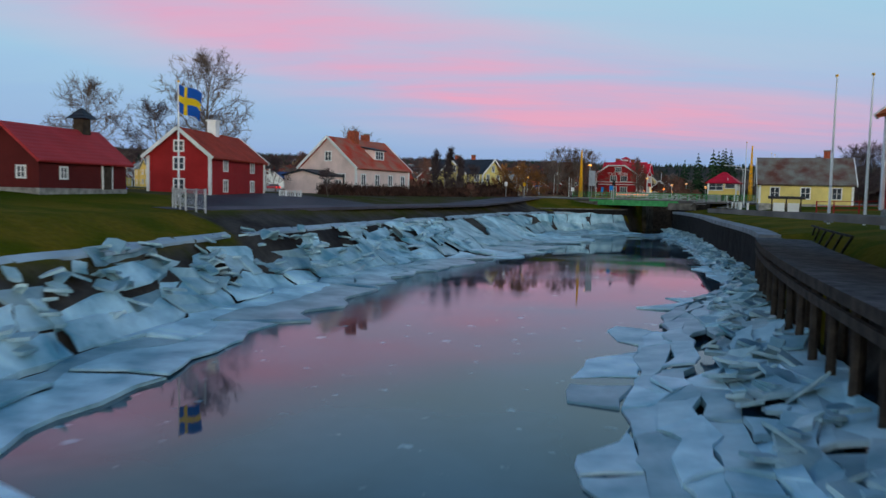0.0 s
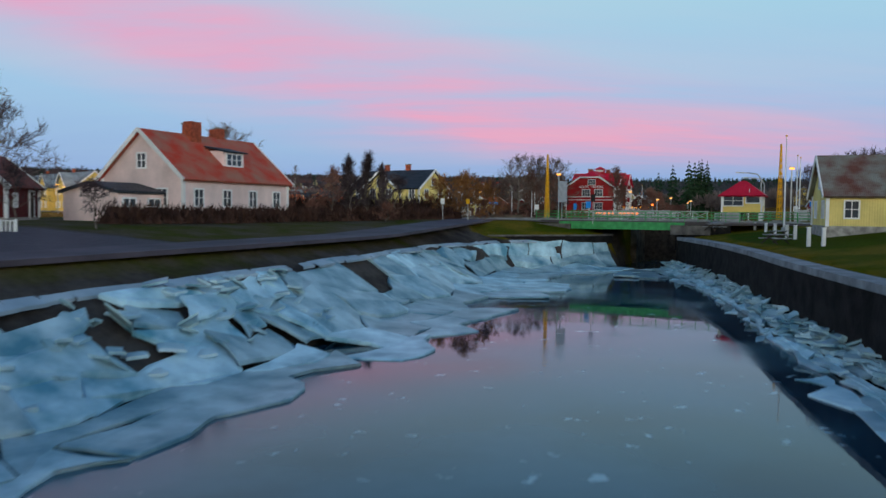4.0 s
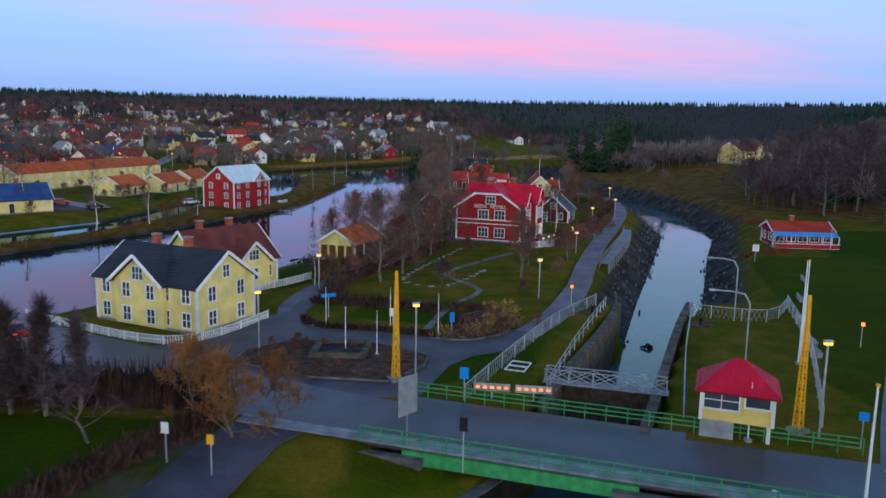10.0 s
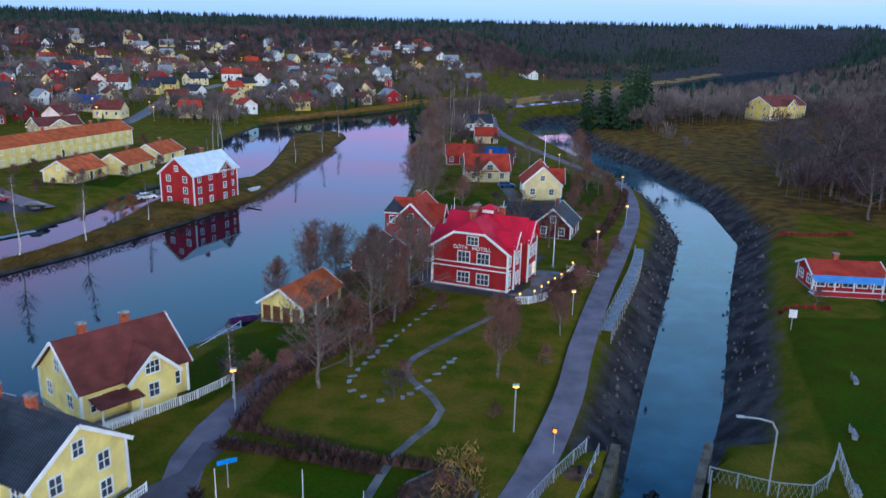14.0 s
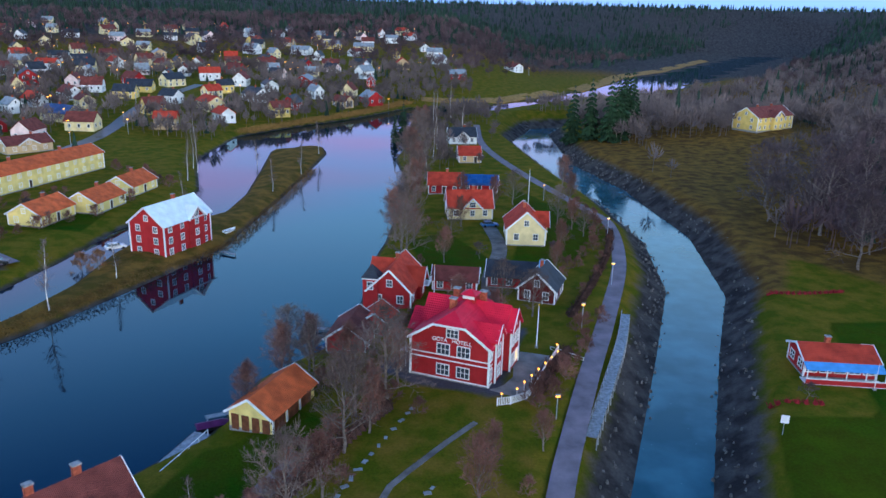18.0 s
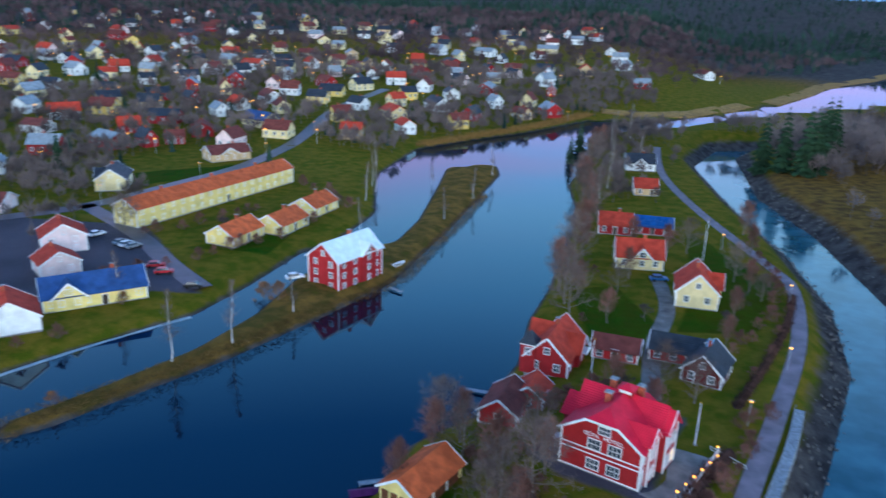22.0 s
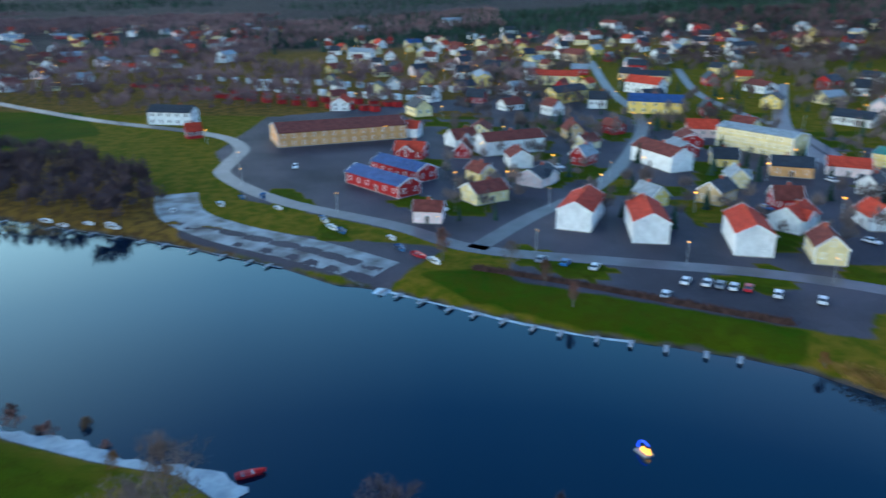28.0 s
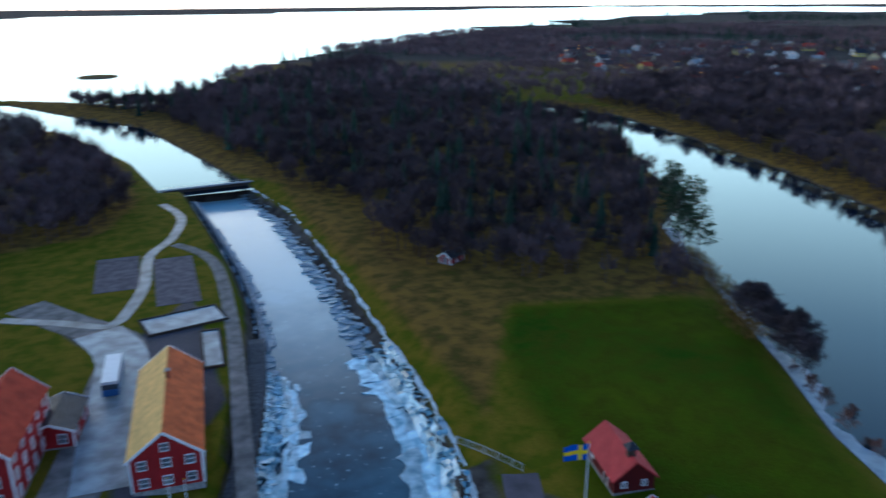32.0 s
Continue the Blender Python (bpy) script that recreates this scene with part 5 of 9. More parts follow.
# ---- the town across the river ----
plain_windows = True
inn = front_house((-64.2, 267), (-95, 299), 9.5, 6.6, 3.8, "Y", "g", "long yellow inn with a grey sheet roof beside the road", name="inn", category="inn", floors=2, cols=12, gcols=3, chimneys=(-0.2, 0.25), cross=(-12, 8, 1.2, -1), wsize=(1.1, 1.5))
for cx, cw, cd, sg in ((-4, 7.0, 1.6, 1), (10, 7.5, 1.4, 1), (6, 8.0, 1.2, -1), (-18.0, 6.5, 1.8, 1)):
    cl, cy = 4.75 + cd, sg * (4.75 + cd) / 2
    g = part("cross_gable", gable_walls(Shape(), cl, cw, 0.35, 6.6, 3.3, cx, cy, True), WALL["Y"], inn)
    part("cross_roof", gable_roof(Shape(), cl + 0.3, cw, 6.6, 3.3, x0=cx, y0=cy, along_y=True), ROOF["g"], g)
    for e in (-1, 1):
        part("bargeboard", Shape().beam((cx + e * (cw / 2 + 0.45), sg * (5.3 + cd), 6.3), (cx, sg * (5.3 + cd), 10.0), 0.1, 0.32), white, g)
        for z in (2.0, 5.2):
            add_window(inn, cx + e * 1.6, sg * (4.78 + cd), z, 0 if sg < 0 else 180, 1.2, 1.5)
for z in (2.9, 5.9):
    part("balcony", Shape().box(-22.9, 0, z, 1.8, 6.0, 0.18), white, inn)
    part("balcony_rail", Shape().box(-23.75, 0, z + 0.95, 0.08, 6.0, 0.1).box(-23.75, 0, z + 0.3, 0.06, 6.0, 0.45), white, inn)
for sy in (-2.9, 0, 2.9):
    part("balcony_post", Shape().box(-23.7, sy, -0.2, 0.16, 0.16, 8.6), white, inn)
gable_house((-54.4, 271.4), (-46.5, 277.5), 10, 3.4, 3.4, "W", "r", "white house with a red tile roof by the channel", cols=3)
front_house((-50.7, 284.8), (-34.7, 296.4), 8.0, 3.2, 3.2, "L", "u", "cream house with a dark blue roof near the channel", cols=6, cross=(-5, 6, 0.3, -1), chimneys=(0.2,))
front_house((-59.9, 342.6), (-34.5, 403.4), 9.0, 5.4, 2.4, "L", "o", "long cream terrace of row houses with an orange roof", name="row_houses", category="row houses", floors=2, cols=18, gcols=2, chimneys=(-0.3, 0.0, 0.3), wsize=(1.1, 1.2))
for a, b in (((-37, 334), (-29, 342)), ((-28, 346), (-20, 355)), ((-24, 365), (-15, 374))):
    gable_house(a, (a[0] + 8.2, a[1] - 2.6), 12.5, 3.0, 2.5, "L", "o", "small cream house with an orange tile roof", cols=3, chimneys=(0.1,), group="small cream houses")
gable_house((-71, 317), (-63, 323), 9, 4.5, 3.0, "P", "r", "pale house with a steep red roof behind the inn", floors=2)
gable_house((-62, 302), (-56, 308), 8, 3.4, 2.6, "P", "r", "small pale house with a red roof", cols=2)
for a, b, col in (((-158.6, 182), (-155.5, 190.7), "W"), ((-147.5, 200.4), (-146.8, 209.3), "W"), ((-139.1, 223.5), (-137.8, 232.4), "W")):
    gable_house(a, b, 19, 6.0, 2.4, col, "r", "white three-storey apartment house with a red roof and balconies", name="apartment_house", category="apartment house", floors=3, cols=6, gcols=2, chimneys=(0.2,), group="riverside apartment houses", attic=False)
gable_house((-133.8, 240.5), (-132.4, 247.6), 11, 4.6, 3.0, "C", "b", "cream gabled house with a brown roof", cols=3)
gable_house((-98.4, 252.1), (-92.1, 260.3), 9, 4.8, 2.6, "O", "b", "peach-coloured house at the end of the road bridge", cols=3)
front_house((-112, 262), (-104, 272), 7, 3.0, 2.4, "Y", "b", "low yellow house with a brown roof", cols=3)
front_house((-271.5, 258.3), (-246.7, 279.1), 11, 8.4, 1.4, "C", "g", "long cream apartment block with three storeys", name="apartment_block", category="apartment block", floors=3, cols=11, gcols=2, chimneys=(), attic=False, wsize=(1.4, 1.3))
front_house((-238.8, 304.8), (-219.9, 320.7), 13, 5.0, 1.4, "Y", "n", "yellow shop building with a green metal roof", name="shop", category="shop", floors=2, cols=8, chimneys=(), attic=False, lit=0.5, wsize=(1.5, 1.3))
front_house((-189, 305), (-164, 314), 14, 4.2, 0.8, "W", "u", "low supermarket with a blue metal roof", name="supermarket", category="shop", cols=6, chimneys=(), attic=False, lit=0.3, wsize=(2.2, 1.4))
front_house((-206, 117.5), (-187, 136.5), 9, 4.2, 2.0, "R", "u", "red timber hall with a blue metal roof", name="timber_hall", category="hall", cols=6, chimneys=(), group="timber halls")
front_house((-222, 124), (-206, 141), 9, 4.2, 2.0, "R", "u", "red timber hall with a blue metal roof", name="timber_hall", category="hall", cols=6, chimneys=(), group="timber halls")
house(-279, 103, -66, 54, 18, 6.0, 2.8, "O", "b", "long ochre brick school with a brown roof", name="school", category="school", floors=2, cols=13, gcols=3, chimneys=(), lit=0.25)

plain_windows = True
WORDS = {"W": "white", "C": "cream", "Y": "yellow", "R": "red", "P": "pink", "T": "tan", "O": "ochre", "B": "pale blue", "L": "light yellow"}
TOPS = {"r": "red tile", "b": "brown tile", "k": "black metal", "g": "grey sheet", "u": "blue metal", "n": "green metal"}


def town(rows, joined=False):
    """Detached houses: x, y, width, wall and roof."""
    for x, y, w, wall, roof in rows:
        rng = random.Random(int(x * 31 + y * 17))
        w = min(w, 30)
        if roof == 'r' and rng.random() < 0.42:
            roof = rng.choice('bbkg')
        big = w > 20
        far = math.hypot(x - 40, y - 150) > 330
        if joined or math.hypot(x - 40, y - 150) > 520:
            far_house(x, y, rng.choice((0, 35, -40, 80, 120)) + rng.uniform(-12, 12), w * 0.86, min(w * 0.62, 9.5), rng.uniform(3.2, 5.0) if not big else 6.0, rng.uniform(2.4, 3.8), wall, roof, rng.uniform(-0.2, 0.2), 5 if big else 3, 2 if big or rng.random() < 0.4 else 1)
            continue
        house(x, y, rng.choice((0, 35, -40, 80, 120)) + rng.uniform(-12, 12), w * 0.86, min(w * 0.62, 9.5), rng.uniform(3.0, 4.4) if not big else 6.0, rng.uniform(2.2, 3.4), wall, roof,
              f"{WORDS[wall]} {'block' if big else 'house'} with a {TOPS[roof]} roof in the town", floors=2 if big or rng.random() < 0.4 else 1, cols=(5 if big else 3), gcols=2, chimneys=(rng.uniform(-0.2, 0.2),), lit=0.06,
              far=far, trim=not far, corner_boards=False, door=not far, group="town houses", sides=(0, 1, 2, 3), cross=None if rng.random() < 0.6 or big else (rng.uniform(-1, 1), w * 0.36, 0.5, rng.choice((-1, 1))))


town([(-110, 352, 15.0, 'P', 'b'), (-121, 317, 14.9, 'Y', 'b'), (-89, 385, 15.7, 'C', 'k'), (-158, 362, 16.2, 'W', 'k'), (-136, 357, 11.2, 'W', 'g'), (-142, 346, 12.9, 'R', 'b'), (-137, 394, 10.7, 'W', 'r'), (-123, 446, 17.1, 'R', 'r'), (-128, 472, 10.4, 'R', 'r'), (-122, 495, 16.1, 'R', 'k'), (-110, 451, 9.6, 'R', 'r'), (-101, 458, 9.1, 'R', 'r'), (-97, 477, 14.9, 'R', 'r'), (-70, 435, 18.1, 'T', 'b'), (-79, 502, 17.6, 'C', 'u'), (-105, 518, 10.9, 'W', 'g'), (-102, 537, 12.6, 'W', 'r')])
town([(-93, 560, 14.4, 'W', 'r'), (-68, 567, 12.6, 'Y', 'k'), (-128, 603, 22.8, 'R', 'k'), (-150, 547, 13.9, 'R', 'k'), (-130, 543, 10.4, 'R', 'k'), (-157, 505, 14.5, 'Y', 'b'), (-168, 489, 15.7, 'W', 'r'), (-163, 461, 13.5, 'W', 'b'), (-196, 449, 15.3, 'T', 'b'), (-231, 445, 16.1, 'W', 'g'), (-250, 421, 14.4, 'W', 'g'), (-257, 387, 16.4, 'Y', 'b'), (-220, 383, 15.3, 'C', 'r'), (-257, 362, 13.1, 'C', 'g'), (-280, 423, 12.1, 'R', 'r'), (-319, 376, 13.4, 'C', 'b'), (-349, 369, 18.4, 'W', 'r'), (-309, 331, 20.0, 'W', 'k')])
town([(-249, 503, 11.6, 'W', 'r'), (-312, 503, 14.4, 'W', 'k'), (-344, 504, 29.9, 'C', 'g'), (-378, 489, 30.5, 'T', 'b'), (-398, 320, 18.2, 'W', 'r'), (-354, 311, 15.3, 'Y', 'k'), (-360, 342, 14.9, 'C', 'g'), (-281, 477, 9.9, 'Y', 'k'), (-331, 420, 16.2, 'Y', 'b'), (-361, 417, 16.8, 'W', 'k'), (-385, 408, 17.1, 'W', 'r'), (-173, 716, 14.2, 'P', 'r'), (-140, 670, 14.6, 'W', 'r'), (-105, 691, 12.6, 'W', 'r'), (-222, 695, 12.5, 'W', 'k'), (-228, 772, 16.0, 'W', 'g'), (-244, 630, 15.7, 'R', 'r'), (-279, 656, 14.8, 'W', 'g')])
town([(-314, 664, 17.7, 'Y', 'b'), (-384, 666, 14.3, 'W', 'g'), (-347, 567, 20.0, 'W', 'k'), (-338, 690, 13.6, 'W', 'r'), (-305, 806, 15.3, 'P', 'r'), (-130, 825, 17.6, 'C', 'r'), (-132, 895, 14.3, 'C', 'g'), (-187, 869, 14.7, 'W', 'r'), (-454, 587, 18.7, 'C', 'g'), (-510, 602, 15.0, 'W', 'r'), (-482, 539, 13.6, 'T', 'b'), (-585, 578, 15.6, 'T', 'r'), (-537, 481, 13.5, 'W', 'k'), (-511, 452, 12.7, 'W', 'g'), (-505, 385, 11.6, 'W', 'g'), (-570, 428, 13.1, 'T', 'b'), (-418, 753, 13.4, 'C', 'r'), (-479, 678, 13.1, 'W', 'r')])
town([(-66, 590, 15.8, 'Y', 'k'), (-21, 537, 17.2, 'C', 'r'), (-2, 564, 16.7, 'W', 'k'), (21, 625, 17.2, 'R', 'g'), (61, 637, 8.8, 'R', 'r'), (87, 714, 16.1, 'T', 'r'), (123, 690, 13.4, 'R', 'g'), (186, 788, 15.6, 'W', 'r'), (-82, 850, 30, 'C', 'r'), (63, 825, 19.1, 'C', 'g'), (91, 894, 14.7, 'W', 'r'), (12, 796, 18.5, 'W', 'g'), (-10, 730, 16.7, 'R', 'k'), (-36, 735, 10.6, 'R', 'r'), (-222, 730, 13.3, 'W', 'g'), (-448, 166, 30.2, 'Y', 'g'), (-443, 212, 29.8, 'C', 'r'), (-380, 210, 27.6, 'Y', 'k'), (-434, 267, 27.4, 'C', 'r')])
town([(-404, 258, 25.7, 'W', 'r'), (-344, 250, 30.9, 'Y', 'u'), (-291, 258, 14.6, 'P', 'r'), (-224, 270, 15.8, 'O', 'k'), (-225, 290, 15.8, 'P', 'r'), (-292, 163, 14.3, 'C', 'b'), (-257, 174, 30, 'W', 'b'), (-265, 205, 11.3, 'C', 'b'), (-187, 163, 13.9, 'C', 'b'), (-209, 181, 15.1, 'P', 'k'), (-236, 228, 26.8, 'W', 'b'), (-279, 41, 7.2, 'R', 'r'), (-313, 20, 23.8, 'W', 'k'), (-702, 104, 16.0, 'C', 'u'), (-558, 239, 25.7, 'T', 'b'), (-583, -163, 18.3, 'R', 'g'), (-591, -40, 23.0, 'W', 'g'), (-611, 68, 23.5, 'W', 'r'), (-602, 120, 30, 'C', 'g')])
town([(-566, 364, 25.8, 'W', 'r'), (-712, 374, 21.2, 'R', 'r'), (-592, 420, 22.3, 'T', 'b'), (-829, 310, 24.6, 'W', 'r'), (-905, 28, 27.1, 'W', 'g'), (-998, 134, 29.5, 'W', 'g'), (-831, 200, 18.6, 'W', 'k'), (-816, 367, 24.1, 'C', 'r'), (-945, 95, 14, 'Y', 'b'), (-180, 385, 14, 'W', 'g'), (-168, 425, 13, 'R', 'r'), (-205, 412, 13, 'W', 'b'), (-300, 560, 14, 'C', 'r'), (-200, 580, 14, 'W', 'k'), (-240, 560, 13, 'Y', 'b'), (-180, 640, 14, 'W', 'r')])


def more_town(n, seed, box, gap, low, high, az0, az1):
    """The rest of the town, set out at random on dry ground clear of the streets."""
    rng = random.Random(seed)
    done = far_spots + [(o.location.x, o.location.y) for o in scene.objects if o.type == "EMPTY"]
    tries = 0
    while n and tries < 6000:
        tries += 1
        x, y = rng.uniform(box[0], box[1]), rng.uniform(box[2], box[3])
        d, az = math.hypot(x - 40, y - 150), math.degrees(math.atan2(x - 40, y - 150))
        if not (low < d < high and az0 < az < az1) or any(math.hypot(x - a, y - b) < gap for a, b in done):
            continue
        px, py = np.array([x]), np.array([y])
        if inside_dist(RIVER_EAST + RIVER_WEST, px, py)[0] < 14 or any(line_dist(l, px, py)[0] < 9 for l, _ in ROADS.values()) or any(inside_dist(p, px, py)[0] < 6 for p in LAWNS.values()):
            continue
        done.append((x, y))
        town([(round(x), round(y), rng.uniform(9, 15), rng.choice("WWWWWWCCCYYRRTP"), rng.choice("rrrbbbbkkkkggg"))], low > 300)
        n -= 1


more_town(22, 6, (-300, -130, 130, 300), 19, 190, 400, -100, -50)
more_town(150, 1, (-420, 60, 330, 720), 22, 330, 640, -75, 5)
more_town(130, 2, (-700, 120, 300, 980), 32, 600, 900, -72, 8)
more_town(110, 3, (-900, -250, -40, 420), 24, 380, 820, -100, -70)
more_town(150, 4, (-1000, -330, -640, -60), 22, 520, 1100, -150, -100)


far_town()


def low_rows(name, label, lines, size, tint, top):
    """Rows of small huts or vans, too many and too far to pick apart."""
    rng, walls, roofs = random.Random(31), Shape(), Shape()
    for line in lines:
        for p in along(line, 8.5):
            L, W, hgt = size[0] * rng.uniform(0.7, 1.2), size[1], size[2] * rng.uniform(0.85, 1.2)
            z, trn = float(land_z(p.x, p.y)), rng.uniform(-8, 8) + 25
            walls.box(p.x, p.y, z - 0.3, L, W, hgt + 0.3, trn)
            roofs.box(p.x, p.y, z + hgt, L + 0.3, W + 0.3, 0.3, trn)
    t = tagged(new(name), label, "huts", kind="structure")
    tagged(part("wall", walls, WALL[tint], t), kind="stuff")
    tagged(part("roof", roofs, ROOF[top], t), kind="stuff")


low_rows("caravan_rows", "rows of pale vans on the camping field", ([(-462, 40), (-440, 90), (-420, 140), (-400, 190)], [(-425, 30), (-400, 90), (-385, 130)], [(-480, -30), (-450, 30)], [(-540, -284), (-490, -200), (-470, -140)], [(-580, -140), (-540, -60)], [(-560, -260), (-520, -190)]), (6.5, 3.0, 2.4), "W", "w")
low_rows("garden_huts", "rows of small dark red allotment huts", ([(-410, 20), (-385, 70), (-365, 120)], [(-395, 15), (-370, 65), (-350, 110)], [(-436, -50), (-420, 0)]), (5.5, 4.0, 2.5), "R", "b")
plain_windows = False

# ---- trees ----


def limb_tree(seed, height=11.0, spread=0.42, limbs=18, sub=8, twigs_n=7, low=0.2, twig=0.95, width=0.042, rise=0.5):
    """A bare broadleaf tree: a tapering stem, arching limbs, side branches and fine twigs."""
    rng = random.Random(seed)
    wood_s, twig_s = Shape(), Shape()
    wild = lambda s: Vector((rng.uniform(-s, s), rng.uniform(-s, s), rng.uniform(-s, s)))
    stem = [Vector((0, 0, -0.3))]
    for k in range(7):
        stem.append(stem[-1] + Vector((rng.uniform(-0.3, 0.3), rng.uniform(-0.3, 0.3), height * 0.13)))
    thick = [height * 0.021 * (1 - 0.125 * k) for k in range(8)]
    wood_s.tube(stem, thick, 6)
    for k in range(limbs):
        u = low + (0.97 - low) * (k + rng.random() * 0.8) / limbs
        i = min(int(u * 7), 6)
        p = stem[i].lerp(stem[i + 1], u * 7 - i)
        w = (u - low) / (1 - low)
        length = height * spread * (0.65 + 0.5 * math.sin(math.pi * min(1, w * 0.9 + 0.2))) * (1.05 - 0.45 * w) * rng.uniform(0.8, 1.15)
        an, el = k * 2.4 + rng.uniform(-0.5, 0.5), rise * rng.uniform(0.6, 1.2) + 0.65 * w
        d = Vector((math.cos(an) * math.cos(el), math.sin(an) * math.cos(el), math.sin(el)))
        pts = [p]
        for _ in range(4):
            d = (d + wild(0.22) + Vector((0, 0, 0.07))).normalized()
            pts.append(pts[-1] + d * length / 4)
        r0 = thick[i] * 0.42
        wood_s.tube(pts, [r0, r0 * 0.75, r0 * 0.5, r0 * 0.3, r0 * 0.12], 4)
        for s in range(sub):
            v = 0.2 + 0.8 * (s + rng.random()) / sub
            j = min(int(v * 4), 3)
            q = pts[j].lerp(pts[j + 1], min(v * 4 - j, 1))
            d2 = (d + wild(1.0) + Vector((0, 0, 0.25))).normalized()
            ln2 = length * 0.36 * (1.25 - v) + height * 0.05
            m1 = q + d2 * ln2 * 0.5 + wild(0.08 * ln2)
            e = q + d2 * ln2 + wild(0.1 * ln2)
            wood_s.tube([q, m1, e], [r0 * 0.25, r0 * 0.16, 0.012], 3)
            for _ in range(twigs_n):
                x = rng.random()
                a = q.lerp(m1, x * 2) if x < 0.5 else m1.lerp(e, x * 2 - 1)
                t = (d2 * 0.7 + wild(1.0) + Vector((0, 0, 0.2))).normalized()
                b = a + t * twig * rng.uniform(0.5, 1.2)
                sd = t.cross(wild(1.0)).normalized() * width
                twig_s.add([a + sd, a - sd, b], [(0, 1, 2)])
                for _ in range(2):
                    c = a.lerp(b, rng.uniform(0.2, 0.8))
                    t2 = (t + wild(0.9)).normalized()
                    twig_s.add([c + sd * 0.7, c - sd * 0.7, c + t2 * twig * 0.6], [(0, 1, 2)])
    return wood_s, twig_s


def limb_kind(seed, bark_mat, twig_mat, **kw):
    a, b = limb_tree(seed, **kw)
    return a.mesh("trunk", bark_mat), b.mesh("crown", twig_mat)


def stem_tree(seed, height=14.0, twist=0.35, n=90, reach=0.22):
    """A slender birch: one stem, fine drooping twigs."""
    rng = random.Random(seed)
    a, b = Shape(), Shape()
    pts = [Vector((0, 0, -0.3))]
    for k in range(6):
        pts.append(pts[-1] + Vector((rng.uniform(-twist, twist), rng.uniform(-twist, twist), height / 6)))
    a.tube(pts, [height * 0.011 * (1 - 0.155 * k) for k in range(7)], 6)
    for k in range(n):
        u = rng.uniform(0.28, 0.98)
        i = min(int(u * 6), 5)
        p = pts[i].lerp(pts[i + 1], u * 6 - i)
        an, ln = rng.uniform(0, 6.28), height * reach * (1.05 - u) * rng.uniform(0.5, 1.2) + 0.4
        e = p + Vector((math.cos(an) * ln, math.sin(an) * ln, ln * rng.uniform(0.3, 1.1)))
        sd = Vector((-math.sin(an), math.cos(an), 0)) * 0.05
        b.add([p + sd, p - sd, e], [(0, 1, 2)])
        for _ in range(7):
            q = p.lerp(e, rng.uniform(0.3, 1))
            f2 = q + Vector((rng.uniform(-0.5, 0.5), rng.uniform(-0.5, 0.5), rng.uniform(-0.9, 0.3)))
            b.add([q + sd * 0.7, q - sd * 0.7, f2], [(0, 1, 2)])
    return a.mesh("trunk", birch), b.mesh("crown", twigs)


def spruce_kind(seed, height=16.0, width=3.2, tiers=13, mat_=None):
    """A spruce: tiers of drooping, ragged boughs."""
    rng = random.Random(seed)
    a, b = Shape(), Shape()
    a.tube([(0, 0, -0.3), (0, 0, height * 0.5), (0, 0, height * 0.97)], [height * 0.016, height * 0.01, 0.02], 6)
    for k in range(tiers):
        u = k / (tiers - 1)
        z, r = height * (0.10 + 0.86 * u), width * (1 - u) ** 0.8 + 0.25
        n = int(13 - 6 * u)
        for j in range(n):
            an = 2 * math.pi * (j + rng.random() * 0.7) / n
            rr, dz = r * rng.uniform(0.65, 1.12), rng.uniform(0.25, 0.6) * r
            c, s = math.cos(an), math.sin(an)
            tip = Vector((c * rr, s * rr, z - dz))
            for off in (-1, 1):
                mid = Vector((c * rr * 0.55 - s * off * rr * 0.26, s * rr * 0.55 + c * off * rr * 0.26, z - dz * 0.75))
                b.add([(0, 0, z + 0.3), mid, tip], [(0, 1, 2)])
            low = Vector((c * rr * 0.8, s * rr * 0.8, z - dz - 0.5))
            b.add([tip, low, Vector((c * rr * 0.3, s * rr * 0.3, z - dz * 0.4))], [(0, 1, 2)])
    return a.mesh("trunk", bark), b.mesh("crown", mat_ or needles)


def pine_kind(seed, height=14.0):
    rng = random.Random(seed)
    a, b = Shape(), Shape()
    top = Vector((rng.uniform(-0.6, 0.6), rng.uniform(-0.6, 0.6), height))
    a.tube([(0, 0, -0.3), top * 0.5, top], [0.24, 0.18, 0.04], 6)
    for k in range(34):
        u = rng.uniform(0.42, 1.0)
        p, an = top * u, rng.uniform(0, 6.28)
        ln = 3.0 * (1.15 - u) + 0.8
        e = p + Vector((math.cos(an) * ln, math.sin(an) * ln, rng.uniform(0.2, 0.9)))
        a.tube([p, e], [0.06, 0.02], 3)
        for _ in range(24):
            q = e + Vector((rng.gauss(0, 0.6), rng.gauss(0, 0.6), rng.gauss(0.1, 0.32)))
            d = Vector((rng.uniform(-1, 1), rng.uniform(-1, 1), rng.uniform(-0.2, 0.9))) * 0.65
            sd = Vector((-d.y, d.x, 0)) * 0.5
            b.add([q + sd, q - sd, q + d], [(0, 1, 2)])
    return a.mesh("trunk", bark), b.mesh("crown", needles)


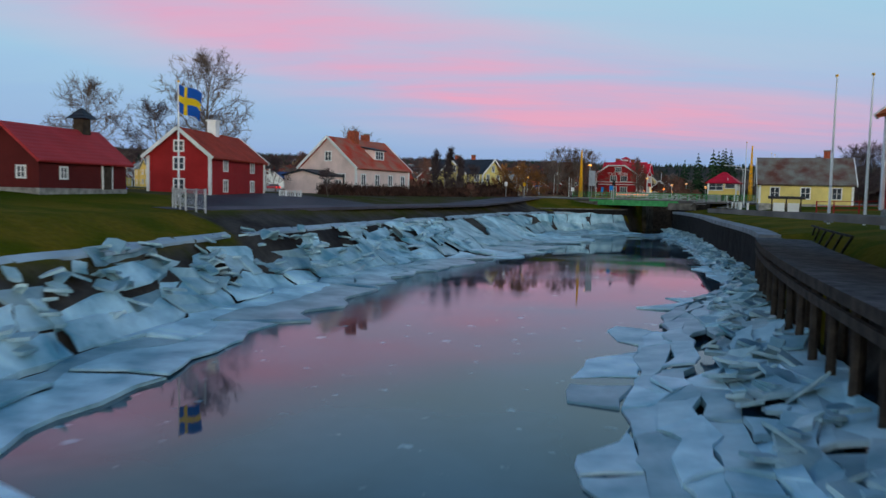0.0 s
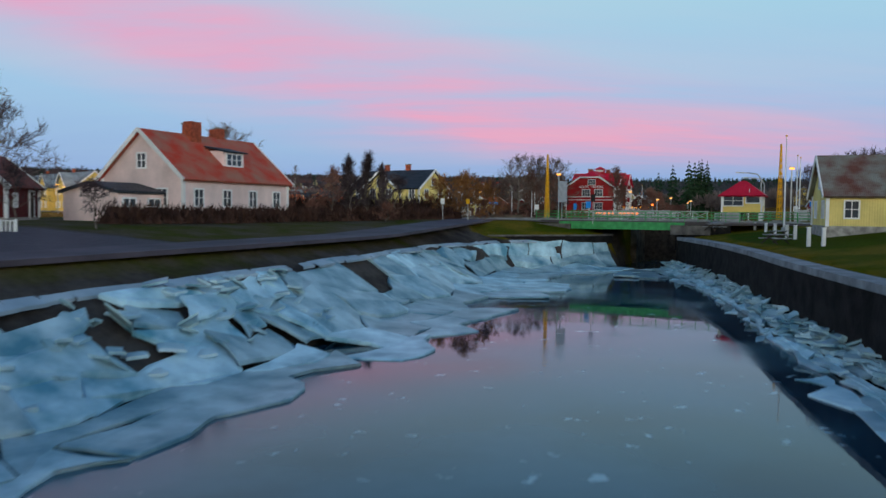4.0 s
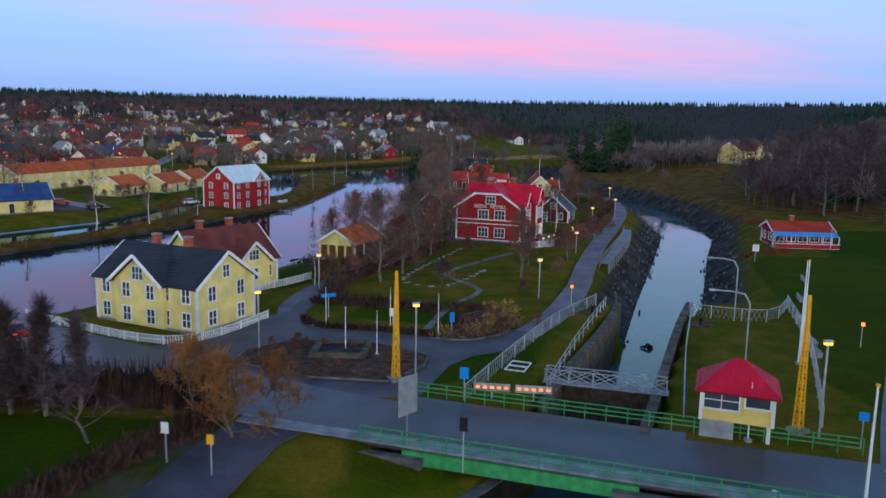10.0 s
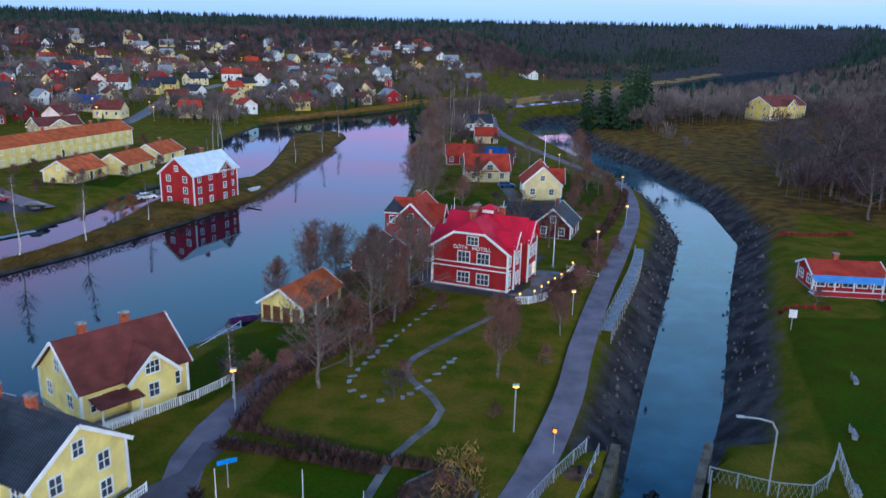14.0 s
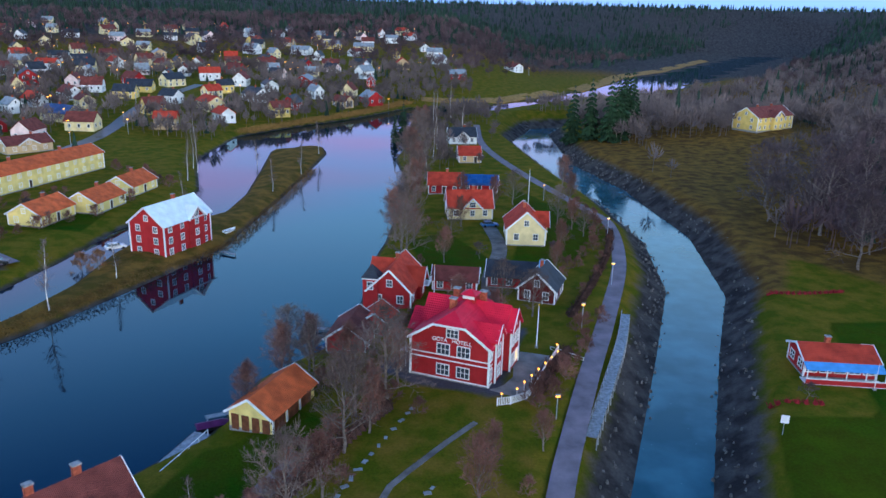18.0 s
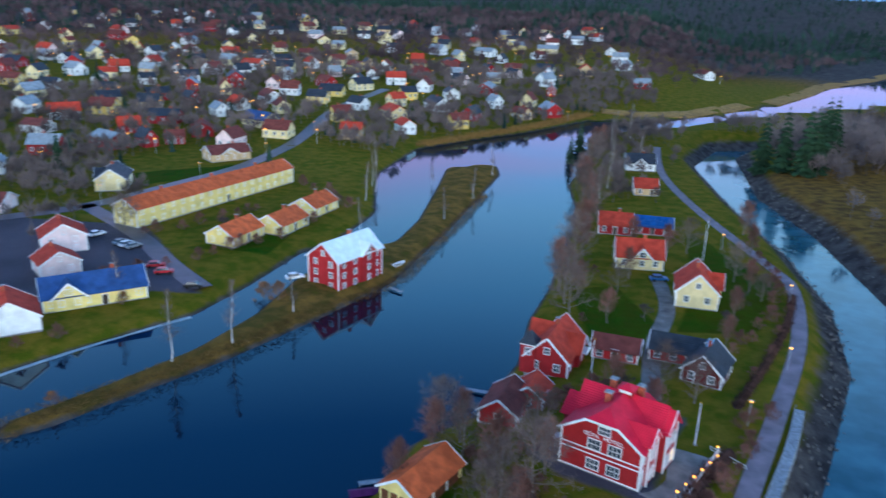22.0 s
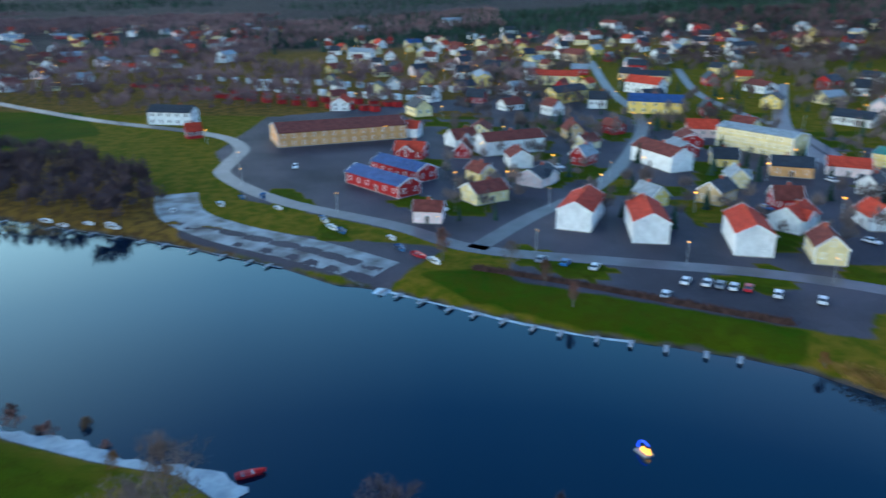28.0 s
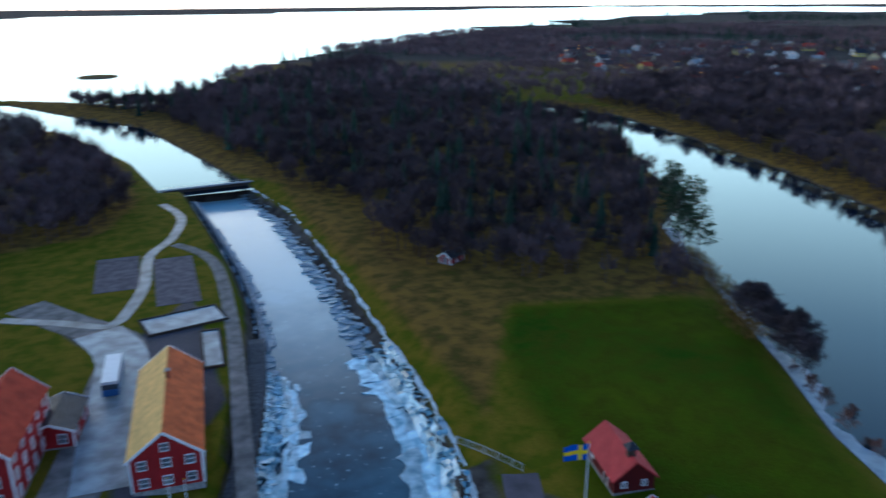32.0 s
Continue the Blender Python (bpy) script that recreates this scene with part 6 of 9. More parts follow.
red_twigs = mat("reddish_twigs", (0.18, 0.088, 0.068), 0.95, 0.35, 0.3, 0.0, rnd=0.25)
willow_twigs = mat("ochre_twigs", (0.22, 0.10, 0.035), 0.95, 0.35, 0.3, 0.0, rnd=0.25)
dark_twigs = mat("dark_oak_twigs", (0.085, 0.062, 0.068), 0.95, 0.35, 0.3, 0.0, rnd=0.25)
TREES = {
    "ash": limb_kind(1, bark, twigs, height=12.0, spread=0.46, limbs=24, sub=8, width=0.03), "oak": limb_kind(2, bark, dark_twigs, height=11.0, spread=0.52, limbs=20, sub=8, twigs_n=8, width=0.04, rise=0.35), "lime": limb_kind(3, bark, red_twigs, height=11.0, spread=0.36, limbs=24, rise=0.75),
    "apple": limb_kind(4, bark, dark_twigs, height=4.5, spread=0.5, limbs=12, sub=5, twigs_n=6, twig=0.6, low=0.3), "willow": limb_kind(5, bark, willow_twigs, height=5.5, spread=0.6, limbs=20, low=0.08, twig=0.7),
    "birch": stem_tree(6), "tall_birch": stem_tree(7, 17.0), "spruce": spruce_kind(8), "big_spruce": spruce_kind(9, 20.0, 4.0, 16), "pine": pine_kind(10), "poplar": limb_kind(11, bark, dark_twigs, height=10.0, spread=0.17, limbs=28, low=0.06, rise=1.0),
    "clump": limb_kind(13, bark, dark_twigs, height=8.5, spread=0.5, limbs=24, sub=9, twigs_n=9, width=0.085, twig=1.1, rise=0.4, low=0.12),
    "bush": limb_kind(12, bark, red_twigs, height=2.4, spread=0.6, limbs=14, sub=6, twigs_n=7, twig=0.45, low=0.05, width=0.025),
}
TREE_LABEL = {"clump": "dense dark bare tree on the icy river bank", "ash": "bare ash tree with fine grey twigs", "oak": "wide bare oak tree with dark limbs", "lime": "bare lime tree with reddish twigs", "apple": "small bare garden fruit tree", "willow": "ochre-twigged willow by the water", "birch": "slender white birch without leaves",
              "tall_birch": "tall white birch without leaves", "spruce": "dark green spruce with drooping boughs", "big_spruce": "large dark green spruce with drooping boughs", "pine": "dark pine with a loose crown", "poplar": "narrow bare poplar beside the garden", "bush": "low bare shrub with reddish twigs"}


def tree(kind, x, y, size=1.0, z=None):
    rng = random.Random(int(x * 131 + y * 71))
    z = float(land_z(x, y)) if z is None else z
    t = thing("tree" if kind != "bush" else "shrub", pose(x, y, z, 0, 0, rng.uniform(0, 360)) @ Matrix.Diagonal((size * rng.uniform(0.9, 1.1), size * rng.uniform(0.9, 1.1), size, 1)), TREE_LABEL[kind], "tree" if kind != "bush" else "shrub")
    a, b = TREES[kind]
    part("trunk", a, None, t)
    part("crown", b, None, t)
    return t


for kind, spots in {
    "ash": [(45.8, 238.4, 1.0), (40.3, 228, 1.0), (34.7, 214, 0.95), (46.4, 249, 0.85), (32.5, 255, 0.8), (73, 268, 0.7), (-8, 160, 0.9), (-22, 125, 1.42), (-36, 122, 1.1), (66, 318, 0.6), (98, 318, 0.55), (74, 130, 1.0), (86, 140, 1.1), (97, 150, 1.0), (140, 235, 1.0), (148, 255, 1.1), (-127, 168, 0.6), (-62, 340, 0.9), (-96, 318, 0.7)],
    "oak": [(-30, 150, 1.15), (158, 316, 1.9), (172, 322, 2.0), (190, 330, 2.1), (166, 300, 1.7), (182, 300, 1.9), (200, 345, 2.0), (178, 350, 1.8), (160, 345, 1.6), (210, 372, 1.9), (150, 290, 1.5), (90, 118, 1.0), (110, 160, 1.1), (155, 275, 1.1), (134, 205, 0.9), (-26, 118, 0.9), (160, 300, 1.1), (152, 330, 1.1), (168, 360, 1.0), (100, 560, 1.0), (-150, 330, 0.6)],
    "lime": [(38, 219, 0.75), (43.5, 232, 0.8), (48, 244, 0.8), (28, 240, 0.7), (57, 223, 0.55), (65, 260, 0.7), (60, 268, 0.7), (84, 292, 0.6), (89, 307, 0.65), (97, 324, 0.7), (62, 300, 0.7), (57, 314, 0.8), (70, 328, 0.7), (82, 346, 0.8), (74, 352, 0.8), (31.8, 248, 0.85), (35.5, 252, 0.8), (54, 215, 0.85), (41, 243, 0.9), (108, 371, 0.9), (104, 350, 0.8), (-14, 146, 0.55), (-10, 172, 0.7), (4, 168, 0.6), (-118, 175, 0.55), (-107, 180, 0.5), (-133, 152, 0.75), (-75, 285, 0.5), (64, 226, 0.5), (57, 262, 0.5)],
    "apple": [(8, 152, 1.1), (13, 164, 1.2), (56, 222, 0.8), (86, 300, 0.9), (92, 312, 1.0), (62, 268, 0.9), (26, 214, 0.8), (-36, 345, 0.9), (70, 302, 0.8), (42, 210, 0.8), (104, 236, 0.6), (-12, 120, 0.9), (-5, 116, 0.7)],
    "willow": [(-12, 305, 0.8), (-8, 302, 0.7), (-30, 254, 0.4), (-56, 112, 0.5), (-62, 98, 0.5), (-84, 222, 0.5), (22, 164, 1.0), (19, 168, 0.95), (25, 167, 0.8), (-38, 292, 0.5)],
    "birch": [(-18, 271, 1.0), (-10, 280, 0.95), (-3.0, 296, 0.6), (28, 400, 0.8), (33, 436, 0.9), (21, 372, 0.7), (12, 420, 0.7), (-2, 360, 0.8), (-40, 295, 0.8), (26, 212, 0.6), (-6, 405, 0.9)],
    "tall_birch": [(78, 440, 1.0), (74, 420, 0.9), (82, 480, 1.1), (86, 500, 1.0), (95, 520, 1.0), (-6, 388, 0.8), (-8, 410, 0.8), (92, 470, 0.9), (-12, 440, 0.8), (70, 405, 0.8)],
    "spruce": [(141, 470, 1.6), (152, 455, 1.75), (146, 462, 1.65), (156, 458, 1.7), (64, 470, 0.9), (70, 500, 1.0), (-215, 430, 0.9), (-120, 405, 0.9), (-116, 398, 0.8), (180, 520, 1.0), (-180, 660, 1.0)],
    "big_spruce": [(164, 470, 1.45), (160, 463, 1.4), (170, 478, 1.4), (196, 318, 1.2), (206, 330, 1.25), (185, 268, 1.0), (196, 282, 1.05), (190, 295, 0.95), (-190, 560, 0.9), (205, 340, 0.9)],
    "poplar": [(-40, 170, 0.8), (6, 169.5, 0.85), (8.5, 169, 0.9), (10.5, 170, 0.75), (-230, 380, 0.7)],
    "bush": [(47, 240, 1.1), (44, 235, 1.0), (40, 222, 1.0), (36, 224, 1.1), (33, 220, 0.9), (50, 236, 0.9), (37, 246, 1.1), (44, 216, 0.8), (60, 218, 0.9), (52, 206, 0.7), (66, 236, 0.9), (68, 242, 0.9), (70, 246, 0.8), (86, 280, 0.8), (92, 290, 0.9), (96, 300, 0.9), (102, 312, 0.9), (62, 330, 0.9), (57, 300, 0.8), (-2, 160, 1.2), (12, 150, 0.9), (-60, 92, 1.1), (-57, 104, 1.0),
             (-66, 84, 1.1), (43, 262, 0.8), (50, 190, 0.6)],
}.items():
    for x, y, size in spots:
        tree(kind, x, y, size)
thicket = random.Random(91)
for line, n in (([(29, 214), (34, 223), (40, 232), (46, 240)], 18), ([(66, 236), (72, 244), (78, 256), (84, 268)], 12), ([(44, 250), (40, 246), (36, 250)], 6), ([(50, 262), (58, 268), (66, 262)], 7), ([(84, 290), (96, 306), (104, 326), (104, 350)], 12), ([(-52, 300), (-34, 322), (-22, 340), (-12, 362)], 14), ([(-66, 268), (-50, 268), (-42, 280)], 6), ([(-30, 400), (-14, 384), (-8, 372)], 8), ([(-20, 172), (-8, 168), (6, 167)], 10), ([(-36, 366), (-46, 346), (-60, 336)], 8)):
    pts = along(line, 1.0)
    for k in range(n):
        p = pts[int(k / n * (len(pts) - 1))]
        tree("bush", p.x + thicket.uniform(-1.6, 1.6), p.y + thicket.uniform(-1.6, 1.6), thicket.uniform(0.8, 1.5))
for x, y, size in ((42, 236, 0.85), (36.5, 246, 0.8), (68, 270, 0.8), (95, 330, 0.8), (88, 350, 0.8)):
    tree("ash", x, y, size)
# bare crowns over the icy bank of the river
for x, y, size in ((-75.5, 54, 0.95), (-73, 60, 0.85), (-70.5, 68, 0.95), (-77, 50, 0.8), (-68.5, 72, 0.75), (-72.5, 64, 0.8)):
    tree("clump", x, y, size * 1.1, z=0.8)
for x, y, size in ((-62.5, 82, 1.3), (-60, 88, 1.2), (-58, 95, 1.0), (-50, 108, 0.9), (-48, 117, 0.9), (-64, 78, 1.3)):
    tree("willow" if y > 100 else "bush", x, y, size * (1.0 if y < 100 else 0.5), z=0.9)
for x, y, size in ((-85, 25, 1.0), (-90, 11, 1.1), (-100, 5, 1.15), (-87, 18, 0.9), (-94, 8, 1.1), (-104, -8, 1.1), (-98, -2, 1.0), (-110, -16, 1.1)):
    tree("pine", x, y, size, z=1.5)
# trees lining the river's east bank beyond the villas
for k in range(22):
    rng = random.Random(500 + k)
    y = 300 + k * 9.5 + rng.uniform(-3, 3)
    x = float(np.interp(y, [283, 323, 388, 430, 473, 530], [46, 51, 62, 61, 71, 78])) + rng.uniform(2, 6)
    tree(rng.choice(("ash", "lime", "ash")), x, y, rng.uniform(0.8, 1.25))


def stuff_trees(name, places, template, material, label, category):
    """Many far trees as one mesh, from one small template."""
    tv, tf = template
    tv = np.array(tv)
    n = len(tv)
    v, rng = [], np.random.RandomState(len(places))
    for x, y, z, s in places:
        a = rng.uniform(0, 6.28)
        c, d = math.cos(a) * s, math.sin(a) * s
        v.append(np.stack([x + tv[:, 0] * c - tv[:, 1] * d, y + tv[:, 0] * d + tv[:, 1] * c, z + tv[:, 2] * s * rng.uniform(0.85, 1.2)], 1))
    v = np.concatenate(v)
    f = (np.array(tf)[None] + (np.arange(len(places)) * n)[:, None, None]).reshape(-1, 3)
    me = bpy.data.meshes.new(name)
    me.vertices.add(len(v))
    me.vertices.foreach_set("co", v.ravel())
    me.loops.add(f.size)
    me.loops.foreach_set("vertex_index", f.ravel())
    me.polygons.add(len(f))
    me.polygons.foreach_set("loop_start", np.arange(0, f.size, 3))
    me.materials.append(material)
    me.update(calc_edges=True)
    return tagged(new(name, me), label, category, kind="stuff")


def far_bare(seed, h=9.0, n=64, w=0.17):
    """A distant bare tree: stem, and twigs reaching out to a rounded, uneven crown."""
    rng = random.Random(seed)
    s = Shape()
    for a in (0, 1.57):
        c, d = math.cos(a) * 0.16, math.sin(a) * 0.16
        s.add([(c, d, -0.5), (-c, -d, -0.5), (0, 0, h * 0.75)], [(0, 1, 2)])
    for _ in range(n):
        an, el, r = rng.uniform(0, 6.28), math.asin(rng.uniform(-0.35, 1)), rng.uniform(0.6, 1.08)
        out = Vector((math.cos(an) * math.cos(el) * h * 0.34, math.sin(an) * math.cos(el) * h * 0.34, h * 0.62 + math.sin(el) * h * 0.38)) * r + Vector((0, 0, h * 0.55 * (1 - r)))
        p = Vector((0, 0, h * rng.uniform(0.25, 0.5))).lerp(out, rng.uniform(0.2, 0.7)) + Vector((rng.uniform(-0.4, 0.4), rng.uniform(-0.4, 0.4), 0))
        sd = (out - p).cross(Vector((rng.uniform(-1, 1), rng.uniform(-1, 1), rng.uniform(-1, 1)))).normalized() * w * 1.5
        s.add([p + sd, p - sd, out], [(0, 1, 2)])
    return s.v, s.f


def far_spruce(seed, h=13.0, r=2.3):
    rng = random.Random(seed)
    s = Shape()
    for k in range(4):
        z0, z1, rr = h * (0.06 + 0.2 * k), h * (0.4 + 0.2 * k), r * (1 - 0.21 * k)
        n = 5
        ring = [(math.cos(6.283 * j / n) * rr * rng.uniform(0.75, 1.15), math.sin(6.283 * j / n) * rr * rng.uniform(0.75, 1.15), z0 - rng.uniform(0, 0.6)) for j in range(n)]
        s.add(ring + [(0, 0, z1)], [(j, (j + 1) % n, n) for j in range(n)])
    return s.v, s.f


def scatter(n, seed, test, box):
    rng = np.random.RandomState(seed)
    x, y = rng.uniform(box[0], box[1], n), rng.uniform(box[2], box[3], n)
    keep = test(x, y)
    x, y = x[keep], y[keep]
    return [(a, b, c, s) for a, b, c, s in zip(x, y, land_z(x, y), rng.uniform(0.65, 1.25, len(x)))]


def dry(x, y, gap=4):
    d = np.minimum(inside_dist(RIVER_EAST + RIVER_WEST, x, y), inside_dist(LAKE, x, y))
    return (d > gap) & (inside_dist(OLD_REACH, x, y) > gap + 8) & (inside_dist(CANAL_W + CANAL_E, x, y) > 12) & (inside_dist(UPPER_W + UPPER_E, x, y) > 11)


def off_roads(x, y, gap=4.5):
    ok = np.ones(x.shape, bool)
    for line, w in ROADS.values():
        ok &= line_dist(line, x, y) > w / 2 + gap - 2
    return ok


HOUSES = np.array(far_spots + [(o.location.x, o.location.y) for o in scene.objects if o.type == "EMPTY" and o.name.split(".")[0] not in ("tree", "shrub")])


def clear(x, y, gap=9):
    ok = np.ones(x.shape, bool)
    for hx, hy in HOUSES:
        ok &= np.hypot(x - hx, y - hy) > gap
    return ok


def in_woods(x, y):
    w = np.zeros(x.shape, bool)
    for poly in WOODS:
        w |= inside_dist(poly, x, y) < 0
    return w & dry(x, y)


bare_a, bare_b, spr, ridge_spr = far_bare(1, 9.0, 50, 0.15), far_bare(2, 11.0, 50, 0.17), far_spruce(3), far_spruce(4, 9.0, 2.2)
dim_twigs = mat("far_bare_wood", (0.10, 0.068, 0.074), 0.95, 0.4, 0.02, 0.0)
plain_twigs = mat("plain_bare_wood", (0.17, 0.112, 0.115), 0.95, 0.4, 0.02, 0.0)
grey_twigs = mat("far_grey_wood", (0.15, 0.118, 0.112), 0.95, 0.4, 0.02, 0.0)
far_needles = mat("far_spruce_wood", (0.026, 0.046, 0.030), 0.95, 0.5, 0.02, 0.0)
far_d = lambda x, y: np.hypot(x - 40, y - 150)
ahead_of = lambda x, y: np.degrees(np.arctan2(x - 40, y - 150))
vista = lambda x, y: ~((ahead_of(x, y) > 12) & (ahead_of(x, y) < 37) & (far_d(x, y) > 390)) | ((np.random.RandomState(2).rand(len(x)) < np.where(far_d(x, y) < 1000, 0.55, 1.0)) & dry(x, y, 50))
lawn_free = lambda x, y: np.min([inside_dist(p, x, y) for p in LAWNS.values()], 0) > 2
stuff_trees("lakeside_wood", scatter(19000, 21, lambda x, y: in_woods(x, y) & lawn_free(x, y) & off_roads(x, y), (-530, 60, -620, 90)), bare_a, dim_twigs, "bare brown lakeside wood", "wood")
stuff_trees("east_lake_wood", scatter(4500, 41, lambda x, y: (inside_dist(WOODS[3], x, y) < 0) & dry(x, y) & off_roads(x, y), (30, 330, -420, -40)), bare_a, dim_twigs, "bare brown wood east of the canal", "wood")
stuff_trees("lakeside_spruces", scatter(420, 22, lambda x, y: (inside_dist(WOODS[0], x, y) < -4) & dry(x, y), (-200, 60, -420, 40)), spr, far_needles, "dark conifers in the lakeside wood", "wood")
stuff_trees("east_wood", scatter(14000, 23, lambda x, y: in_woods(x, y) & (y > 200) & vista(x, y) & ((y < 520) | dry(x, y, 45)) & (np.random.RandomState(5).rand(len(x)) < np.where(far_d(x, y) < 380, 0.4, 0.8)) & (inside_dist(LAWNS["manor_lawn"], x, y) > 0) & clear(x, y, 22), (130, 900, 230, 1150)), bare_b, grey_twigs, "bare grey wood on the slope", "wood")
GROVE = [(140, 306), (163, 300), (186, 318), (215, 345), (240, 380), (252, 420), (236, 412), (206, 378), (178, 350), (152, 316)]
stuff_trees("slope_grove", scatter(1900, 71, lambda x, y: (inside_dist(GROVE, x, y) < 0) & dry(x, y) & clear(x, y, 12), (130, 260, 290, 450)), bare_b, dim_twigs, "bare grey-brown grove on the slope below the manor", "wood")
stuff_trees("slope_conifers", scatter(240, 72, lambda x, y: (inside_dist(GROVE, x, y) < -3) & (x - 0.55 * (y - 300) > 158) & clear(x, y, 12), (130, 260, 290, 450)), spr, far_needles, "dark conifers among the bare grove", "wood")
stuff_trees("manor_trees", scatter(1500, 73, lambda x, y: (line_dist([(150, 315), (232, 462)], x, y) > 20) & (inside_dist(CANAL_VERGE, x, y) > 4) & (inside_dist(LAWNS["manor_lawn"], x, y) > 1) & (far_d(x, y) > 285) & (far_d(x, y) < 470) & dry(x, y, 8) & clear(x, y, 11) & off_roads(x, y), (140, 300, 400, 560)), bare_a, grey_twigs, "bare trees round the manor", "wood")
stuff_trees("east_spruces", scatter(1800, 24, lambda x, y: in_woods(x, y) & vista(x, y) & (inside_dist(LAWNS["manor_lawn"], x, y) > 5) & clear(x, y, 25) & (far_d(x, y) > 380), (130, 900, 230, 1150)), spr, far_needles, "dark conifers in the wood on the slope", "wood")
stuff_trees("ridge_forest", scatter(26000, 25, lambda x, y: (far_d(x, y) > 760) & vista(x, y) & (np.abs(ahead_of(x, y)) < 105) & dry(x, y, 6) & clear(x, y, 16), (-1250, 1250, -60, 1350)), ridge_spr, far_needles, "dark spruce forest on the far ridge", "forest")
stuff_trees("far_ridge_forest", scatter(15000, 35, lambda x, y: (far_d(x, y) > 1150) & (far_d(x, y) < 1950) & (np.abs(ahead_of(x, y)) < 75) & vista(x, y), (-1900, 1900, 300, 2100)), ridge_spr, far_needles, "dark spruce forest on the farthest ridge", "forest")
stuff_trees("hill_wood", scatter(16000, 26, lambda x, y: (far_d(x, y) > 560) & (far_d(x, y) < 1000) & vista(x, y) & (ahead_of(x, y) > -80) & (ahead_of(x, y) < 60) & dry(x, y, 6) & ((y < 560) | (x < 20) | dry(x, y, 40)) & clear(x, y, 15) & off_roads(x, y), (-900, 800, 150, 1150)), bare_b, dim_twigs, "bare brown wood between the far houses", "wood")
stuff_trees("town_trees", scatter(14000, 27, lambda x, y: (far_d(x, y) > 210) & (far_d(x, y) < 640) & (ahead_of(x, y) > -92) & (ahead_of(x, y) < 12) & dry(x, y, 5) & clear(x, y, 8) & off_roads(x, y) & lawn_free(x, y) & (inside_dist(SPIT, x, y) > 3)
            & ((x < -70) | (y > 400)) & (np.sin(x / 31) + np.cos(y / 27) > -0.7) & (np.random.RandomState(9).rand(len(x)) < np.where(y < 360, 0.4, 0.9)), (-600, 130, 150, 720)), far_bare(5, 7.5, 60, 0.13), grey_twigs, "bare garden trees between the town houses", "trees")
stuff_trees("garden_conifers", scatter(1500, 61, lambda x, y: (far_d(x, y) > 200) & (far_d(x, y) < 620) & (ahead_of(x, y) > -92) & (ahead_of(x, y) < 8) & dry(x, y, 6) & clear(x, y, 8) & off_roads(x, y) & lawn_free(x, y) & (inside_dist(SPIT, x, y) > 3) & ((x < -100) | (y > 420)) & (np.random.RandomState(4).rand(len(x)) < 0.5), (-560, 130, 150, 700)), far_spruce(6, 6.5, 1.5), far_needles, "dark garden conifers between the town houses", "trees")
stuff_trees("west_wood", scatter(20000, 28, lambda x, y: (far_d(x, y) > 400) & (ahead_of(x, y) < -84) & dry(x, y, 8) & clear(x, y, 14) & off_roads(x, y) & lawn_free(x, y) & (np.sin(x / 90) + np.cos(y / 70 + x / 140) > -0.6), (-1300, 0, -1100, 200)), far_bare(7, 10.0, 34, 0.26), plain_twigs, "bare brown woods on the plain to the west", "wood")
stuff_trees("west_spruces", scatter(7000, 29, lambda x, y: (far_d(x, y) > 700) & (ahead_of(x, y) < -84) & dry(x, y, 10) & (np.sin(x / 150 + 1) + np.cos(y / 110) > 0.2), (-2200, 100, -2400, 200)), spr, far_needles, "dark conifer woods on the plain to the west", "wood")
stuff_trees("start_wood", scatter(2600, 30, lambda x, y: (x > 80 + (y < 60) * -10) & (far_d(x, y) > 75) & dry(x, y, 6) & off_roads(x, y) & clear(x, y, 14) & lawn_free(x, y), (62, 330, -420, 190)), bare_b, grey_twigs, "bare trees behind the quay lawn", "wood")

# ---- the hotel ----


def text_on(parent, words, m, size, material, name="lettering"):
    cu = bpy.data.curves.new(name, "FONT")
    cu.body, cu.size, cu.extrude, cu.align_x, cu.align_y = words, size, 0.03, "CENTER", "CENTER"
    tmp = bpy.data.objects.new(name, cu)
    me = bpy.data.meshes.new_from_object(tmp.evaluated_get(bpy.context.evaluated_depsgraph_get()))
    bpy.data.objects.remove(tmp)
    me.materials.clear()
    me.materials.append(material)
    return part(name, me, None, parent, at=m)


